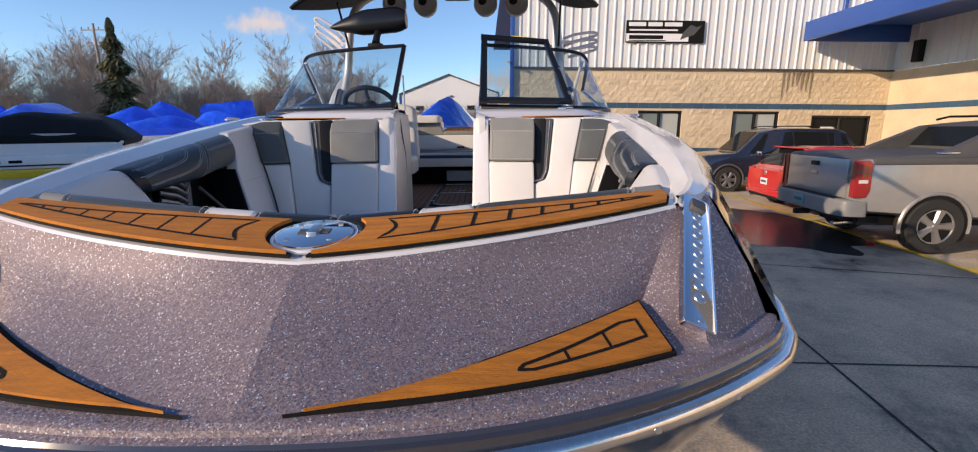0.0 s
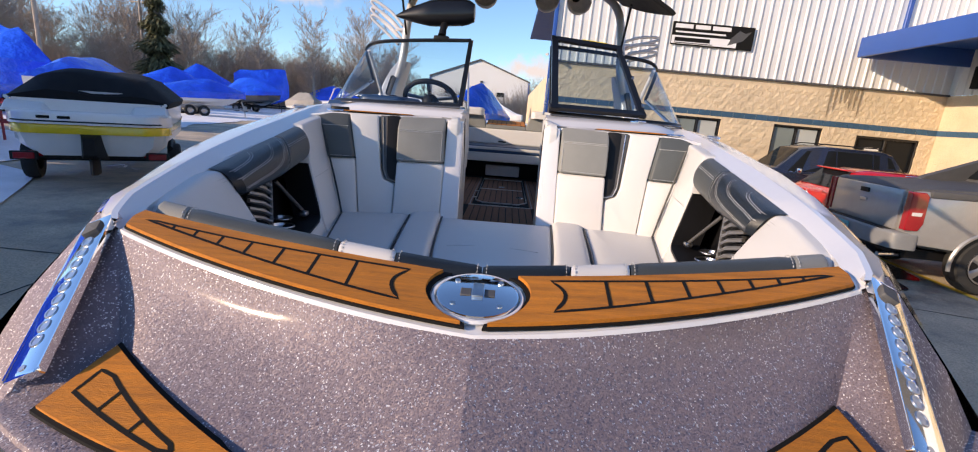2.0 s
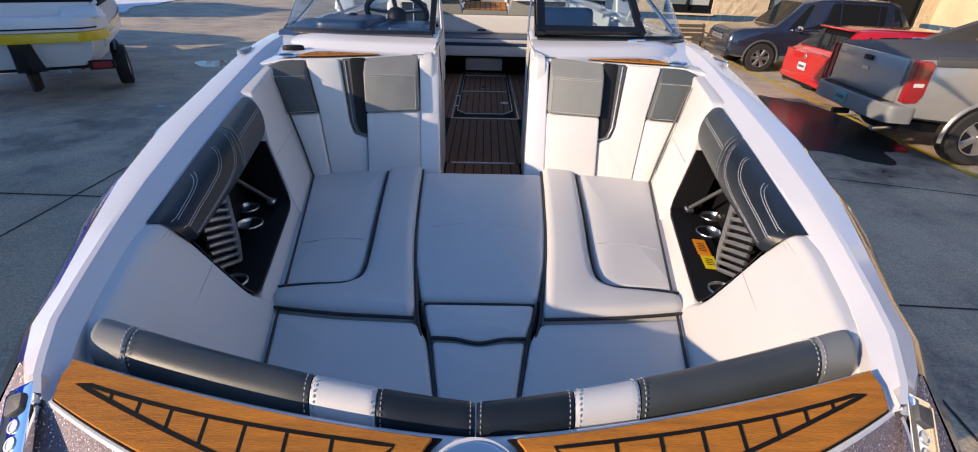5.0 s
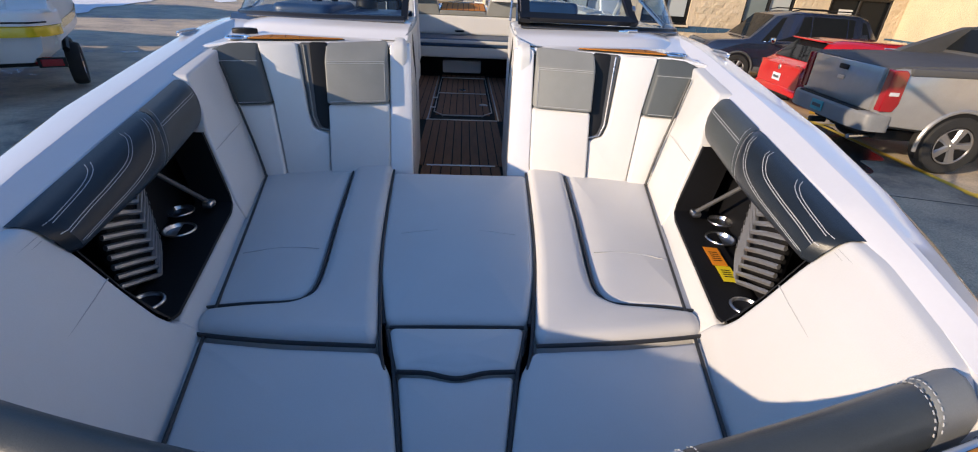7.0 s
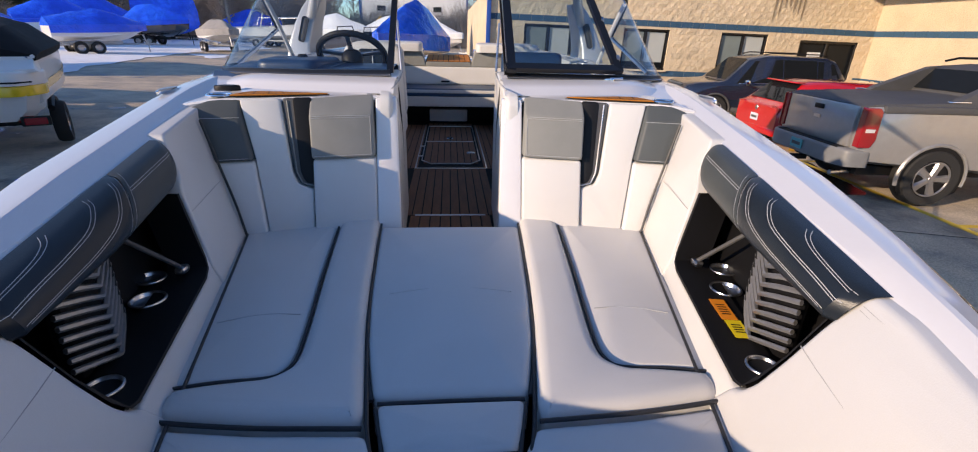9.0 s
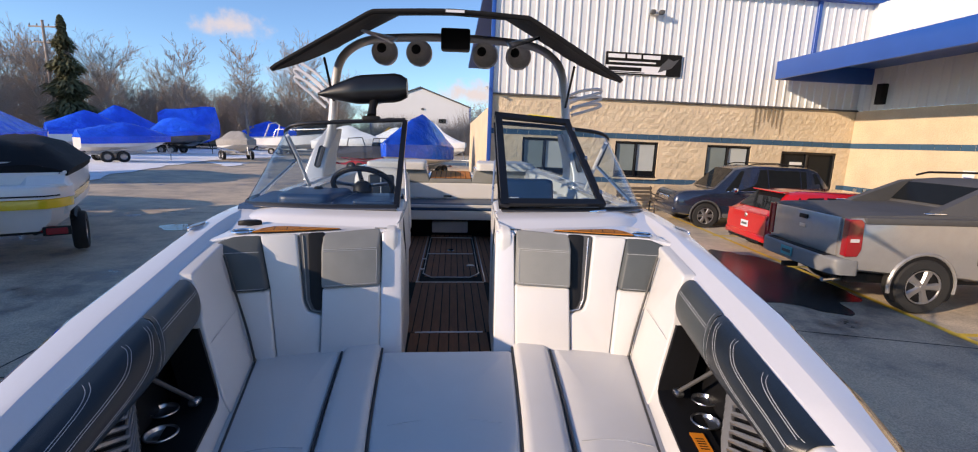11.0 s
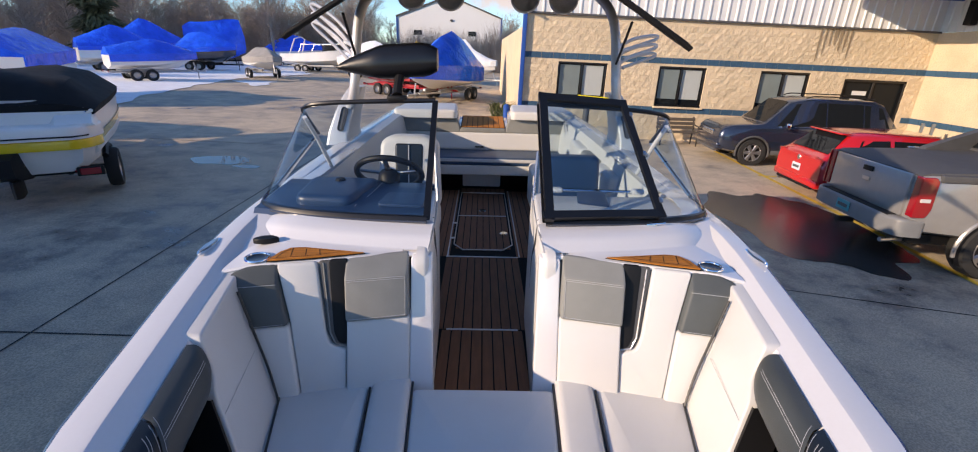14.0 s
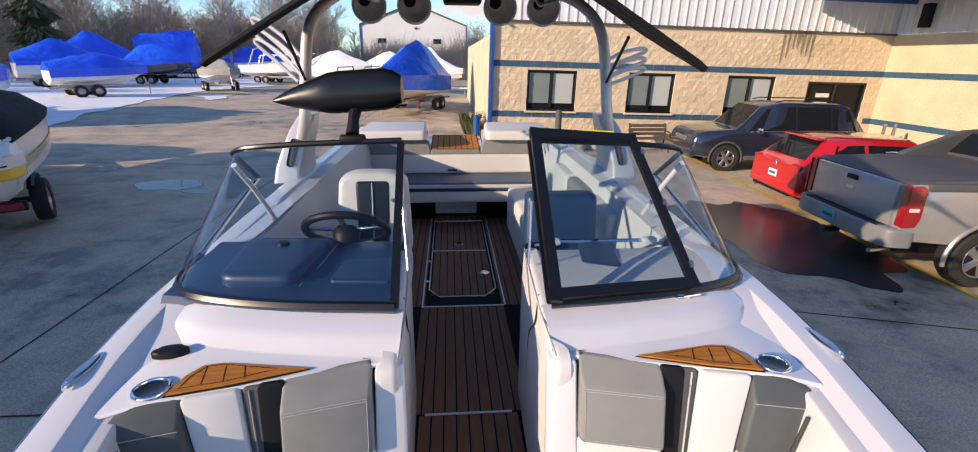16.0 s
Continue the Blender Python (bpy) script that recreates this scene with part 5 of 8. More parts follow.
for s in (-1, 1):
    rows = [[(s * x, yb(x, z) + 0.05, z) for x in (0.25, 0.4, 0.55, 0.7, 0.85, 1.0)] for z in (1.0, 1.3, 1.6, 1.8)]
    part("bulkhead", loft(rows), BLACK, boat, "bulkhead behind the bow seats")
    part("back_pad", back_pad(s, [(0.730, 1.29), (0.830, 1.29), (0.926, 1.598), (0.774, 1.598)], 0.045, 0.010), VINYL, boat, "white vinyl lower back pad")
    h1 = part("head_pad", back_pad(s, cut_top([(0.772, 1.602), (0.928, 1.602), (0.998, 1.768), (0.985, 1.800), (0.93, 1.822), (0.824, 1.832)]), 0.060, 0.012, 0.012, True), GREYDARK, boat, "grey vinyl head pad with pale stitching")
    pad_stitch(s, [(0.812, 1.764), (0.90, 1.764), (0.984, 1.764)], 0.0605, h1)
    pad_stitch(s, [(0.923, 1.62), (0.955, 1.69), (0.984, 1.758)], 0.0605, h1)
    pad_stitch(s, [(0.788, 1.612), (0.917, 1.612)], 0.0605, h1)
    part("back_pad", back_pad(s, [(0.562, 1.29), (0.726, 1.29), (0.770, 1.60), (0.820, 1.828), (0.676, 1.828), (0.640, 1.545), (0.622, 1.497), (0.562, 1.475)], 0.034, 0.008), VINYL, boat, "white vinyl back panel")
    # dark tall slot with a grey rim
    sl = part("slot", back_pad(s, [(0.560, 1.480), (0.612, 1.496), (0.634, 1.545), (0.671, 1.828), (0.560, 1.828)], 0.026, 0.006), TRIMGREY, boat, "tall dark storage slot with grey rim")
    part("slot_panel", back_pad(s, [(0.560, 1.494), (0.592, 1.502), (0.610, 1.545), (0.632, 1.83), (0.560, 1.83)], 0.029, 0.003), BLACK, sl)
    part("slot_edge", tube([(s * x, yb(x, z) - 0.0075, z) for x, z in ((0.560, 1.488), (0.603, 1.500), (0.623, 1.545), (0.652, 1.82))], 0.003, 6), STEEL if s > 0 else GREY, sl)
    part("back_pad", back_pad(s, [(0.312, 1.29), (0.556, 1.29), (0.558, 1.595), (0.312, 1.595)], 0.05, 0.010), VINYL, boat, "white vinyl lower back pad")
    h2 = part("head_pad", back_pad(s, cut_top([(0.312, 1.599), (0.558, 1.599), (0.566, 1.828), (0.322, 1.836)]), 0.072, 0.012, 0.012, True), GREY, boat, "grey vinyl head pad with pale stitching")
    for dz in (0.0, 0.007):
        pad_stitch(s, [(0.33, 1.764 - dz), (0.45, 1.764 - dz), (0.552, 1.764 - dz)], 0.0725, h2)
    pad_stitch(s, [(0.327, 1.612), (0.328, 1.69), (0.330, 1.76)], 0.0725, h2)
    pad_stitch(s, [(0.326, 1.611), (0.545, 1.611)], 0.0725, h2)
    part("end_post", back_pad(s, [(0.205, 1.02), (0.311, 1.02), (0.311, 1.828), (0.225, 1.828)], 0.042, 0.008), WHITE, boat, "white moulded post beside the walkway")

# ---- deck, windscreens, cockpit ----
HUMP = [(0.24, 2.12), (0.45, 2.135), (0.66, 2.165), (0.85, 2.21), (0.95, 2.25), (1.03, 2.31)]
WSB = [(0.24, 2.305), (0.66, 2.355), (0.95, 2.43), (1.05, 2.48)]
for s in (-1, 1):
    xs = [0.24, 0.27, 0.35, 0.45, 0.55, 0.66, 0.75, 0.85, 0.92, 0.97, 1.02]
    rows = []
    for x in xs:
        yf, yh, yw = yb(x, 1.825) + 0.0, lerp(HUMP, x), lerp(WSB, x)
        d = -0.02 * max(0.0, (x - 0.9) / 0.12)
        rows.append([(s * x, y, z + d) for y, z in ((yf + 0.02, 1.812), (yf + 0.004, 1.815), (yf, 1.823), (yf + 0.006, 1.831), (yf + 0.03, 1.834), (yh - 0.012, 1.84), (yh, 1.844), (yh + 0.035, 1.868), (yh + 0.07, 1.882), (yw + 0.006, 1.897), (yw + 0.02, 1.88))])
    part("foredeck", loft(rows), WHITE, boat, "glossy white deck before the windscreen", sharp=0.45)
    rows = []
    for y, x0, z0 in ((1.95, 0.995, 1.803), (2.02, 1.003, 1.808), (2.15, 1.02, 1.82), (2.31, 1.03, 1.845), (2.45, 1.05, 1.875), (2.6, 1.12, 1.885), (2.8, 1.15, 1.885), (3.2, 1.12, 1.885), (4.0, 1.1, 1.89)):
        o = lerp(OUT, y)
        rows.append([(s * (x0 - (0.02 if y < 2.1 else 0.10)), y, z0 - 0.004), (s * x0, y, z0), (s * (x0 + 0.3 * (o - x0)), y, z0 - 0.003), (s * (o - 0.4 * (o - x0)), y, sheer(y) + 0.006)])
    part("side_deck", loft(rows), WHITE, boat, "white side deck")
    # cup holder, foam triangle, cleat
    CM = Matrix.Translation((s * 0.91, 2.01, 1.836))
    cup = part("cup_holder", add_ring(bmesh.new(), (0, 0, 0.002), 0.045, 0.005, CM, 32, 8), CHROME, boat, "polished steel cup holder")
    part("cup_well", revolve([(0.046, 0.001), (0.043, 0.004), (0.041, -0.001), (0.040, -0.0015), (0.0, -0.002)], 28, CM @ Matrix.Translation((0, 0, 0.001))), mat("dark_steel_well", (0.09, 0.09, 0.09), 0.2, 0.9, vary=0.3, bump=0.0), cup)
    tri_o = [(0.495, 2.072), (0.76, 2.118), (0.815, 2.108), (0.845, 2.06), (0.855, 2.01), (0.860, 1.968), (0.70, 2.006)]

    def on_deck(lift, s=s):
        return lambda x, y, h: Vector((s * x, y, 1.8365 + lift + h))
    part("deck_pad_backing", puff(tri_o, 0.003, 0.0005, on_deck(0.0), 0.004, 0, 1), FOAMBLACK, boat)
    dp = part("deck_pad", puff(inset_ring(tri_o, 0.004), 0.006, 0.001, on_deck(0.001), 0.004, 0, 1), TEAK, boat, "caramel foam deck pad with black grooves")
    bm = bmesh.new()
    f = lambda x, y, s=s: Vector((s * x, y, 1.8442))
    add_ribbon(bm, f, dense([(0.59, 2.072), (0.75, 2.103), (0.80, 2.096), (0.825, 2.05), (0.832, 1.998), (0.72, 2.022)], 4, True), 0.003, 0.0, True)
    for x in (0.67, 0.725, 0.78):
        add_ribbon(bm, f, dense([(x, 2.036 - 0.20 * (x - 0.67)), (x + 0.02, 2.092 + 0.06 * (x - 0.67))], 3), 0.003, 0.0003)
    part("groove", bm, FOAMBLACK, dp, weld=False)
    ov = [(0.019 * math.cos(a) * (1 - 0.25 * abs(math.sin(a))), 0.088 * math.sin(a)) for a in [k * math.tau / 28 for k in range(28)]]
    cl = part("deck_cleat", prism(ov, 0.012, pose(s * 1.15, 2.106, sheer(2.106) + 0.004, 0, -s * 4, 0), 0.005, 3), CHROME, boat, "flush oval chrome pull-up cleat")
    part("cleat_bar", prism([(x * 0.6, y * 0.8) for x, y in ov], 0.004, pose(s * 1.15, 2.106, sheer(2.106) + 0.0165, 0, -s * 4, 0), 0.002, 2), STEEL, cl)
ov = [(0.052 * math.cos(a), 0.024 * math.sin(a)) for a in [k * math.tau / 24 for k in range(24)]]
part("deck_vent", prism(ov, 0.022, pose(-0.945, 2.175, 1.836, 0, 0, 12), 0.008, 3), BLACK, boat, "black oval deck horn vent")

# windscreens
for s in (-1, 1):
    base = spline([(0.27, 2.305, 1.91), (0.66, 2.355, 1.902), (0.95, 2.43, 1.898), (1.10, 2.53, 1.892), (1.155, 2.68, 1.89), (1.165, 2.85, 1.892)], 5)
    top = spline([(0.285, 2.955, 2.372), (0.68, 2.99, 2.352), (0.96, 3.03, 2.328), (1.06, 3.09, 2.295), (1.10, 3.22, 2.24), (1.13, 3.5, 2.08)], 5)
    fl = [Vector((s * p.x, p.y, p.z)) for p in base]
    fh = [Vector((s * p.x, p.y, p.z)) for p in top]
    w = part("windscreen", tube(fh, 0.013, 8), SATIN, boat, "black framed curved windscreen")
    rows = [[p + Vector((0, -0.022, -0.014)), p + Vector((0, -0.016, -0.002)), p + Vector((0, -0.006, 0.012)), p + Vector((0, 0.010, 0.014)), p + Vector((0, 0.016, -0.012))] for p in fl]
    part("lower_frame", loft(rows), SATIN, w)
    part("frame_bead", tube([p + Vector((0, -0.022, -0.008)) for p in fl], 0.006, 6), mat("dark_bead", (0.16, 0.16, 0.165), 0.2, 0.8, vary=0.1, bump=0.0), w)
    part("inner_post", add_loft(bmesh.new(), [[p + Vector((s * a, b, 0)) for a, b in ((-0.014, -0.014), (0.016, -0.014), (0.016, 0.012), (-0.014, 0.012))] for p in (fl[0] + Vector((0, 0, 0.0)), fh[0])], True, True), SATIN, w, smooth=False)
    part("outer_post", tube([fl[-1], fl[-1].lerp(fh[-1], 0.5), fh[-1]], 0.012, 8), STEEL, w)
    g = part("glass", loft([fl, [a.lerp(b, 0.5) for a, b in zip(fl, fh)], fh]), GLASS, w, "clear curved glass", weld=False)
    g.visible_shadow = False
    part("brace", tube([(s * 1.02, 2.98, 2.26), (s * 1.0, 3.1, 2.12), (s * 0.98, 3.25, 1.92)], 0.013, 8), WHITE, w, "white inner brace of the windscreen")
# the walk-through panel, folded open against the starboard screen
q = [Vector(p) for p in ((0.262, 2.278, 1.925), (0.835, 2.362, 1.918), (0.752, 2.945, 2.385), (0.274, 2.918, 2.418))]
nrm = (q[1] - q[0]).cross(q[3] - q[0]).normalized()
if nrm.y > 0:
    nrm = -nrm
door = part("hinged_panel", bmesh.new(), SATIN, boat, "black framed centre glass panel folded open")
for a, b, wd in ((0, 1, 0.022), (1, 2, 0.018), (2, 3, 0.022), (3, 0, 0.022)):
    d = (q[b] - q[a]).normalized()
    sd = nrm.cross(d) * wd
    if sd.dot(sum(q, Vector()) / 4 - q[a]) < 0:
        sd = -sd
    p0, p1 = q[a] - d * 0.004, q[b] + d * 0.004
    rows = [[p, p + sd * 1.9, p + sd * 1.9 + nrm * 0.02, p + nrm * 0.024] for p in (p0, p1)]
    part("panel_frame", loft(rows, True, True), SATIN, door, smooth=False)
gm = part("glass", loft([[q[0] + nrm * 0.01, q[1] + nrm * 0.01], [q[3] + nrm * 0.01, q[2] + nrm * 0.01]]), GLASS, door, weld=False)
gm.visible_shadow = False
d = (q[2] - q[3]).normalized()
part("sticker", loft([[q[3] + d * 0.22 + nrm * 0.0265 + Vector((0, 0, -0.004)), q[3] + d * 0.40 + nrm * 0.0265 + Vector((0, 0, -0.004))], [q[3] + d * 0.22 + nrm * 0.0265 - Vector((0, 0.010, 0.017)), q[3] + d * 0.40 + nrm * 0.0265 - Vector((0, 0.010, 0.017))]]), YELLOWGEL, door, "yellow warning sticker", smooth=False)
for k in (0.12, 0.5, 0.86):
    p = q[1].lerp(q[2], k) + nrm * 0.024
    part("hinge", boxm((0, 0, 0), (0.016, 0.03, 0.012), 0.003, 2, Matrix.Translation(p) @ pose(0, 0, 0, 35, 0, 0)), STEEL, door)
part("latch", boxm((0.77, 2.345, 1.893), (0.05, 0.03, 0.018), 0.006, 2), CHROME, boat, "chrome windscreen latch")
part("latch", tube([(0.77, 2.335, 1.90), (0.84, 2.35, 1.90)], 0.006, 8), CHROME, boat, "chrome latch bar")
for s, xx, y in ((-1, 0.25, 2.62), (1, 0.25, 2.66)):
    part("support_strut", tube([(s * xx, y, 1.90), (s * 0.272, y + 0.12, 2.14)], 0.006, 8), STEEL, boat, "steel windscreen strut")

tag_d = (q[2] - q[3]).normalized()
tag_m = q[3].lerp(q[2], 0.62)
tb = part("yellow_sticker", boxm((0, 0, 0), (0.17, 0.004, 0.012)), mat("yellow_sticker", (0.8, 0.62, 0.02), 0.4, vary=0.05, bump=0.0), door, "yellow strip sticker", smooth=False)
tb.matrix_basis = Matrix.Translation(tag_m + nrm * 0.022) @ pose(0, 0, 0, -40, math.degrees(-math.atan2(tag_d.z, tag_d.x)), math.degrees(math.atan2(tag_d.y, tag_d.x)))

# mirror on its stalk
ov = []
for k in range(15):
    t = k / 14
    x = -0.855 + 0.57 * t
    h = 0.107 * min(1, (t * 2.2) ** 0.7) * (1.0 if t < 0.9 else 1.0 - 0.35 * (t - 0.9) / 0.1)
    zc = 2.525 + 0.045 * t
    ov.append([(x, 3.10 + 0.07 * math.cos(a) * min(1, 0.2 + t * 2), zc + max(0.008, h) * math.sin(a) * (0.72 if math.sin(a) < 0 else 1)) for a in [j * math.tau / 16 for j in range(16)]])
mir_o = part("mirror_pod", loft(ov, True, True), SATIN, boat, "black wide rear-view mirror pod on a stalk")
part("stalk", tube([(-0.50, 2.99, 2.39), (-0.50, 3.04, 2.45), (-0.495, 3.09, 2.50)], [0.03, 0.024, 0.03], 10), BLACK, mir_o)
part("clamp", boxm((-0.50, 2.985, 2.375), (0.11, 0.06, 0.035), 0.012, 2), BLACK, mir_o)

# helm and passenger consoles
rows = []
for y, z in ((2.31, 1.865), (2.335, 1.893), (2.45, 1.896), (2.6, 1.898), (2.8, 1.908), (2.92, 1.912), (2.97, 1.886), (2.98, 1.70)):
    rows.append([(x, y + (0.10 if y < 2.5 else 0.06) * max(0, abs(x) - 0.55) * (2.4 if y < 2.5 else 1.0), z + (0.02 if -0.95 < x < -0.62 and 2.5 < y < 2.95 else 0)) for x in (-1.12, -1.0, -0.94, -0.8, -0.64, -0.6, -0.45, -0.3)])
dash = part("helm_dash", loft(rows), DASH, boat, "navy vinyl helm dash")
part("hood", puff([(-0.95, 2.52), (-0.66, 2.50), (-0.60, 2.9), (-0.98, 2.92)], 0.05, 0.03, flat_map(1.895), 0.06), DASH, dash)
part("hood_stitch", tube(spline([(-0.645, 2.5, 1.902), (-0.61, 2.68, 1.908), (-0.585, 2.9, 1.917)], 5), 0.002, 5), THREAD, dash)
part("dash_lid", puff([(-0.54, 2.52), (-0.31, 2.50), (-0.31, 2.72), (-0.52, 2.72)], 0.014, 0.006, flat_map(1.898), 0.02), DASH, dash)
part("compass", revolve([(0.0, 0.03), (0.02, 0.028), (0.03, 0.015), (0.036, 0.0)], 16, Matrix.Translation((-0.8, 2.82, 1.93))), BLACK, dash)
WM = pose(-0.56, 2.98, 1.948, -41, 0, 0)
wh = part("steering_wheel", add_ring(bmesh.new(), (0, 0, 0), 0.186, 0.018, WM, 40, 10), BLACK, boat, "black three-spoke steering wheel")
part("hub", revolve([(0.0, 0.012), (0.05, 0.01), (0.062, -0.01), (0.06, -0.05), (0.02, -0.12)], 20, WM), BLACK, wh)
for a in (-12, 192, 270):
    ca, sa = math.cos(radians(a)), math.sin(radians(a))
    part("spoke", boxm((0.11, 0, 0), (0.13, 0.028, 0.012), 0.004, 2, WM @ pose(0, 0, 0, 0, 0, a)), STEEL, wh, "brushed steel spoke")
rows = []
for y, z in ((2.37, 1.86), (2.45, 1.872), (2.7, 1.872), (2.9, 1.86), (2.98, 1.82), (3.0, 1.6)):
    rows.append([(x, y + 0.06 * max(0, x - 0.7), z) for x in (0.28, 0.45, 0.6, 0.8, 1.0, 1.12)])
pc = part("passenger_console", loft(rows), VINYL, boat, "white vinyl passenger console top")
part("console_inlay", puff([(0.50, 2.72), (0.66, 2.66), (0.70, 2.95), (0.54, 2.96)], 0.012, 0.005, flat_map(1.864), 0.03), DASH, pc)
part("console_rail", tube([(0.33, 2.97, 1.86), (0.42, 2.98, 1.875), (0.9, 2.98, 1.87)], 0.01, 8), CHROME, pc)
for x in (0.42, 0.9):
    part("console_knob", boxm((x, 2.96, 1.88), (0.07, 0.05, 0.03), 0.012, 2), WHITE, pc)
for s in (-1, 1):
    # padded walls of the walkway
    part("walkway_wall", puff([(2.06, 1.02), (2.95, 1.02), (2.97, 1.70), (2.90, 1.885), (2.30, 1.885), (2.06, 1.835)], 0.055, 0.025, lambda y, z, h, s=s: Vector((s * (0.292 + 0.05 * max(0.0, y - 2.3) - h), y, z)), 0.05), VINYL, boat, "white padded walkway wall")
    part("piping", tube(spline([(s * 0.252, 2.42, 1.88), (s * 0.246, 2.44, 1.75), (s * 0.258, 2.62, 1.58), (s * 0.262, 2.64, 1.3), (s * 0.262, 2.6, 1.05)], 5), 0.004, 6), PIPING, boat)
    part("piping", tube([(s * 0.238, y, 1.868) for y in (2.05, 2.3)] + [(s * 0.25, 2.6, 1.872), (s * 0.27, 2.9, 1.872)], 0.003, 6), THREAD, boat)

# ---- cockpit ----
part("cockpit_floor", boxm((0, 4.45, 0.985), (2.1, 5.2, 0.06)), FOAMBLACK, boat, "black floor under the foam planks")
deckp = part("foam_floor", boxm((0, 4.2, 1.017), (1.96, 4.6, 0.006)), FOAMBLACK, boat, "dark brown foam floor planks with black seams")
for y0, y1, x0, x1 in ((1.93, 2.785, -0.25, 0.25), (2.80, 3.885, -0.30, 0.30), (3.90, 5.9, -0.98, -0.27), (3.90, 5.9, 0.285, 0.98), (4.07, 4.93, -0.235, 0.25), (4.96, 5.78, -0.235, 0.25), (5.82, 6.0, -0.26, 0.275)):
    n = max(1, round((x1 - x0) / 0.062))
    w = (x1 - x0) / n
    for k in range(n):
        part("plank", boxm((x0 + (k + 0.5) * w, (y0 + y1) / 2, 1.0215), (w - 0.007, y1 - y0, 0.005), 0.0012, 1), TEAKDARK, deckp, smooth=False)
hat = part("floor_hatch", tube([(-0.25, 4.16, 1.0255), (-0.17, 4.04, 1.0255), (0.18, 4.04, 1.0255), (0.265, 4.16, 1.0255), (0.265, 5.79, 1.0255), (-0.25, 5.79, 1.0255), (-0.25, 4.16, 1.0255)], 0.006, 6), WHITE, boat, "white edged floor hatch")
for y in (2.792, 3.893, 4.945):
    w = 0.22 if y < 3 else 0.30 if y < 4 else 0.245
    part("floor_edge", boxm((0, y, 1.024), (2 * w, 0.012, 0.008), 0.002, 1), WHITE, hat)
for x in (-0.29, 0.31):
    part("floor_edge", boxm((x, 4.9, 1.024), (0.012, 2.0, 0.008), 0.002, 1), WHITE, hat)
for x, y in ((0.20, 4.45), (0.0, 5.12)):
    part("hatch_latch", revolve([(0.0, 0.004), (0.035, 0.004), (0.04, 0.0)], 20, Matrix.Translation((x, y, 1.025))), CHROME, hat)
for x, y in ((-0.27, 4.3), (-0.27, 4.7), (-0.12, 5.79), (0.14, 5.79)):
    part("hatch_hinge", boxm((x, y, 1.028), (0.05, 0.03, 0.008), 0.003, 1), STEEL, hat)
for s in (-1, 1):
    rows = []
    for y in (3.0, 3.5, 4.0, 4.5, 5.0, 5.5, 6.0, 6.5):
        rows.append([(s * (lerp(OUT, y) - 0.11), y, sheer(y) + 0.005), (s * 1.0, y, sheer(y) - 0.01), (s * 0.96, y, 1.70), (s * 0.94, y, 1.45), (s * 0.97, y, 1.02)])
    part("cockpit_side", loft(rows), VINYL, boat, "white padded cockpit side")


def helm_seat(x, y, label):
    st = part("helm_seat", puff([(x - 0.26, y - 0.28), (x + 0.26, y - 0.28), (x + 0.25, y + 0.22), (x - 0.25, y + 0.22)], 0.14, 0.05, flat_map(1.40), 0.08), VINYL, boat, label)
    part("seat_back", puff([(x - 0.25, 1.46), (x + 0.25, 1.46), (x + 0.22, 1.97), (x + 0.12, 2.01), (x - 0.12, 2.01), (x - 0.22, 1.97)], 0.12, 0.04, lambda a, z, h, y=y: Vector((a, y + 0.30 + 0.2 * (z - 1.5) - h, z)), 0.08), VINYL, st)
    part("seat_inlay", puff([(x - 0.10, 1.5), (x + 0.10, 1.5), (x + 0.11, 1.96), (x - 0.11, 1.96)], 0.13, 0.02, lambda a, z, h, y=y: Vector((a, y + 0.30 + 0.2 * (z - 1.5) - h, z)), 0.03), CHAR, st)
    part("piping", tube([(x, y + 0.164 + 0.2 * (z - 1.5), z) for z in (1.52, 1.7, 1.95)], 0.005, 6), THREAD, st)
    part("seat_post", tube([(x, y, 1.0), (x, y, 1.42)], [0.14, 0.06], 14), STEEL, st)


helm_seat(-0.58, 3.62, "white and charcoal helm seat")
part("passenger_back", puff([(0.36, 1.5), (0.80, 1.5), (0.79, 1.97), (0.37, 1.97)], 0.10, 0.03, lambda a, z, h: Vector((a, 3.50 + 0.15 * (z - 1.5) - h, z)), 0.03), DASH, boat, "navy vinyl passenger backrest")
part("side_lounge", puff([(0.52, 3.15), (0.98, 3.15), (0.98, 5.68), (0.52, 5.68)], 0.40, 0.05, flat_map(1.05), 0.08), VINYL, boat, "white vinyl side lounge")
for k in range(3):
    part("lounge_back", puff([(3.6 + 0.55 * k, 1.46), (4.13 + 0.55 * k, 1.46), (4.12 + 0.55 * k, 1.80), (3.61 + 0.55 * k, 1.80)], 0.10, 0.035, lambda y, z, h: Vector((1.0 - h, y, z)), 0.05), VINYL if k != 1 else GREY, boat)
NAVY = mat("navy_seat_vinyl", (0.045, 0.08, 0.135), 0.45, vary=0.12, scale=6, fine=350, bump=0.2, dist=0.001)
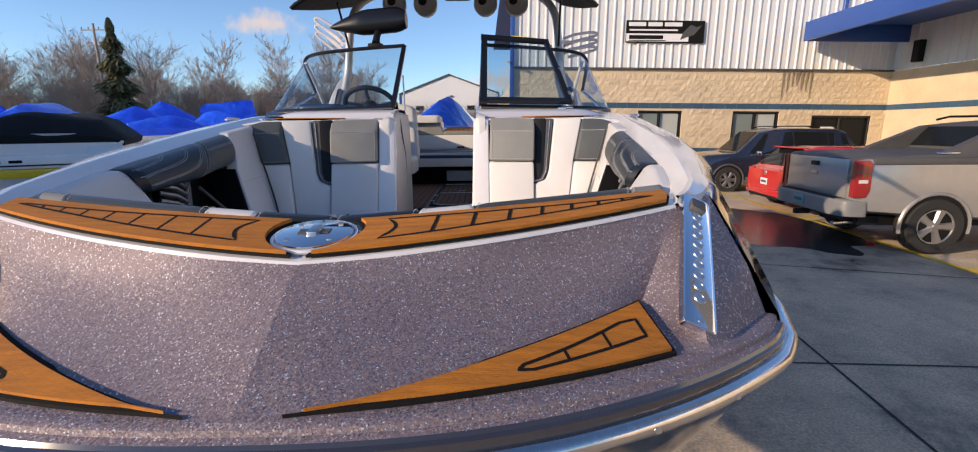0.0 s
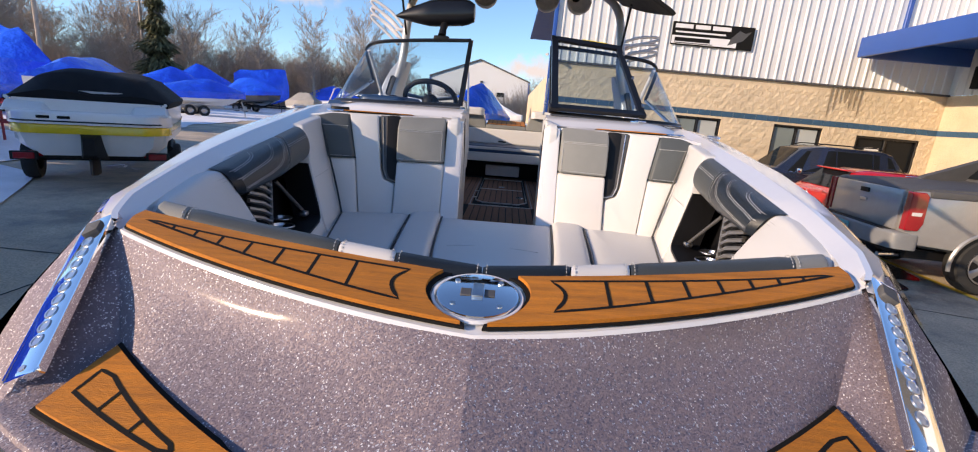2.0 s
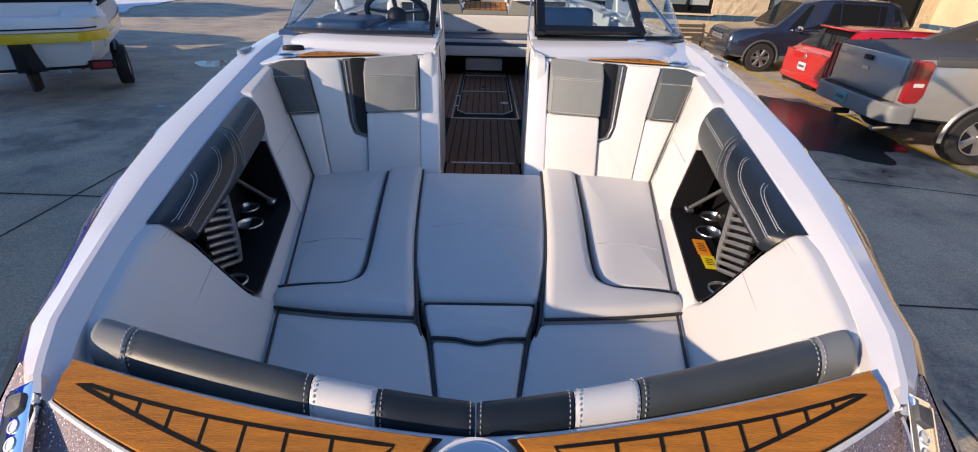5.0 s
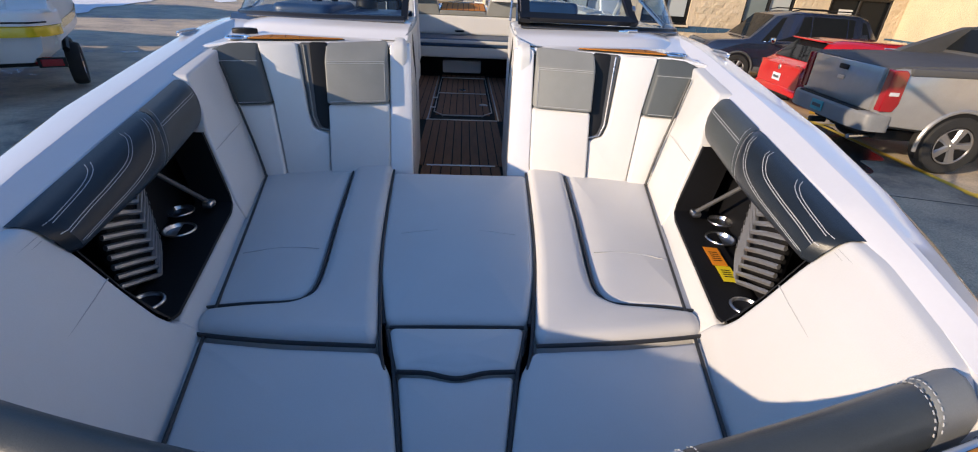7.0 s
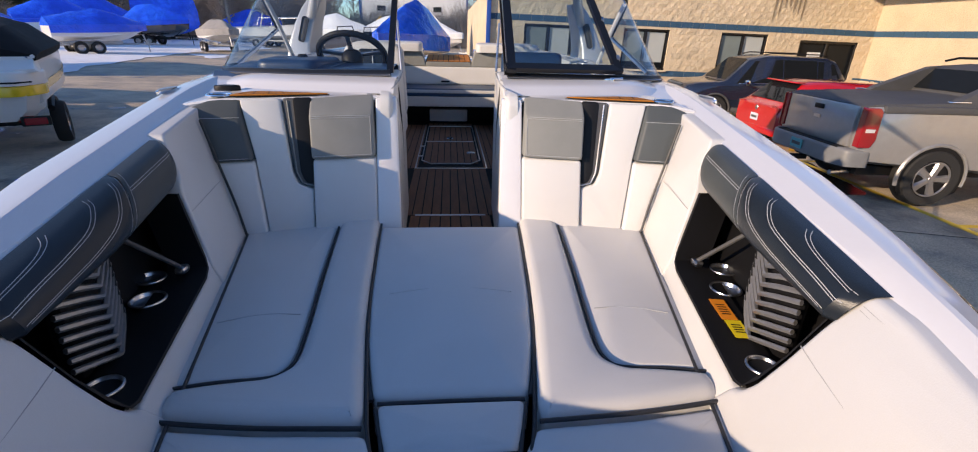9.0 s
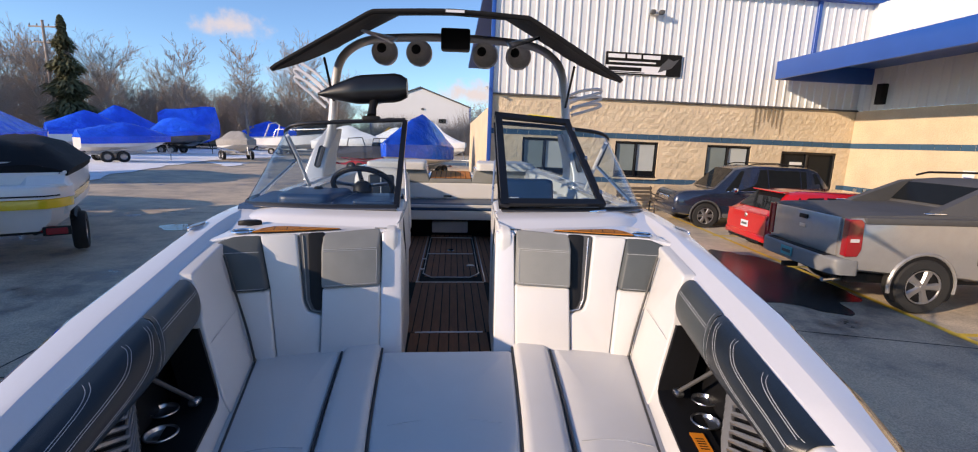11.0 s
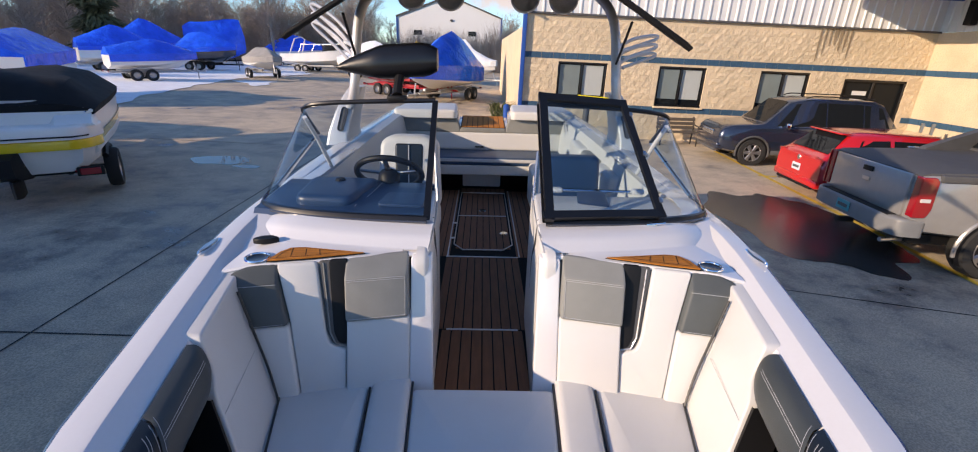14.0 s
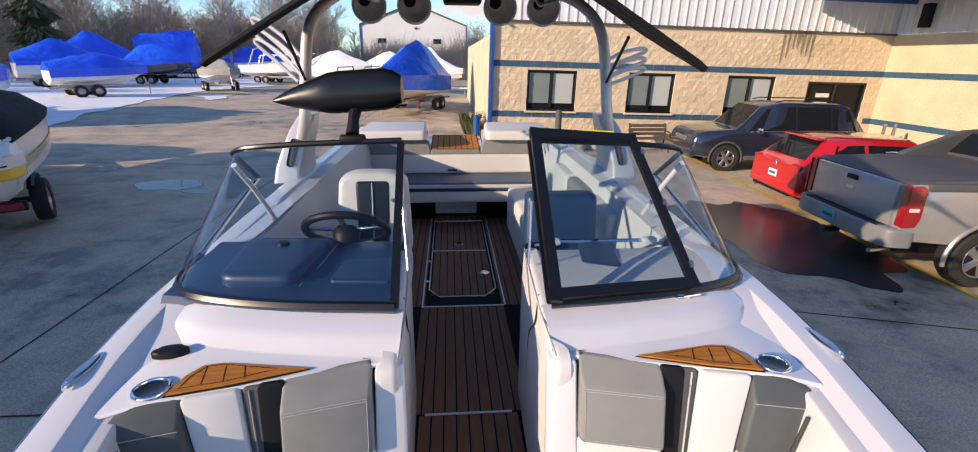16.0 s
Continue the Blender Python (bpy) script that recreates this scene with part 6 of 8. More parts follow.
# stern bench, sun pads and the foam-clad passage over the transom
part("bench_base", boxm((0, 6.5, 1.18), (1.9, 0.8, 0.34), 0.02), BLACK, boat)
part("bench_step", boxm((-0.015, 6.06, 1.125), (0.47, 0.14, 0.15), 0.015, 2), WHITE, boat, "white step under the stern bench")
bn = part("stern_bench", puff([(-0.97, 5.70), (0.97, 5.70), (0.97, 6.22), (-0.97, 6.22)], 0.13, 0.035, flat_map(1.345), 0.05), NAVY, boat, "navy vinyl stern bench with pale piping")
part("bench_front", boxm((0, 5.695, 1.448), (1.86, 0.02, 0.03), 0.008, 2), VINYL, bn)
part("bench_front", boxm((0, 5.69, 1.412), (1.86, 0.02, 0.036), 0.006, 2), DASH, bn)
part("bench_skirt", puff([(-0.92, 1.29), (-0.80, 1.245), (-0.60, 1.275), (0.60, 1.275), (0.80, 1.245), (0.92, 1.29), (0.92, 1.388), (-0.92, 1.388)], 0.04, 0.012, lambda x, z, h: Vector((x, 5.715 - h, z)), 0.02), VINYL, bn, "pale vinyl skirt under the bench front")
part("bench_cord", tube([(-0.93, 5.68, 1.432), (0.93, 5.68, 1.432)], 0.005, 6), THREAD, bn)
sbk = part("stern_back", puff([(-1.0, 1.47), (1.0, 1.47), (1.0, 1.695), (-1.0, 1.695)], 0.10, 0.035, lambda x, z, h: Vector((x, 6.27 + 0.15 * (z - 1.5) - h, z)), 0.04), VINYL, boat, "white vinyl stern backrest")
part("pull_slot", boxm((-0.05, 6.165, 1.515), (0.11, 0.02, 0.02), 0.008, 2), BLACK, sbk)
part("centre_trim", puff([(-0.30, 1.685), (0.28, 1.685), (0.265, 1.742), (-0.285, 1.742)], 0.10, 0.012, lambda x, z, h: Vector((x, 6.30 - h, z)), 0.01), GREY, sbk, "grey vinyl band under the passage")
PASS = pose(-0.01, 6.56, 1.772, 4, 0, 0)
for s in (-1, 1):
    part("stern_back_trim", puff([(0.275, 1.685), (1.05, 1.685), (1.05, 1.885), (0.335, 1.885), (0.29, 1.76)], 0.10, 0.015, lambda x, z, h, s=s: Vector((s * x - 0.01, 6.30 + 0.1 * (z - 1.7) - h, z)), 0.015), GREY, boat)
    part("pad_base", boxm((s * 0.73 - 0.01, 6.60, 1.77), (0.80, 0.60, 0.22), 0.02, 2), WHITE, boat)
    part("sun_pad", puff(mir([(0.325, 6.13), (1.10, 6.11), (1.06, 6.92), (0.36, 6.94)], s), 0.10, 0.035, flat_map(1.862), 0.07), VINYL, boat, "white vinyl stern sun pad")
part("transom_deck", boxm((0, 0.04, -0.035), (0.64, 0.64, 0.05), 0.01, 2, PASS), WHITE, boat)
tp = part("transom_pad", boxm((0, 0.02, -0.006), (0.56, 0.71, 0.006), 0.0, 2, PASS), FOAMBLACK, boat, "brown foam passage over the stern")
for k in range(8):
    part("plank", boxm((-0.238 + 0.068 * k, 0.02, 0), (0.060, 0.70, 0.005), 0.001, 1, PASS), TEAK, tp, smooth=False)
part("transom", boxm((0, 6.95, 1.3), (2.3, 0.08, 0.85), 0.03), HULLDARK, boat)

# ---- tower ----
SPKGREY = mat("grey_speaker_cone", (0.62, 0.60, 0.57), 0.5, 0.2, vary=0.15, scale=30, bump=0.1)
hoop = spline([(-1.20, 4.36, 1.98), (-1.10, 4.28, 2.2), (-1.05, 4.25, 2.4), (-1.04, 4.32, 2.65), (-1.01, 4.4, 2.90), (-0.92, 4.52, 3.06), (-0.74, 4.66, 3.17), (-0.35, 4.72, 3.215), (0, 4.73, 3.225), (0.35, 4.72, 3.215), (0.74, 4.66, 3.17), (0.92, 4.52, 3.06), (1.01, 4.4, 2.90), (1.04, 4.32, 2.65), (1.05, 4.25, 2.4), (1.10, 4.28, 2.2), (1.20, 4.36, 1.98)], 4)
tower = part("tower", tube(hoop, 0.038, 12), TOWERSILVER, boat, "silver tubular wakeboard tower")
for s in (-1, 1):
    ft = part("tower_foot", loft([[(x, y, z) for x, y in smooth_outline([(s * a, c), (s * a, d), (s * b, d), (s * b, c)], 0.025, 3)] for z, a, b, c, d in ((1.875, 1.31, 1.13, 4.18, 4.66), (1.98, 1.29, 1.12, 4.20, 4.62), (2.12, 1.24, 1.09, 4.24, 4.58), (2.24, 1.19, 1.05, 4.30, 4.56), (2.33, 1.14, 1.03, 4.38, 4.54))], True, True), TOWERSILVER, tower, "broad cast silver tower foot")
    part("foot_slot", boxm((0, 0, 0), (0.05, 0.012, 0.20), 0.02, 2, pose(s * 1.165, 4.222, 2.08, -12, s * -14, 0)), TRIMGREY, ft)
    # board rack: an arm and pronged fork
    part("rack_arm", tube([(s * 1.04, 4.33, 2.62), (s * 1.16, 4.6, 2.66), (s * 1.24, 4.74, 2.68)], 0.018, 8), TOWERSILVER, tower)
    for k in range(3):
        z = 2.56 + 0.075 * k
        lift = 0.20 if s < 0 else 0.03
        part("rack_prong", tube(spline([(s * 1.16, 4.68, z), (s * 1.32, 4.80, z + 0.05 + lift * 0.5), (s * 1.52, 4.90, z + 0.07 + lift), (s * 1.56, 4.92, z + 0.045 + lift), (s * 1.38, 4.84, z + 0.0 + lift * 0.5), (s * 1.22, 4.74, z - 0.03)], 4), 0.015, 8), TOWERSILVER, tower, "pale wakeboard rack prong")
    part("canopy_strut", tube([(s * 1.04, 4.30, 2.55), (s * 0.96, 3.7, 2.84)], 0.010, 8), BLACK, tower)
    br = [(s * 0.52, 4.70, 3.21), (s * 0.50, 4.05, 3.03), (s * 0.72, 3.95, 3.10), (s * 0.54, 4.66, 3.19)]
    part("canopy_bracket", tube(br, 0.010, 8), STEEL, tower)
    for x in (0.32, 0.65):
        SM = Matrix.Translation((s * x, 4.78, 3.075)) @ pose(0, 0, 0, 90, 0, 0) @ Matrix.Scale(1.17, 4)
        sp = part("tower_speaker", revolve([(0.0, -0.10), (0.06, -0.09), (0.10, -0.03), (0.108, 0.03), (0.105, 0.045), (0.095, 0.05), (0.088, 0.042), (0.05, 0.005), (0.03, 0.0), (0.0, 0.002)], 28, SM), SPKGREY, tower, "round grey tower speaker with a black dust cap")
        part("speaker_cone", revolve([(0.0, 0.03), (0.025, 0.026), (0.036, 0.01), (0.04, 0.0)], 18, SM @ Matrix.Translation((-0.03, 0.035, 0.02))), BLACK, sp)
        part("speaker_ring", add_ring(bmesh.new(), (0, 0, 0.046), 0.098, 0.010, SM, 28, 6), TOWERSILVER, sp)
        part("speaker_bracket", boxm((s * x, 4.76, 3.205), (0.03, 0.05, 0.06), 0.008, 2), STEEL, sp)
part("tower_box", boxm((0.03, 4.55, 3.17), (0.27, 0.16, 0.19), 0.02, 2), BLACK, tower, "black lamp box under the canopy")
rows = []
for x, z in ((-1.16, 2.685), (-1.13, 2.71), (-0.85, 2.87), (-0.53, 3.05), (-0.50, 3.062), (-0.2, 3.075), (0, 3.08), (0.2, 3.075), (0.50, 3.062), (0.53, 3.05), (0.85, 2.87), (1.13, 2.71), (1.16, 2.685)):
    k = abs(x) / 1.16
    rows.append([(x * (1.0 + 0.06 * t), 3.13 + 1.75 * t + 0.03 * k, z + 0.42 * t - 0.012 * math.sin(math.pi * t)) for t in (0, 0.25, 0.5, 0.75, 1.0, 1.3)])
cnp = part("tower_canopy", thicken(loft(rows), 0.024), CANVAS, tower, "black canvas tower canopy", sharp=0.9)
part("canopy_edge", tube([(r_[0][0], r_[0][1], r_[0][2] - 0.01) for r_ in rows], 0.016, 8), CANVAS, cnp)
part("canopy_tag", boxm((0.02, 3.105, 3.065), (0.12, 0.004, 0.016)), WHITE, cnp, smooth=False)

# ---- the trailer under the boat ----
tr = thing("boat_trailer", "black steel boat trailer under the wakeboard boat", "trailer", at=(0, 3, 0))
for s in (-1, 1):
    part("rail", tube([(s * 0.25, -3.4, 0.5), (s * 0.7, -1.8, 0.5), (s * 0.8, 0, 0.5), (s * 0.8, 3.2, 0.5)], 0.05, 8), BLACK, tr)
    part("bunk", boxm((s * 0.5, 1.2, 0.60), (0.14, 3.6, 0.12), 0.02), BLACK, tr)
    for y in (1.2, 2.0):
        part("tyre", revolve([(0.20, -0.09), (0.31, -0.10), (0.335, -0.06), (0.335, 0.06), (0.31, 0.10), (0.20, 0.09)], 28, pose(s * 1.0, y, 0.335, 0, 90, 0)), RUBBER, tr)
        part("axle", tube([(0, y, 0.335), (s * 1.0, y, 0.335)], 0.04, 8), BLACK, tr)
part("winch_post", tube([(0, -3.3, 0.5), (0, -3.15, 1.05), (0, -2.95, 1.15)], 0.04, 8), BLACK, tr)
part("tongue", tube([(0, -4.2, 0.5), (0, -3.3, 0.5)], 0.05, 8), BLACK, tr)
part("jack", tube([(0.1, -4.0, 0.0), (0.1, -4.0, 0.7)], 0.035, 8), STEEL, tr)

# ---- vehicles ----
def wheel_part(parent, x, y, r, width, s, spokes=5, rim=ALLOY):
    """A wheel with its outer face towards s * y."""
    M = pose(x, y, r, -90 * s, 0, 0)
    h = width / 2
    t = part("wheel", revolve([(r * 0.62, -h), (r * 0.93, -h), (r, -h * 0.6), (r, h * 0.6), (r * 0.93, h), (r * 0.66, h), (r * 0.62, h * 0.8), (r * 0.62, -h)], 32, M), RUBBER, parent, "black tyre on alloy rim")
    part("rim", revolve([(r * 0.64, h * 0.95), (r * 0.62, h * 1.0), (r * 0.58, h * 0.85), (r * 0.56, h * 0.2), (0.0, h * 0.1)], 28, M), BLACK, t)
    part("rim_edge", add_ring(bmesh.new(), (0, 0, h * 0.92), r * 0.60, r * 0.035, M, 28, 6), rim, t)
    for k in range(spokes):
        a = 360 / spokes * k
        rows = [[(u, v * wd, z) for v, z in ((-1, h * 0.75), (-0.6, h * 0.98), (0.6, h * 0.98), (1, h * 0.75))] for u, wd in ((r * 0.05, r * 0.12), (r * 0.3, r * 0.12), (r * 0.6, r * 0.17))]
        bm = loft([[M @ pose(0, 0, 0, 0, 0, a) @ Vector(p) for p in row] for row in rows])
        part("spoke", bm, rim, t)
    part("hub_cap", revolve([(0, h * 1.05), (r * 0.1, h * 1.03), (r * 0.13, h * 0.9)], 14, M), rim, t)


def lower_body(st):
    rows = []
    for x, w, zb, zt, *_ in st:
        half = [(w - 0.12, zb), (w - 0.02, zb + 0.05), (w + 0.005, zb + 0.28 * (zt - zb)), (w + 0.01, zb + 0.6 * (zt - zb)), (w - 0.015, zt - 0.04), (w - 0.05, zt)]
        rows.append([(x, -y, z) for y, z in half] + [(x, y, z) for y, z in reversed(half)])
    return loft(rows, True, True)


def upper_body(st):
    rows = []
    for x, w, zb, zt, zr, wr in st:
        half = [(w - 0.05, zt - 0.005), (wr + 0.02, zr - 0.07 if zr - zt > 0.15 else zr - 0.01), (wr - 0.06, zr - 0.015 if zr - zt > 0.1 else zr), (wr * 0.5, zr)]
        rows.append([(x, -y, z) for y, z in half] + [(x, y, z) for y, z in reversed(half)])
    return loft(rows, True, True)


def side_point(st, x, t):
    """A point on the flank of the cabin: t from belt to roof."""
    xs = [s[0] for s in st]
    w, zt, zr, wr = (float(np.interp(x, xs, [s[k] for s in st])) for k in (1, 3, 4, 5))
    return w - 0.05 + (wr + 0.02 - w + 0.05) * t, zt + (zr - 0.07 - zt) * t


def side_glass(parent, st, quad, s):
    """quad: (x, t) corners of a side window."""
    pts = []
    for x, t in quad:
        y, z = side_point(st, x, t)
        pts.append(Vector((x, s * (y + 0.006), z)))
    bm = bmesh.new()
    n = len(pts)
    a = [bm.verts.new(p) for p in pts]
    b = [bm.verts.new(p + Vector((0, -s * 0.02, 0))) for p in pts]
    bm.faces.new(a)
    for i in range(n):
        bm.faces.new((a[i], a[(i + 1) % n], b[(i + 1) % n], b[i]))
    return part("side_window", bm, DARKGLASS, parent, smooth=False)


def cross_glass(parent, st, x0, x1, name, inset=0.1, lift=0.008):
    """Front or rear screen between two stations."""
    rows = []
    for k in range(5):
        x = x0 + (x1 - x0) * k / 4
        xs = [s[0] for s in st]
        zr, wr = (float(np.interp(x, xs, [s[j] for s in st])) for j in (4, 5))
        rows.append([(x + (-lift if x1 > x0 else lift), y, zr + lift - 0.01 * (abs(y) / wr) ** 3) for y in [-(wr - inset) + 2 * (wr - inset) * j / 6 for j in range(7)]])
    return part(name, thicken(loft(rows), 0.01), DARKGLASS, parent)


def arches(parent, wheels, r, s_list, w, m):
    for x in wheels:
        for s in s_list:
            part("wheel_well", prism([(r * 1.13 * math.cos(a), max(-r * 0.55, r * 1.13 * math.sin(a))) for a in [k * math.tau / 28 for k in range(28)]], 0.02, pose(x, s * (w + 0.008) + (0.01 if s < 0 else 0.01), r, 90, 0, 0)), BLACK, parent, smooth=False)
            part("arch_lip", tube([(x + r * 1.16 * math.cos(a), s * (w + 0.014), r + r * 1.16 * math.sin(a)) for a in [math.pi * (k / 16) * 1.14 - 0.22 for k in range(17)]], 0.028, 6), m, parent)


def plate_bars(parent, m, colour):
    p = part("number_plate", boxm((0, 0, 0), (0.30, 0.012, 0.15), 0.004, 1, m), colour, parent, smooth=False)
    bm = bmesh.new()
    add_box(bm, (0, -0.008, 0.0), (0.22, 0.004, 0.05), m=m)
    part("plate_print", bm, TRIMGREY, p, smooth=False)


# the truck's body grey, darkened so the bumper looks shaded
BUMPERSHADE = mat("shaded_bumper_grey", (0.17, 0.175, 0.18), 0.45, vary=0.12, bump=0.05)
TEAL = mat("teal_plate", (0.02, 0.30, 0.32), 0.4, vary=0.1, bump=0.0)
PALE = mat("pale_plate", (0.6, 0.65, 0.72), 0.4, vary=0.05, bump=0.0)
LENSWHITE = mat("clear_lens", (0.6, 0.6, 0.6), 0.1, vary=0.05, bump=0.0, coat=1.0)

# pickup: x forward from the tailgate
T = [(0.06, 0.93, 0.62, 1.38, 1.40, 0.88), (0.16, 0.98, 0.60, 1.40, 1.44, 0.90), (1.0, 0.99, 0.54, 1.42, 1.47, 0.90), (1.9, 0.99, 0.50, 1.42, 1.48, 0.90), (1.98, 0.99, 0.48, 1.42, 1.50, 0.86), (2.18, 0.99, 0.48, 1.41, 1.86, 0.74), (2.35, 0.99, 0.48, 1.41, 1.92, 0.72), (2.7, 0.99, 0.48, 1.40, 1.95, 0.71), (3.5, 0.99, 0.48, 1.38, 1.94, 0.70), (4.35, 0.98, 0.48, 1.33, 1.42, 0.80), (4.5, 0.97, 0.48, 1.32, 1.36, 0.82), (5.45, 0.93, 0.50, 1.22, 1.26, 0.78), (5.6, 0.84, 0.54, 1.10, 1.13, 0.7)]
truck = thing("pickup_truck", "silver grey crew-cab pickup with dark upper trim and red tail lamps", "truck", "parked vehicles", (5.78, 7.16, gz(6.5)), -5)
part("body", lower_body(T), CARGREY, truck, "silver grey body")
part("upper_trim", upper_body(T), TRIMGREY, truck, "dark grey bed cover and cab")
for s in (-1, 1):
    side_glass(truck, T, [(2.28, 0.12), (2.58, 0.12), (2.56, 0.86), (2.36, 0.86)], s)
    # sloping sail panel from the cab's shoulder down to the bed rail
    sail = loft([[(x, s * y, z) for x, z in ((1.22, 1.41), (1.36, 1.52), (2.12, 1.87), (2.42, 1.90), (2.42, 1.41))] for y in (0.93, 0.78)], False)
    for vv in ([0, 1, 2, 3, 4], [9, 8, 7, 6, 5]):
        sail.verts.ensure_lookup_table()
        sail.faces.new([sail.verts[q] for q in vv])
    for v in sail.verts:
        v.co.y -= s * 0.32 * max(0.0, v.co.z - 1.42) * (1.0 if abs(v.co.y) > 0.85 else 0.75)
    part("sail_panel", sail, TRIMGREY, truck, "dark grey sloping sail panel", smooth=False)
    part("bed_rail_trim", boxm((1.12, s * 0.965, 1.375), (1.72, 0.07, 0.10), 0.02, 2), TRIMGREY, truck)
    part("rail_highlight", boxm((1.30, s * 0.90, 1.485), (0.30, 0.05, 0.02), 0.008, 2), CHROME, truck)
    side_glass(truck, T, [(2.66, 0.12), (3.5, 0.12), (3.42, 0.9), (2.64, 0.9)], s)
    side_glass(truck, T, [(3.58, 0.12), (4.15, 0.10), (3.62, 0.88), (3.5, 0.9)], s)
    tl = part("tail_lamp", puff([(-0.01, 0.84), (0.17, 0.84), (0.22, 0.95), (0.21, 1.34), (0.16, 1.39), (-0.01, 1.39)], 0.03, 0.012, lambda a, b, h, s=s: Vector((a + 0.03, s * (0.975 + h - 0.005), b)), 0.02), REDLENS, truck, "tall red tail lamp")
    part("tail_lamp_back", puff([(0.86, 0.84), (0.99, 0.84), (0.985, 1.38), (0.86, 1.39)], 0.04, 0.012, lambda a, b, h, s=s: Vector((0.075 - h, s * a, b)), 0.02), REDLENS, tl)
    part("reverse_lens", boxm((0.13, s * 1.004, 1.08), (0.13, 0.012, 0.05), 0.004, 1), LENSWHITE, tl)
    part("rub_strip", boxm((2.9, s * 1.003, 0.80), (1.9, 0.02, 0.10), 0.006, 1), TRIMGREY, truck)
    for x in (2.35, 3.35):
        part("door_handle", boxm((x, s * 1.0, 1.16), (0.2, 0.03, 0.045), 0.01, 2), CHROME, truck)
    part("wing_mirror", boxm((3.95, s * 1.10, 1.36), (0.12, 0.2, 0.18), 0.03, 2), BLACK, truck)
    part("roof_rail", tube([(2.3, s * 0.66, 1.97), (2.5, s * 0.66, 2.02), (3.5, s * 0.66, 2.02), (3.65, s * 0.66, 1.97)], 0.02, 6), BLACK, truck)
for x in (1.2, 4.5):
    for s in (-1, 1):
        wheel_part(truck, x, s * 0.90, 0.42, 0.27, s)
arches(truck, (1.2, 4.5), 0.42, (-1, 1), 0.985, CARGREY)
part("tailgate", boxm((0.045, 0, 1.10), (0.06, 1.60, 0.58), 0.02, 2), CARGREY, truck, "grey tailgate")
part("tailgate_handle", boxm((0.005, 0, 1.29), (0.03, 0.20, 0.07), 0.01, 2), BLACK, truck)
part("emblem", boxm((0.008, 0, 1.14), (0.012, 0.16, 0.05), 0.004, 1), STEEL, truck)
bp_ = part("bumper", puff([(-0.13, -0.70), (-0.06, -0.96), (0.28, -1.0), (0.28, 1.0), (-0.06, 0.96), (-0.13, 0.70)], 0.25, 0.05, flat_map(0.555), 0.10), BUMPERSHADE, truck, "grey rear bumper step, darkened as if shaded")
part("bumper_step", boxm((-0.04, 0, 0.806), (0.12, 1.5, 0.012)), BLACK, bp_, smooth=False)
plate_bars(truck, pose(-0.142, 0.1, 0.68, 0, 0, -90), TEAL)
part("hitch", boxm((-0.12, 0, 0.48), (0.25, 0.08, 0.08), 0.01, 1), BLACK, truck)
part("exhaust", tube([(0.4, -0.6, 0.42), (-0.02, -0.66, 0.40)], 0.035, 10), STEEL, truck)
part("underbody", boxm((2.8, 0, 0.46), (5.0, 1.5, 0.14)), BLACK, truck, smooth=False)
cross_glass(truck, T, 4.3, 3.6, "windscreen")
cross_glass(truck, T, 2.0, 2.17, "rear_window", 0.12, 0.012)
part("aerial", tube([(4.6, -0.85, 1.25), (4.55, -0.86, 2.0)], 0.005, 5), BLACK, truck)

# red hatchback
Gf = [(0.02, 0.80, 0.42, 0.88, 0.92, 0.72), (0.10, 0.86, 0.34, 0.93, 0.98, 0.74), (0.16, 0.87, 0.30, 0.95, 1.0, 0.74), (0.55, 0.89, 0.26, 0.96, 1.40, 0.60), (0.9, 0.89, 0.25, 0.96, 1.46, 0.60), (2.3, 0.89, 0.25, 0.94, 1.46, 0.59), (3.15, 0.88, 0.26, 0.92, 1.0, 0.68), (3.4, 0.87, 0.27, 0.91, 0.95, 0.7), (4.1, 0.80, 0.3, 0.74, 0.78, 0.62), (4.2, 0.68, 0.35, 0.62, 0.65, 0.5)]
golf = thing("hatchback", "bright red five-door hatchback parked between two cars", "car", "parked vehicles", (6.82, 10.3, gz(8)), -4)
part("body", lower_body(Gf), CARRED, golf, "bright red body")
part("cabin_shell", upper_body(Gf), CARRED, golf)
cross_glass(golf, Gf, 0.20, 0.56, "rear_window", 0.08)
cross_glass(golf, Gf, 3.1, 2.4, "windscreen")
for s in (-1, 1):
    side_glass(golf, Gf, [(0.62, 0.12), (1.30, 0.10), (1.32, 0.9), (0.78, 0.9)], s)
    side_glass(golf, Gf, [(1.38, 0.10), (2.75, 0.10), (2.35, 0.9), (1.40, 0.9)], s)
    part("tail_lamp", puff([(0.52, 0.84), (0.80, 0.82), (0.84, 0.94), (0.56, 0.97)], 0.03, 0.01, lambda a, b, h, s=s: Vector((0.055 - h, s * a, b)), 0.02), REDLENS, golf)
for x in (0.82, 3.4):
    for s in (-1, 1):
        wheel_part(golf, x, s * 0.825, 0.315, 0.2, s)
arches(golf, (0.82, 3.4), 0.315, (-1, 1), 0.885, CARRED)
plate_bars(golf, pose(0.005, 0, 0.66, 0, 0, -90), PALE)
part("emblem", revolve([(0, 0.012), (0.045, 0.01), (0.055, 0)], 18, pose(0.02, 0, 0.86, 0, -90, 0)), STEEL, golf)
part("bumper", boxm((0.05, 0, 0.42), (0.12, 1.66, 0.16), 0.04, 2), CARRED, golf)
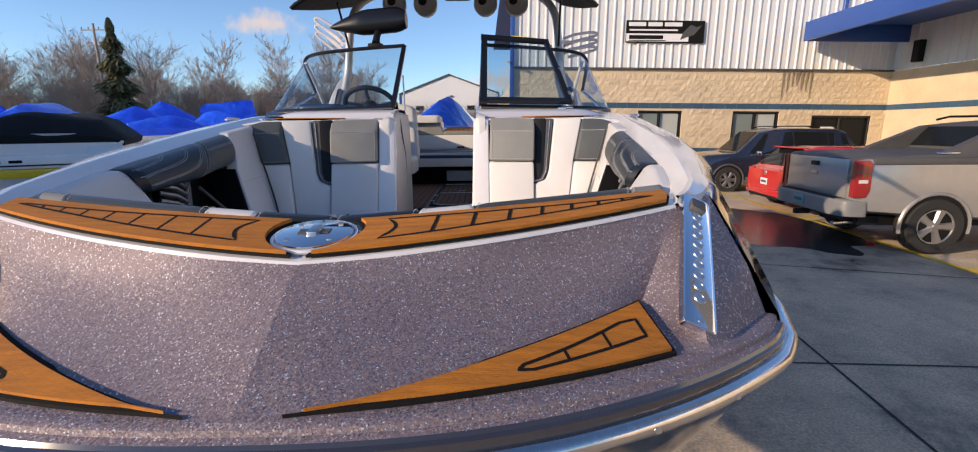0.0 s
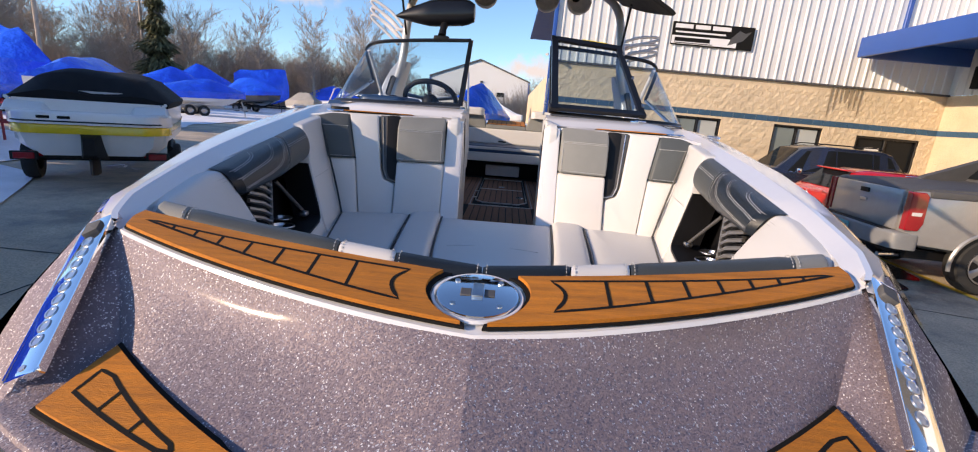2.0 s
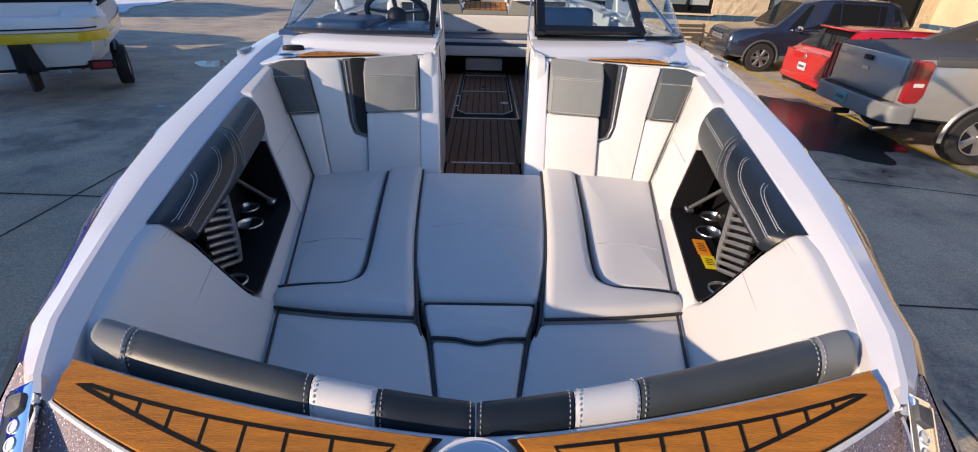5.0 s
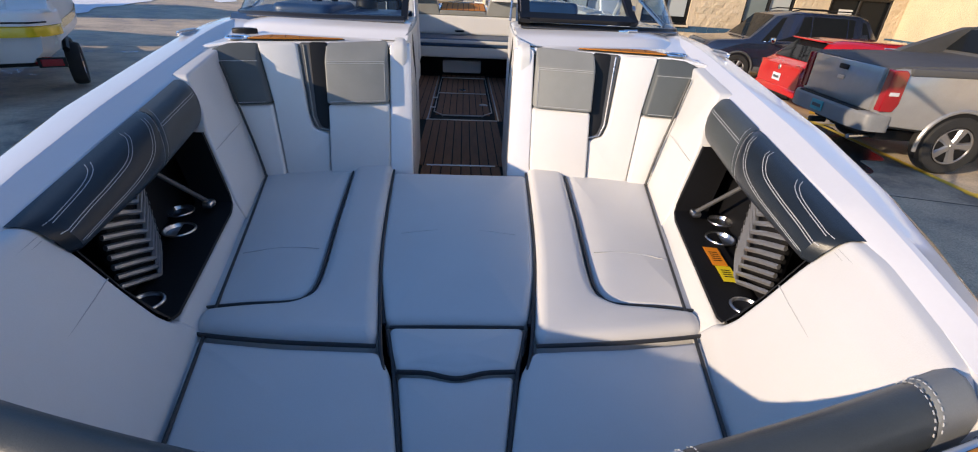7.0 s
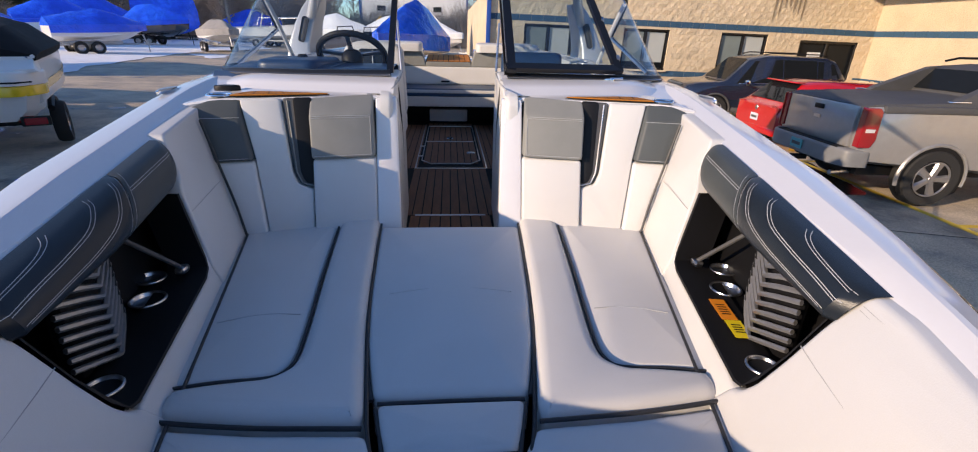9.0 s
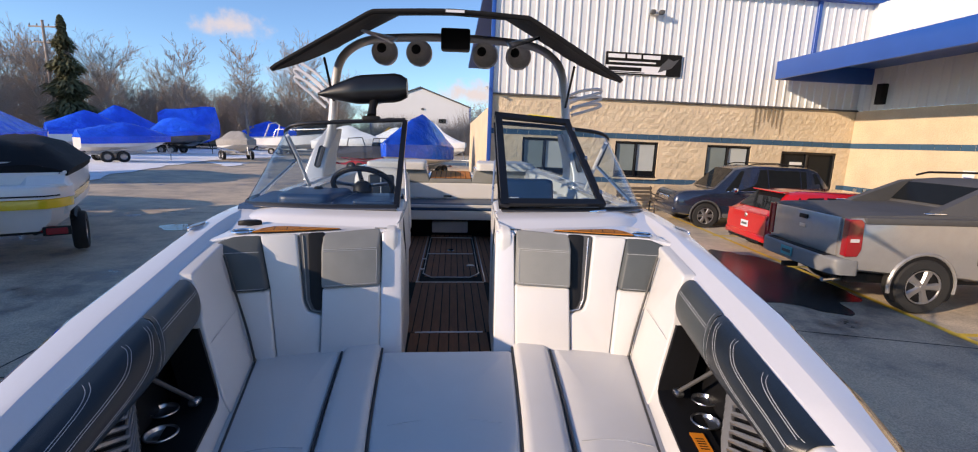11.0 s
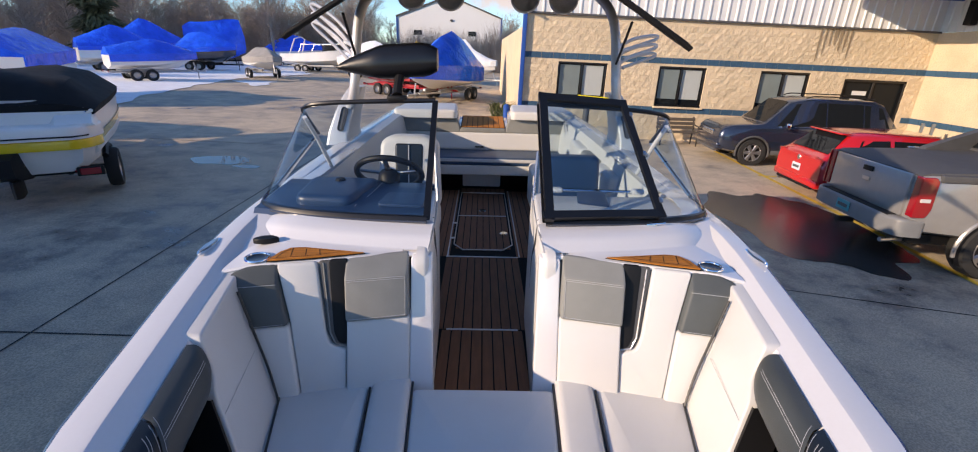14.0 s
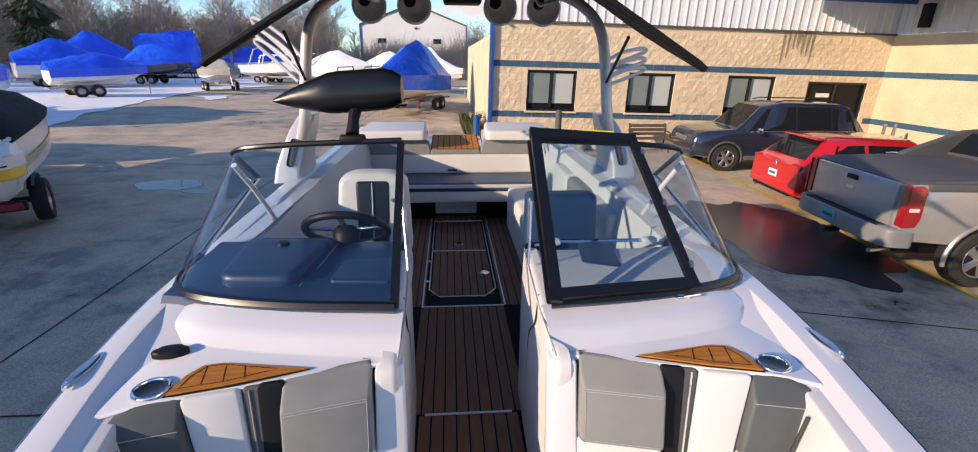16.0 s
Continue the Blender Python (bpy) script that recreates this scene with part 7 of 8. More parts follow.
part("bumper_lip", boxm((0.03, 0, 0.33), (0.08, 1.3, 0.06), 0.01, 1), BLACK, golf)
part("roof_spoiler", boxm((0.52, 0, 1.435), (0.20, 1.1, 0.03), 0.01, 2), CARRED, golf)
part("exhaust", tube([(0.3, 0.55, 0.28), (-0.02, 0.55, 0.28)], 0.03, 8), STEEL, golf)

# slate blue sport utility car, nose towards the boats
J = [(0.03, 0.84, 0.50, 1.02, 1.06, 0.74), (0.14, 0.92, 0.42, 1.08, 1.14, 0.78), (0.55, 0.96, 0.36, 1.14, 1.76, 0.66), (0.8, 0.97, 0.36, 1.14, 1.84, 0.66), (2.5, 0.97, 0.36, 1.12, 1.87, 0.66), (3.0, 0.97, 0.36, 1.11, 1.78, 0.66), (3.62, 0.96, 0.36, 1.09, 1.17, 0.80), (3.8, 0.96, 0.36, 1.08, 1.15, 0.82), (4.45, 0.94, 0.38, 1.05, 1.11, 0.80), (4.68, 0.89, 0.42, 1.0, 1.05, 0.74), (4.77, 0.84, 0.46, 0.93, 0.96, 0.70), (4.80, 0.80, 0.5, 0.84, 0.86, 0.66)]
jeep = thing("sport_utility_car", "slate blue sport utility car with chrome grille and tinted windows", "car", "parked vehicles", (11.45, 13.85, gz(9)), 175)
part("body", lower_body(J), CARBLUE, jeep, "slate blue body")
part("cabin_shell", upper_body(J), CARBLUE, jeep)
cross_glass(jeep, J, 3.58, 3.02, "windscreen")
cross_glass(jeep, J, 0.18, 0.56, "rear_window")
for s in (-1, 1):
    side_glass(jeep, J, [(0.40, 0.08), (1.075, 0.05), (1.085, 0.95), (0.62, 0.92)], s)
    side_glass(jeep, J, [(1.11, 0.05), (2.035, 0.05), (2.035, 0.95), (1.12, 0.95)], s)
    side_glass(jeep, J, [(2.075, 0.05), (3.35, 0.05), (2.84, 0.95), (2.075, 0.95)], s)
    part("head_lamp", puff([(0.42, 0.80), (0.76, 0.80), (0.80, 0.92), (0.44, 0.90)], 0.05, 0.015, lambda a, b, h, s=s: Vector((4.68 + h - 0.18 * (a - 0.42), s * a, b)), 0.02), LENSWHITE, jeep, "clear head lamp")
    part("wing_mirror", boxm((3.15, s * 1.08, 1.16), (0.12, 0.2, 0.16), 0.04, 2), CHROME, jeep)
    part("roof_rail", tube([(0.8, s * 0.62, 1.87), (1.0, s * 0.62, 1.91), (2.4, s * 0.62, 1.92), (2.6, s * 0.62, 1.87)], 0.016, 6), BLACK, jeep)
    part("sill", boxm((2.3, s * 0.955, 0.40), (2.2, 0.05, 0.12), 0.02, 2), TRIMGREY, jeep)
    part("window_trim", tube([(x, s * (side_point(J, x, 0.03)[0] + 0.01), side_point(J, x, 0.03)[1]) for x in (0.4, 1.2, 2.2, 3.3)], 0.01, 6), CHROME, jeep)
    part("fog_lamp", revolve([(0, 0.02), (0.05, 0.015), (0.06, 0)], 14, pose(4.72, s * 0.66, 0.60, 0, 90, 0)), LENSWHITE, jeep)
gr = part("grille", boxm((4.79, 0, 0.84), (0.04, 0.84, 0.16), 0.02, 2), BLACK, jeep, "black grille with seven chrome bars")
for k in range(7):
    part("grille_bar", boxm((4.81, -0.36 + 0.12 * k, 0.84), (0.03, 0.085, 0.14), 0.015, 2), CHROME, gr)
part("bumper", boxm((4.72, 0, 0.52), (0.24, 1.72, 0.20), 0.06, 3), CARBLUE, jeep)
part("lower_guard", boxm((4.74, 0, 0.40), (0.2, 1.4, 0.08), 0.02, 2), TRIMGREY, jeep)
for x in (0.98, 3.90):
    for s in (-1, 1):
        wheel_part(jeep, x, s * 0.885, 0.385, 0.25, s, 6)
arches(jeep, (0.98, 3.90), 0.385, (-1, 1), 0.965, TRIMGREY)
part("tail_lamp", boxm((0.1, 0.84, 1.0), (0.1, 0.2, 0.14), 0.03, 2), REDLENS, jeep)
part("tail_lamp", boxm((0.1, -0.84, 1.0), (0.1, 0.2, 0.14), 0.03, 2), REDLENS, jeep)

# ---- stored boats on trailers ----
def boat_trailer(parent, L, beam, m, wheels=2, tail=True, axle=0.24, reach=1.08):
    """Rails, axle wheels, tongue and tail lamps under a stored boat; x forward, stern at 0."""
    for s in (-1, 1):
        part("rail", tube([(-0.1, s * 0.6, 0.5), (L * 0.55, s * 0.62, 0.5), (L * 0.95, s * 0.1, 0.52)], 0.05, 6), m, parent)
        for k in range(wheels):
            x = L * axle + 0.8 * k
            M = pose(x, s * (beam * 0.5 - 0.06), 0.34, 90, 0, 0)
            w = part("wheel", revolve([(0.19, -0.09), (0.32, -0.1), (0.34, -0.06), (0.34, 0.06), (0.32, 0.1), (0.19, 0.09), (0.19, -0.09)], 22, M), RUBBER, parent)
            part("rim", revolve([(0.19, 0.08 * s * -1), (0.14, 0.03 * s * -1), (0.0, 0.05 * s * -1)], 16, M), ALLOY, w)
        part("mudguard", tube([(L * axle - 0.42 + t, s * (beam * 0.5 - 0.1), 0.62 + 0.12 * math.sin(math.pi * t / (0.84 + 0.8 * (wheels - 1)))) for t in [0.1 * k for k in range(int(9 + 8 * (wheels - 1)))]], 0.05, 6), m, parent)
        if tail:
            part("tail_lamp", boxm((-0.16, s * (beam * 0.5 - 0.35), 0.55), (0.03, 0.2, 0.09), 0.01, 1), REDLENS, parent)
    part("cross_bar", boxm((-0.1, 0, 0.52), (0.08, beam * 0.75, 0.08), 0.01, 1), m, parent)
    part("axle", boxm((L * axle, 0, 0.36), (0.08, beam * 0.85, 0.08)), m, parent)
    part("tongue", tube([(L * 0.88, 0, 0.5), (L * reach, 0, 0.5)], 0.06, 4), m, parent)
    part("coupler", loft([[(L * reach + x, y, z) for y, z in ((-w, 0.46), (w, 0.46), (w, h), (-w, h))] for x, w, h in ((-0.12, 0.05, 0.56), (0.06, 0.05, 0.57), (0.16, 0.035, 0.53))], True, True), m, parent, smooth=False)
    part("winch_post", tube([(L * 1.0, 0, 0.5), (L * 0.97, 0, 1.05)], 0.04, 6), m, parent)
    part("jack", tube([(L * (reach - 0.06), 0.12, 0.02), (L * (reach - 0.06), 0.12, 0.75)], 0.03, 6), m, parent)
    for s in (-1, 1):
        part("bunk", boxm((L * 0.4, s * 0.45, 0.60), (L * 0.6, 0.12, 0.14)), m, parent)


def hull_at(u, L, beam, rise, top=1.6):
    """Half beam, keel, chine and sheer heights at u from stern (0) to bow (1)."""
    b = beam / 2 * (0.93 + 0.07 * min(1, u * 3)) * (1 - max(0, (u - 0.5) / 0.5) ** 2.4 * 0.96)
    kl = 0.66 + 0.75 * max(0, (u - 0.62) / 0.38) ** 2.2
    sh = top + rise * u ** 1.5
    ch = 0.86 + 0.42 * max(0, (u - 0.4) / 0.6) ** 1.6
    return b, min(kl, sh - 0.1), min(ch, sh - 0.06), sh


def stored_boat(label, at, heading, L, beam, hull_m, cover_m, ridge, rise=0.35, trailer_m=None, stripe=None, wheels=2, group="boats stored in the yard", wrap_low=0.35, top=1.6, rake=0.0, axle=0.24, reach=1.08, full=1.35):
    """ridge: (u, height over the sheer) pairs of the cover's crest."""
    ob = thing("stored_boat", label, "boat", group, (at[0], at[1], gz(at[0] + 0.5 * L * math.cos(radians(heading)))), heading)
    us = [k / 16 for k in range(17)]
    rows, cov, st = [], [], []
    rnd = random.Random(int(abs(at[0] * 13 + at[1] * 7)))
    for u in us:
        b, kl, ch, sh = hull_at(u, L, beam, rise, top)
        x = L * u
        half = [(0.001, kl), (b * 0.82, ch), (b * 0.97, ch + 0.12 * (sh - ch)), (b, sh)]
        xo = [x, x - 0.2 * rake * (1 - u), x - 0.4 * rake * (1 - u), x + 0.12 * u - rake * (1 - u)]
        rows.append([(xx, -y, z) for (y, z), xx in zip(half, xo)][::-1] + [(xx, y, z) for (y, z), xx in zip(half, xo)])
        if stripe:
            st.append([(x + 0.1 * u - 0.45 * rake * (1 - u), b * (0.975 - 0.02 * u) + 0.012, ch + 0.30 * (sh - ch)), (x + 0.12 * u - 0.6 * rake * (1 - u), b * 0.985 + 0.012, ch + 0.48 * (sh - ch))])
        if cover_m:
            h = lerp(ridge, u)
            ring = []
            for t in range(13):
                a = -1 + t / 6
                k = 1 - abs(a)
                crease = 0.05 * math.sin(9 * u + 5 * a + at[0]) * k + rnd.uniform(-0.015, 0.015)
                yy = (b + 0.05) * a
                zz = sh + 0.02 + h * (1 - abs(a) ** full) + crease
                if abs(a) > 0.99:
                    zz = sh - wrap_low
                    yy = (b * 0.99 + 0.035) * a
                elif abs(a) > 0.8:
                    zz = sh + 0.10 * h
                    yy = (b + 0.05) * (1 if a > 0 else -1)
                ring.append((x + 0.12 * u - rake * (1 - u) * (0.3 if abs(a) < 0.5 else 0.8), yy, zz))
            cov.append(ring)
    part("hull", loft(rows, cap=False), hull_m, ob)
    b, kl, ch, sh = hull_at(0, L, beam, rise, top)
    bm = bmesh.new()
    v = [bm.verts.new((-0.002 - x_ * rake, y, z)) for y, z, x_ in ((-b, sh, 1), (-b * 0.97, ch + 0.12 * (sh - ch), 0.4), (-b * 0.82, ch, 0.2), (0, kl, 0), (b * 0.82, ch, 0.2), (b * 0.97, ch + 0.12 * (sh - ch), 0.4), (b, sh, 1))]
    bm.faces.new(v)
    part("transom", bm, hull_m, ob, smooth=False)
    if cover_m:
        bm = loft(cov)
        for e, sg in ((cov[0], -1), (cov[-1], 1)):
            vs = [bm.verts.new((p[0] + sg * 0.001, p[1], p[2])) for p in e]
            bm.faces.new(vs if sg > 0 else vs[::-1])
        part("cover", bm, cover_m, ob, sharp=0.5)
    else:
        deck = [[(p[0][0], p[0][1], p[0][2] + 0.0), (p[-1][0], p[-1][1], p[-1][2])] for p in rows]
        part("deck", loft(deck), hull_m, ob, smooth=False)
    if stripe:
        for s in (-1, 1):
            part("stripe", loft([[(x, s * y, z) for x, y, z in r] for r in st]), stripe, ob, "bright yellow hull stripe")
    part("rub_strip", tube([(r[0][0], r[0][1], r[0][2]) for r in rows], 0.03, 6), hull_m, ob)
    part("rub_strip", tube([(r[-1][0], r[-1][1], r[-1][2]) for r in rows], 0.03, 6), hull_m, ob)
    boat_trailer(ob, L, beam, trailer_m or BLACK, wheels, True, axle, reach)
    return ob


HULLWHITE = mat("aged_white_gelcoat", (0.74, 0.73, 0.71), 0.3, vary=0.06, scale=2, bump=0.02, coat=0.4)
HULLGREY = mat("weathered_hull_paint", (0.46, 0.47, 0.455), 0.4, vary=0.16, scale=2.5, fine=14, bump=0.1)
TRAILRED = mat("red_trailer_paint", (0.35, 0.02, 0.03), 0.4, vary=0.1, bump=0.05)
GALV = mat("galvanised_steel", (0.42, 0.43, 0.44), 0.45, 0.7, vary=0.15, bump=0.1)
GREYCANVAS = mat("grey_canvas", (0.28, 0.27, 0.26), 0.9, vary=0.2, scale=3, bump=0.4, dist=0.004)

# the yellow striped boat under a black cover: its stern faces the lane
yb_o = stored_boat("white and yellow runabout under a black cover on a trailer", (-7.04, 7.4, 0), 122, 6.2, 2.24, HULLWHITE, CANVAS, [(0, 0.10), (0.03, 0.34), (0.1, 0.46), (0.45, 0.48), (0.75, 0.28), (0.95, 0.08), (1, 0.02)], 0.1, BLACK, YELLOWGEL, 1, wrap_low=0.06, top=1.60, rake=0.10, axle=0.145, full=4.5)
# swim platform with a yellow edge, steps, exhausts, drive and tail lamps
part("swim_platform", puff([(-0.46, -0.80), (-0.30, -0.98), (0.0, -1.10), (0.25, -1.12), (0.25, 1.12), (0.0, 1.10), (-0.30, 0.98), (-0.46, 0.80)], 0.20, 0.05, flat_map(1.22), 0.10), HULLWHITE, yb_o, "white moulded swim platform")
part("yellow_edge", puff([(-0.44, -0.79), (-0.29, -0.96), (0.0, -1.085), (0.22, -1.10), (0.22, 1.10), (0.0, 1.085), (-0.29, 0.96), (-0.44, 0.79)], 0.15, 0.03, flat_map(1.07), 0.10), YELLOWGEL, yb_o, "yellow band under the platform")
part("black_edge", tube([(-0.30, -0.97, 1.265), (-0.46, -0.80, 1.265), (-0.465, 0, 1.265), (-0.46, 0.80, 1.265), (-0.30, 0.97, 1.265)], 0.012, 6), BLACK, yb_o)
for s in (-1, 1):
    part("stern_seat", loft([[(x, s * y, z) for y, z in ((1.08, 1.40), (1.04, h), (0.60, h - 0.02), (0.50, 1.40))] for x, h in ((-0.30, 1.44), (-0.12, 1.56), (0.2, 1.60))], True, True), HULLWHITE, yb_o)
    part("cleat", boxm((-0.10, s * 0.98, 1.585), (0.14, 0.03, 0.03), 0.01, 1), CHROME, yb_o)
    part("exhaust", tube([(0.05, s * 0.62, 1.0), (-0.12, s * 0.62, 0.98)], 0.06, 12), CHROME, yb_o)
    lamp = part("lamp_bracket", boxm((-0.26, s * 0.88, 0.53), (0.06, 0.34, 0.14), 0.01, 1), BLACK, yb_o)
    part("lamp_lens", boxm((-0.295, s * 0.88, 0.53), (0.02, 0.26, 0.10), 0.01, 1), REDLENS, lamp)
    part("tie_strap", tube([(-0.04, s * 0.45, 1.05), (-0.16, s * 0.55, 0.52)], 0.02, 5), BLACK, yb_o)
    for k in range(2):
        part("platform_vent", boxm((-0.458, 0.30 + 0.25 * k, 1.33), (0.02, 0.16, 0.045), 0.006, 1), BLACK, yb_o)
part("transom_fairing", loft([[(x0, -w, z), (x1, -w * 0.82, z), (x1, w * 0.82, z), (x0, w, z)] for z, w, x0, x1 in ((1.08, 1.06, 0.1, -0.38), (0.86, 1.0, 0.1, -0.30), (0.70, 0.80, 0.1, -0.22))], False, False), HULLWHITE, yb_o, "white moulded stern under the platform")
part("cover_lettering", boxm((0.12, -0.02, 1.735), (0.012, 0.9, 0.05), m=pose(-0.09, 0, 0, 0, 0, 0)), THREAD, yb_o, smooth=False)
part("drive_housing", loft([[(x, y, z) for y, z in ((-w, z0), (w, z0), (w * 0.9, z1), (-w * 0.9, z1))] for x, w, z0, z1 in ((0.05, 0.19, 0.66, 1.12), (-0.2, 0.18, 0.64, 1.10), (-0.5, 0.12, 0.68, 1.06), (-0.62, 0.08, 0.75, 1.0))], True, True), BLACK, yb_o, "black stern drive under a dark cover")
part("drive_leg", loft([[(x, y, z) for x, y in ((-0.5, 0), (-0.42, -0.05), (-0.12, -0.05), (-0.06, 0), (-0.12, 0.05), (-0.42, 0.05))] for z in (0.66, 0.4)], True, True), BLACK, yb_o)
# the hull sits low between the bunks
for o in yb_o.children:
    if o.name.split(".")[0] in ("hull", "transom", "cover", "stripe", "rub_strip", "swim_platform", "yellow_edge", "black_edge", "stern_seat", "cleat", "exhaust", "transom_fairing", "platform_vent", "cover_lettering", "drive_housing", "drive_leg"):
        o.location.z -= 0.17
# bare white hull with its trailer tongue, close by the lane
wb = stored_boat("weathered white boat hull on a dark steel trailer", (-4.4, -0.52, 0), 112, 4.9, 2.0, HULLGREY, None, [(0, 0)], -0.06, BLACK, None, 1, top=1.44, reach=1.21)
part("bow_stop", boxm((4.85, 0, 1.02), (0.22, 0.16, 0.10), 0.02, 1), BLACK, wb)
part("bow_strap", tube(spline([(4.0, -0.86, 1.50), (4.1, -0.8, 1.2), (3.9, -0.55, 0.8), (3.8, -0.5, 0.5)], 4), 0.016, 6), BLACK, wb)
part("safety_chain", tube(spline([(4.8, -0.06, 1.0), (4.95, -0.12, 0.75), (4.9, -0.1, 0.55)], 4), 0.014, 6), BLACK, wb)
part("top_arm_rail", tube([(2.75, -0.62, 0.565), (4.75, -0.1, 0.565)], 0.014, 6), GALV, wb)
WR = [(0, 0.35), (0.12, 0.75), (0.4, 1.35), (0.52, 1.45), (0.7, 0.8), (0.9, 0.3), (1, 0.05)]
WR2 = [(0, 0.6), (0.1, 0.9), (0.3, 1.3), (0.42, 1.85), (0.5, 1.75), (0.65, 0.85), (0.9, 0.25), (1, 0.05)]
BL = "boat shrink-wrapped in bright blue film on a trailer"
WL = "boat shrink-wrapped in white film on a trailer"
stored_boat(BL, (-17.6, 9.3, 0), -12, 6.3, 2.4, HULLWHITE, WRAP, [(0, 0.5), (0.3, 0.8), (0.6, 0.85), (0.75, 0.75), (0.92, 0.42), (1, 0.05)], 0.15, BLACK, top=1.55, wrap_low=0.45)
# two boats added out of view to shade the ground beside the boat
stored_boat("unseen boat in blue film, added to shade the ground", (-7.6, -2.7, 0), 112, 6.0, 2.4, HULLWHITE, WRAP, WR, 0.2, GALV, top=1.6)
stored_boat("unseen high cruiser in blue film, added to shade the ground", (-12.4, -1.2, 0), 112, 7.6, 2.8, WRAP, WRAP, [(0, 2.0), (0.1, 2.4), (0.55, 2.5), (0.8, 2.2), (0.95, 1.6), (1, 0.4)], 0.4, BLACK, wrap_low=0.5, top=1.9)
stored_boat(WL, (-19.3, 12.3, 0), -11, 6.5, 2.4, HULLWHITE, WRAPWHITE, [(0, 0.6), (0.3, 0.85), (0.65, 0.85), (0.85, 0.5), (1, 0.05)], 0.2, TRAILRED, top=1.5, wrap_low=0.2)
stored_boat("tall cruiser shrink-wrapped in bright blue film on a red trailer", (-24.6, 18.7, 0), -4, 6.4, 2.6, WRAP, WRAP, [(0, 2.1), (0.08, 2.45), (0.4, 2.3), (0.58, 2.15), (0.68, 1.4), (0.78, 1.15), (0.83, 1.35), (0.9, 0.7), (1, 0.05)], 0.3, TRAILRED, wrap_low=0.4, top=1.85)
stored_boat("boat seen stern-on, shrink-wrapped in blue film", (-16.9, 17.3, 0), 112, 7.0, 2.5, HULLWHITE, WRAP, [(0, 0.55), (0.08, 0.8), (0.4, 0.95), (0.55, 0.85), (0.8, 0.4), (1, 0.05)], 0.25, BLACK, top=1.65, wrap_low=0.4)
stored_boat("low boat shrink-wrapped in bright blue film on a trailer", (-22.0, 29.8, 0), 47, 4.7, 2.1, HULLWHITE, WRAP, [(0, 0.45), (0.25, 0.75), (0.5, 0.85), (0.7, 0.62), (0.9, 0.25), (1, 0.05)], 0.15, GALV, top=1.45, wrap_low=0.35)
stored_boat(BL, (-28.7, 36.2, 0), 46, 5.0, 2.3, HULLWHITE, WRAP, [(0, 0.6), (0.25, 1.2), (0.45, 1.55), (0.6, 1.2), (0.85, 0.5), (1, 0.1)], 0.25, GALV, top=1.6, wrap_low=0.15)
stored_boat("boat with a peaked cover of bright blue film", (-32.6, 44.2, 0), 38, 6.4, 2.6, HULLWHITE, WRAP, [(0, 0.6), (0.25, 1.4), (0.45, 2.25), (0.58, 1.9), (0.75, 1.1), (0.9, 0.4), (1, 0.1)], 0.4, GALV, top=1.7)
stored_boat("boat with a dark hull shrink-wrapped in blue film", (-25.9, 43.6, 0), 4, 4.6, 2.2, HULLDARK, WRAP, [(0, 0.6), (0.2, 1.2), (0.45, 1.35), (0.7, 0.9), (0.9, 0.35), (1, 0.05)], 0.3, BLACK, top=1.65, wrap_low=0.25)
stored_boat("tall cruiser shrink-wrapped in bright blue film", (-30.2, 52.0, 0), 28, 5.4, 2.6, WRAP, WRAP, [(0, 1.7), (0.1, 2.1), (0.5, 2.3), (0.9, 2.35), (0.97, 2.2), (1, 0.6)], 0.3, BLACK, wrap_low=0.7, top=1.95)
stored_boat("white boat under a grey canvas cover on a trailer", (-17.6, 39.4, 0), -52, 4.6, 2.1, HULLWHITE, GREYCANVAS, [(0, 0.4), (0.2, 0.75), (0.5, 0.75), (0.85, 0.35), (1, 0.05)], 0.15, GALV, top=1.4)
stored_boat(BL, (-24.6, 58.5, 0), 0, 6.0, 2.4, HULLWHITE, WRAP, WR, 0.3, top=1.9)
fb = stored_boat("large open white boat with rails on a trailer", (-19.5, 50.5, 0), -12, 7.5, 2.5, HULLWHITE, None, [(0, 0)], 0.6, GALV)
for s in (-1, 1):
    part("bow_rail", tube([(2.0, s * 1.15, 1.6), (2.4, s * 1.15, 2.5), (5.0, s * 1.0, 2.6), (7.0, s * 0.4, 2.7)], 0.03, 6), STEEL, fb)
    part("arch", tube([(1.0, s * 1.1, 1.5), (1.6, s * 0.9, 3.0), (1.7, 0, 3.2)], 0.06, 6), WHITE, fb)
stored_boat(WL, (-12.5, 46.0, 0), -25, 6.5, 2.4, HULLWHITE, WRAPWHITE, WR, 0.3, GALV)
stored_boat(WL, (-8.5, 50.0, 0), -25, 6.5, 2.4, HULLWHITE, WRAPWHITE, WR, 0.3, GALV)
stored_boat(WL, (-4.0, 44.0, 0), -40, 6.5, 2.4, HULLWHITE, WRAPWHITE, WR2, 0.3, GALV)
bb = stored_boat("low black and red bass boat on a red trailer", (-6.6, 31.0, 0), -38, 6.0, 2.3, HULLDARK, None, [(0, 0)], 0.1, TRAILRED, None, 2)
part("low_screen", boxm((3.2, 0, 1.72), (0.5, 1.5, 0.34), 0.05, 2), DARKGLASS, bb)
part("rail", tube([(1.0, -1.0, 1.5), (1.2, -1.0, 2.1), (2.4, -1.0, 2.15), (2.7, -1.0, 1.55)], 0.03, 6), BLACK, bb)
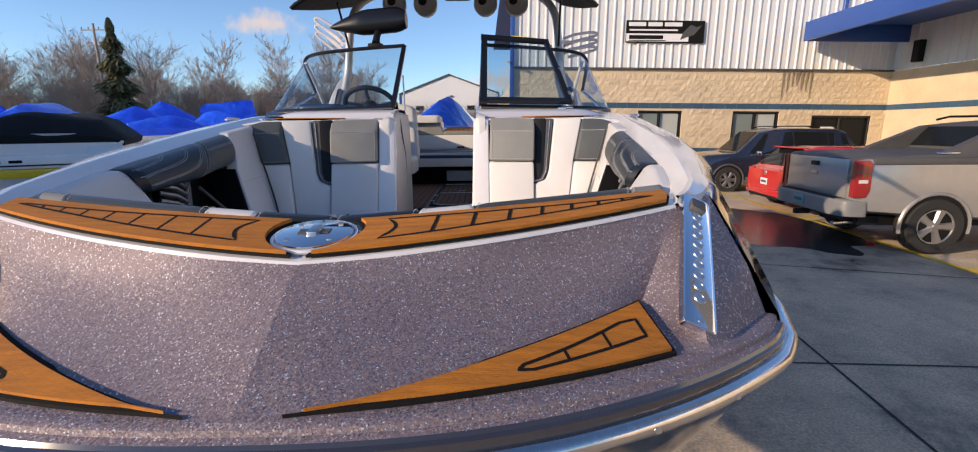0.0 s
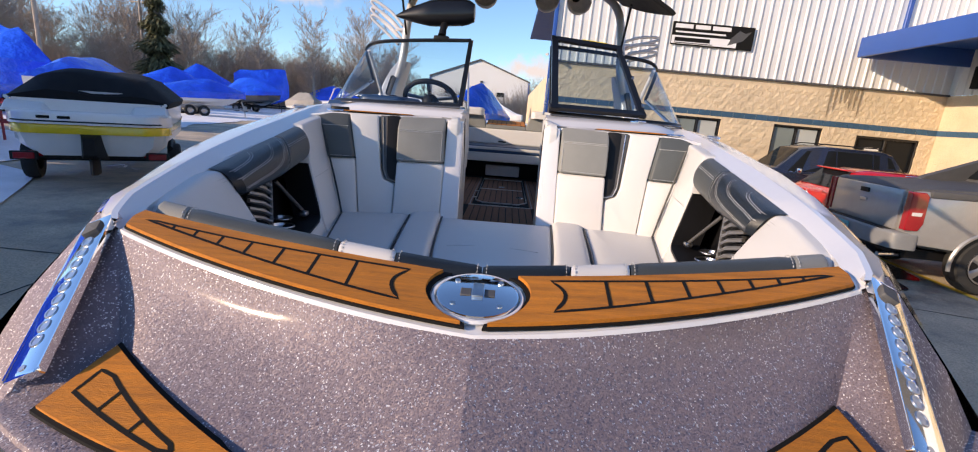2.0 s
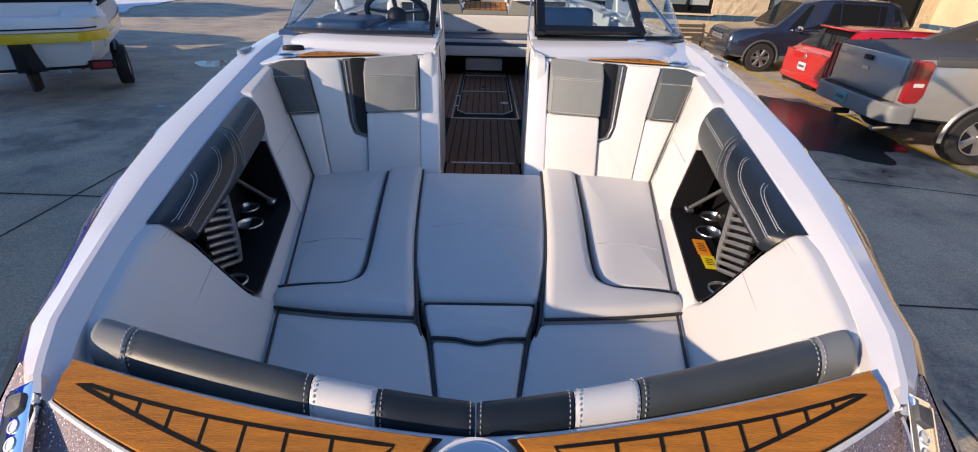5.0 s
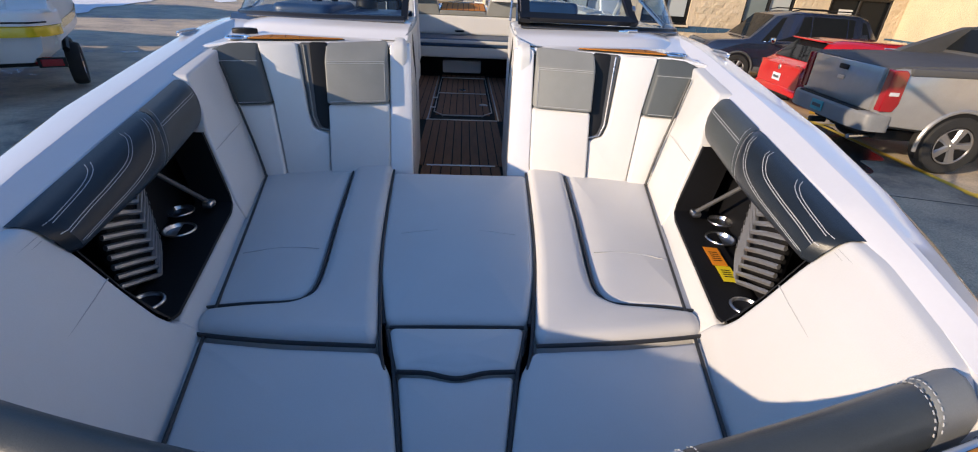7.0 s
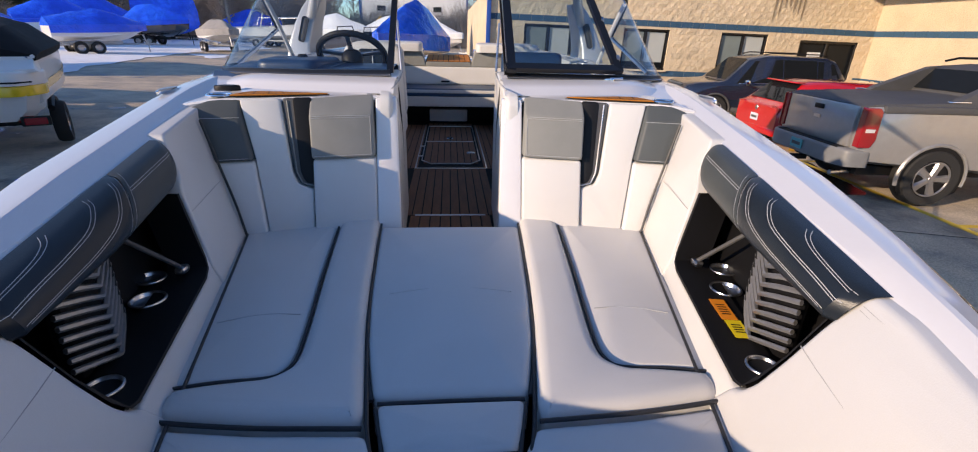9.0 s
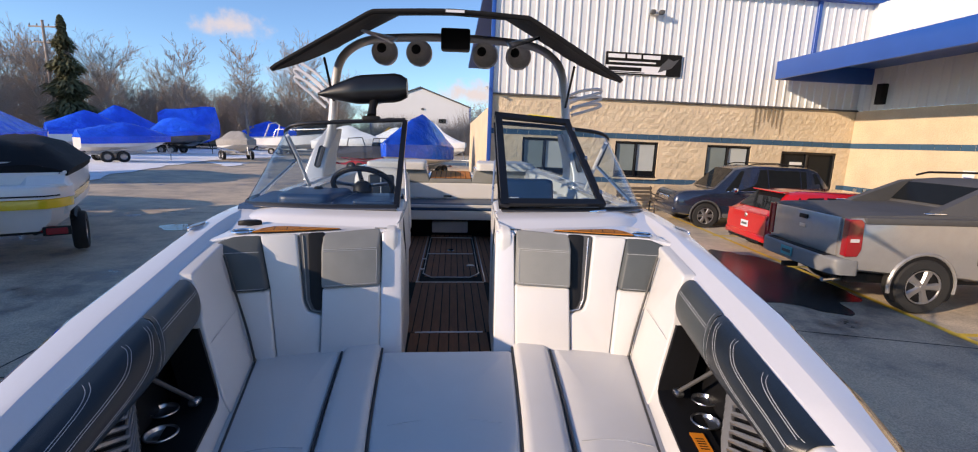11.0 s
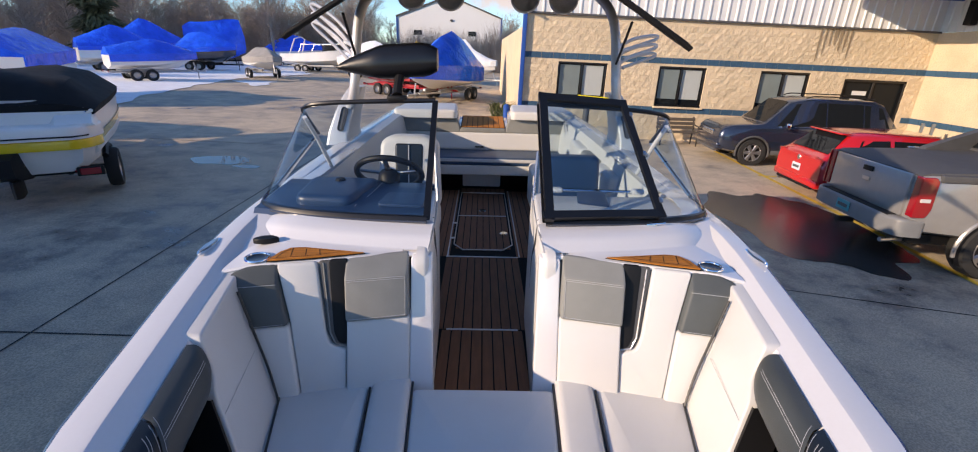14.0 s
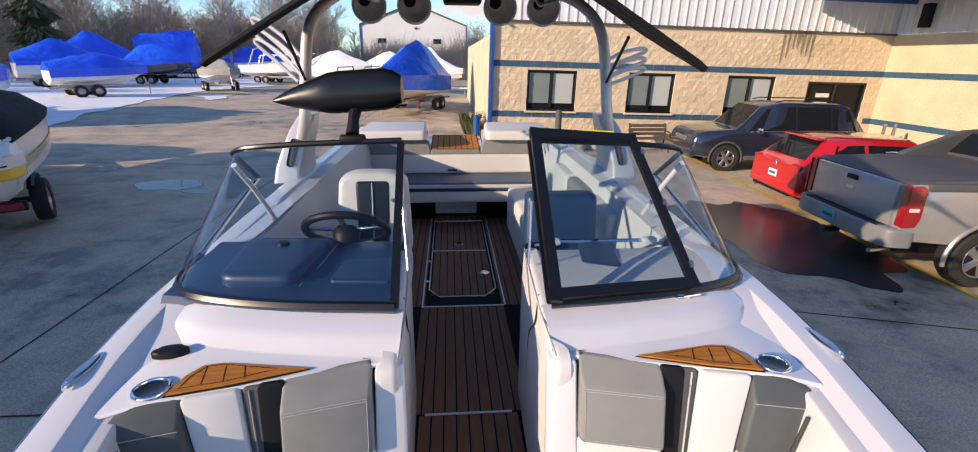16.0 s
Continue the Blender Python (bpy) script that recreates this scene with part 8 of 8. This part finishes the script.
part("rail", tube([(1.0, 1.0, 1.5), (1.2, 1.0, 2.1), (2.4, 1.0, 2.15), (2.7, 1.0, 1.55)], 0.03, 6), BLACK, bb)
part("red_band", boxm((2.2, 0, 0.98), (3.6, 1.95, 0.22), 0.05, 2), TRAILRED, bb)
stored_boat(BL, (-1.05, 30.2, 0), -112, 6.2, 2.5, HULLWHITE, WRAP, [(0, 1.1), (0.1, 1.6), (0.3, 1.9), (0.5, 1.6), (0.7, 1.05), (0.9, 0.4), (1, 0.05)], 0.3, GALV, wrap_low=0.62)

# ---- snow ----
def snow_patch(pts, seed):
    rnd = random.Random(seed)
    out = []
    n = len(pts)
    for i in range(n):
        a, b = Vector(pts[i]), Vector(pts[(i + 1) % n])
        k = max(2, int((b - a).length / 1.2))
        for j in range(k):
            p = a.lerp(b, j / k)
            d = (b - a).orthogonal().normalized()
            out.append(tuple(p + d * (noise.noise((p.x * 0.5, p.y * 0.5, seed)) * 0.9 + rnd.uniform(-0.12, 0.12))))
    bm = bmesh.new()
    bm.faces.new([bm.verts.new((x, y, 0)) for x, y in out])
    bmesh.ops.triangulate(bm, faces=bm.faces[:])
    for cut in (-26.0, -13.0):
        bmesh.ops.bisect_plane(bm, geom=bm.verts[:] + bm.edges[:] + bm.faces[:], plane_co=(cut, 0, 0), plane_no=(1, 0, 0))
    for v in bm.verts:
        v.co.z = gz(v.co.x) + 0.025
    return bm


for i, pts in enumerate(([(-12.0, 15.0), (-13.9, 18.3), (-16.2, 26.5), (-17.0, 33), (-17.4, 38), (-15.5, 44), (-22, 70), (-70, 75), (-70, 30), (-24, 18)], [(-5.2, 2.7), (-6.3, 4.7), (-7.9, 6.6), (-9.8, 8.6), (-11.5, 13), (-24, 15), (-24, 2.0), (-9, 0.8)], [(-13.6, 30.5), (-15.0, 31.5), (-16.8, 33.6), (-14.2, 34.4)])):
    tagged(part("snow", snow_patch(pts, i + 3), SNOW, None, "", False), "thin trodden snow left on the lot", "snow", "", "structure")

# meltwater standing on the lot
WATER = mat("meltwater", (0.02, 0.024, 0.028), 0.02, vary=0.1, bump=0.0)
for cx, cy, rx_, ry_, seed in ((-6.0, 11.1, 0.62, 0.46, 1), (-5.2, 10.6, 0.30, 0.16, 2)):
    bm = bmesh.new()
    rim_ = []
    for k in range(40):
        a = k * math.tau / 40
        f = 1 + 0.35 * noise.noise((math.cos(a) * 1.6 + seed * 7, math.sin(a) * 1.6, 0.5))
        x, y = cx + rx_ * f * math.cos(a), cy + ry_ * f * math.sin(a)
        rim_.append(bm.verts.new((x, y, gz(x) + 0.005)))
    bm.faces.new(rim_)
    tagged(part("puddle", bm, WATER, None, "", False), "shallow puddle of meltwater on the asphalt", "water", "", "structure")

# ---- trees ----
def bare_tree(seed, h, wide, limbs, low):
    """A leader with rising limbs, forked branches and many fine twigs, as two meshes."""
    rnd = random.Random(seed)
    wood, fine = bmesh.new(), bmesh.new()
    top = Vector((rnd.uniform(-0.3, 0.3), rnd.uniform(-0.3, 0.3), h))
    trunk = [Vector((0, 0, -0.3)), Vector((0.05, 0.0, h * 0.3)), Vector((rnd.uniform(-0.2, 0.2), rnd.uniform(-0.2, 0.2), h * 0.62)), top * 0.97]
    add_tube(wood, trunk, [0.018 * h, 0.014 * h, 0.008 * h, 0.002 * h], 6, False)

    def strip(p, e, w0, w1):
        d = (e - p).normalized()
        w = d.cross(Vector((rnd.uniform(-1, 1), rnd.uniform(-1, 1), rnd.uniform(-1, 1)))).normalized()
        fine.faces.new([fine.verts.new(c) for c in (p - w * w0, p + w * w0, e + w * w1, e - w * w1)])

    for k in range(limbs):
        t = low + (0.97 - low) * (k + rnd.random()) / limbs
        base = Vector((0.05 * t, 0, h * t))
        a = k * 2.4 + rnd.uniform(-0.5, 0.5)
        up = rnd.uniform(0.35, 1.0) * (0.5 + t)
        reach = wide * h * (math.sin(math.pi * min(1.0, 0.2 + 0.8 * (1 - t) + 0.12)) ** 0.7) * rnd.uniform(0.65, 1.1)
        d = Vector((math.cos(a), math.sin(a), up)).normalized()
        pts = [base]
        for q in range(3):
            d = (d + Vector((rnd.uniform(-0.2, 0.2), rnd.uniform(-0.2, 0.2), rnd.uniform(-0.05, 0.2)))).normalized()
            pts.append(pts[-1] + d * reach / 3)
        r = 0.006 * h * (1.1 - t)
        add_tube(wood, pts, [r, r * 0.75, r * 0.5, r * 0.2], 4, False)
        for q in range(11):
            u = rnd.uniform(0.2, 2.99)
            p = pts[int(u)].lerp(pts[int(u) + 1], u - int(u))
            b = (d + Vector((rnd.uniform(-1, 1), rnd.uniform(-1, 1), rnd.uniform(-0.2, 0.9)))).normalized()
            ln = reach * rnd.uniform(0.22, 0.5)
            e = p + b * ln
            strip(p, e, 0.0024 * h, 0.0013 * h)
            for z in range(4):
                p2 = p.lerp(e, rnd.uniform(0.25, 1.0))
                b2 = (b + Vector((rnd.uniform(-1, 1), rnd.uniform(-1, 1), rnd.uniform(-0.1, 0.9)))).normalized()
                e2 = p2 + b2 * ln * rnd.uniform(0.3, 0.7)
                strip(p2, e2, 0.0015 * h, 0.0008 * h)
                p3 = p2.lerp(e2, 0.5)
                strip(p3, p3 + (b2 + Vector((rnd.uniform(-1, 1), rnd.uniform(-1, 1), 0.4))).normalized() * ln * 0.34, 0.0012 * h, 0.0006 * h)
    return wood, fine


def plant_tree(seed, at, h, wide, limbs, low, label):
    wood, fine = bare_tree(seed, h, wide, limbs, low)
    t = thing("tree", label, "tree", "bare trees behind the yard", at, seed * 47 % 360)
    part("trunk", wood, BARK, t, weld=False)
    part("crown", fine, TWIG, t, "fine bare twigs", smooth=False, weld=False)
    return t


kinds = [plant_tree(11, (-35.6, 53.3, 0.4), 8.4, 0.46, 56, 0.22, "large bare deciduous tree with rounded twiggy crown"), plant_tree(12, (-23.5, 57.4, 0.3), 10.3, 0.24, 40, 0.15, "slim bare tree with upright twigs"), plant_tree(13, (-21, 68, 0.4), 12, 0.36, 40, 0.12, "tall bare tree with spreading branches")]
rnd = random.Random(5)
for k in range(130):
    x = -112 + 1.0 * k + rnd.uniform(-1, 1)
    y = 76 + rnd.uniform(-5, 16)
    if -19 < x < 7:
        y = rnd.uniform(112, 122)
    t = copy_thing(kinds[rnd.choice((0, 0, 1, 2, 2))], pose(x, y, 0.0, 0, 0, rnd.uniform(0, 360)))
    sc = rnd.uniform(0.58, 0.84)
    t.scale = (sc, sc, sc)
for x, y, sc in ((-47, 42, 1.0), (-52, 35, 1.1), (-46, 30, 0.95), (-43, 26, 0.9), (-60, 36, 1.15), (-43, 49, 0.9), (-40, 33, 0.8), (-55, 44, 1.0), (-37, 27, 0.85), (-44, 38, 0.9)):
    t = copy_thing(kinds[rnd.choice((0, 2, 2))], pose(x, y, 0.4, 0, 0, rnd.uniform(0, 360)))
    t.scale = (sc * 0.85, sc * 0.85, sc * 0.68)
copy_thing(kinds[1], pose(-30.0, 57.0, 0.3, 0, 0, 75))
for k in range(46):
    t = copy_thing(kinds[2], pose(rnd.uniform(-68, -43), rnd.uniform(30, 62), 0.4, 0, 0, rnd.uniform(0, 360)))
    sc = rnd.uniform(0.62, 0.84)
    t.scale = (sc * 1.05, sc * 1.05, sc)
for k in range(40):
    t = copy_thing(kinds[rnd.choice((0, 1, 2))], pose(-48 + 0.9 * k + rnd.uniform(-1, 1), rnd.uniform(61, 73), 0.3, 0, 0, rnd.uniform(0, 360)))
    sc = rnd.uniform(0.50, 0.68)
    t.scale = (sc * 1.1, sc * 1.1, sc)
# underwood along the far edge
bm = bmesh.new()
for k in range(34000):
    x = rnd.uniform(-105, 40)
    y = rnd.uniform(66, 84) if x > -47 else rnd.uniform(24, 84)
    p = Vector((x, y, rnd.uniform(0, 0.6)))
    a = rnd.uniform(0, math.tau)
    ln = rnd.uniform(1.5, 4.0) + 3.6 * max(0.0, noise.noise((x * 0.11, y * 0.11, 3.0)) + 0.25)
    ln += 2.4 if x < -44 else 0.5
    e = p + Vector((math.cos(a) * 0.35, math.sin(a) * 0.35, 1)).normalized() * ln
    w = Vector((0.034, 0.016, 0))
    bm.faces.new([bm.verts.new(c) for c in (p - w, p + w, e)])
tagged(part("underwood", bm, TWIG, None, "", False, False), "thicket of bare brown brush behind the yard", "brush", "", "stuff")


def fir_tree(seed, h):
    rnd = random.Random(seed)
    bm = bmesh.new()
    for k in range(11000):
        z = h * (0.06 + 0.94 * rnd.random() ** 0.85)
        reach = (1 - z / h) ** 0.85 * h * 0.245 * rnd.uniform(0.35, 1.2) * (0.8 + 0.3 * math.sin(z * 3.1 + 2)) + 0.15
        a = rnd.uniform(0, math.tau)
        r0 = reach * rnd.uniform(0.15, 0.8)
        d = Vector((math.cos(a), math.sin(a), 0))
        p = d * r0 + Vector((0, 0, z))
        e = d * reach + Vector((0, 0, z - 0.22 * reach + rnd.uniform(-0.1, 0.15)))
        w = Vector((-d.y, d.x, rnd.uniform(-0.5, 0.5))) * rnd.uniform(0.04, 0.11)
        m = p.lerp(e, 0.55)
        bm.faces.new([bm.verts.new(c) for c in (p, m + w, e, m - w)])
    return bm


fir = thing("fir_tree", "dark green narrow fir tree", "tree", "", (-36.8, 49.8, 0.4))
part("trunk", tube([(0, 0, 0), (0.05, 0, 6), (0, 0.05, 12.3)], [0.22, 0.14, 0.02], 8), BARK, fir)
part("crown", fir_tree(4, 12.4), FIR, fir, "dark green needles", smooth=False, weld=False)
fir2 = thing("fir_tree", "dark green fir tree at the edge of the wood", "tree", "", (-42, 24, 0))
part("trunk", tube([(0, 0, 0), (0, 0, 5), (0, 0.05, 8.6)], [0.2, 0.12, 0.02], 8), BARK, fir2)
part("crown", fir_tree(9, 8.8), FIR, fir2, smooth=False, weld=False)
pole = thing("utility_pole", "weathered wooden utility pole with cross arms", "pole", "", (-39.0, 50.6, 0.2))
part("pole", tube([(0, 0, 0), (0, 0, 12.3)], [0.16, 0.11], 8), BARK, pole)
for z, w in ((11.7, 1.3), (10.3, 1.0)):
    part("cross_arm", boxm((0, 0, z), (2 * w, 0.1, 0.12), 0.01, 1), BARK, pole)
    for x in (-w + 0.1, -w * 0.4, w * 0.4, w - 0.1):
        part("insulator", tube([(x, 0, z + 0.05), (x, 0, z + 0.25)], 0.05, 6), TRIMGREY, pole)
for x, y, h in ((-24.5, 18.0, 11.0), (-33.0, 33.0, 12.0)):
    p = thing("utility_pole", "plain weathered wooden pole", "pole", "", (x, y, 0))
    part("pole", tube([(0, 0, 0), (0, 0, h)], [0.15, 0.1], 8), BARK, p)

# far white shed with a gable
shed = thing("far_shed", "white gabled metal shed beyond the yard", "building", "", (-6.0, 90, 0))
SHEDW = mat("white_shed_metal", (0.70, 0.71, 0.72), 0.5, vary=0.04, scale=0.3, bump=0.02)
bm = bmesh.new()
prof = [(-9.0, 0), (9.2, 0), (9.2, 8.0), (0, 11.4), (-9.0, 8.0)]
f0 = [bm.verts.new((x, 0, z)) for x, z in prof]
f1 = [bm.verts.new((x, 18, z)) for x, z in prof]
bm.faces.new(f0)
bm.faces.new(f1[::-1])
for i in range(5):
    j = (i + 1) % 5
    bm.faces.new((f0[i], f1[i], f1[j], f0[j]))
part("wall", bm, SHEDW, shed, smooth=False)
for s in (-1, 1):
    part("roof_edge", boxm((0, 0, 0), (9.9, 0.3, 0.25), 0.02, 1, pose(s * 4.6, -0.1, 9.75, 0, s * 20.3, 0)), TRIMGREY, shed)
    part("corner_trim", boxm((s * 9.1, -0.05, 4.0), (0.25, 0.2, 8.0)), BLUETRIM, shed)
for x in (-5.5, 4.0):
    part("shed_window", boxm((x, -0.03, 5.5), (1.4, 0.1, 0.8), 0.02, 1), DARKGLASS, shed)
part("wall_lamp", boxm((0.4, -0.1, 7.6), (0.5, 0.2, 0.3), 0.03, 1), TRIMGREY, shed)
# board fence in front of the shed
fence = thing("fence", "dark brown board fence across the back of the lot", "fence", "", (8, 74, 0))
FENCE = mat("brown_fence_board", (0.10, 0.075, 0.055), 0.9, vary=0.25, scale=2, bump=0.3, each=0.4)
fm = None
for k in range(60):
    if fm is None:
        o = part("board", boxm((0, 0, 1.1), (0.46, 0.04, 2.2), 0.01, 1), FENCE, fence, smooth=False)
        fm = o.data
        o.location = (-14, 0, 0)
    else:
        share("board", fm, fence, Matrix.Translation((-14 + 0.48 * k, 0.01 * (k % 2), 0)))
# yellow machine and shrubs by the shed
mach = thing("wheel_loader", "yellow construction machine behind the boats", "machine", "", (-5.5, 70, 0))
YMACH = mat("yellow_machine_paint", (0.55, 0.33, 0.02), 0.5, vary=0.15, bump=0.1)
part("body", boxm((0, 0, 2.2), (4.2, 2.0, 1.3), 0.2, 2), YMACH, mach)
part("cab", boxm((0.4, 0, 3.4), (1.5, 1.6, 1.4), 0.1, 2), DARKGLASS, mach)
part("boom", tube([(-1.8, 0, 2.4), (-3.6, 0, 3.6), (-4.6, 0, 2.6)], 0.25, 6), YMACH, mach)
for x in (-1.3, 1.4):
    for y in (-1.0, 1.0):
        part("wheel", revolve([(0.3, -0.25), (0.75, -0.28), (0.8, 0), (0.75, 0.28), (0.3, 0.25)], 20, pose(x, y, 0.8, 90, 0, 0)), RUBBER, mach)
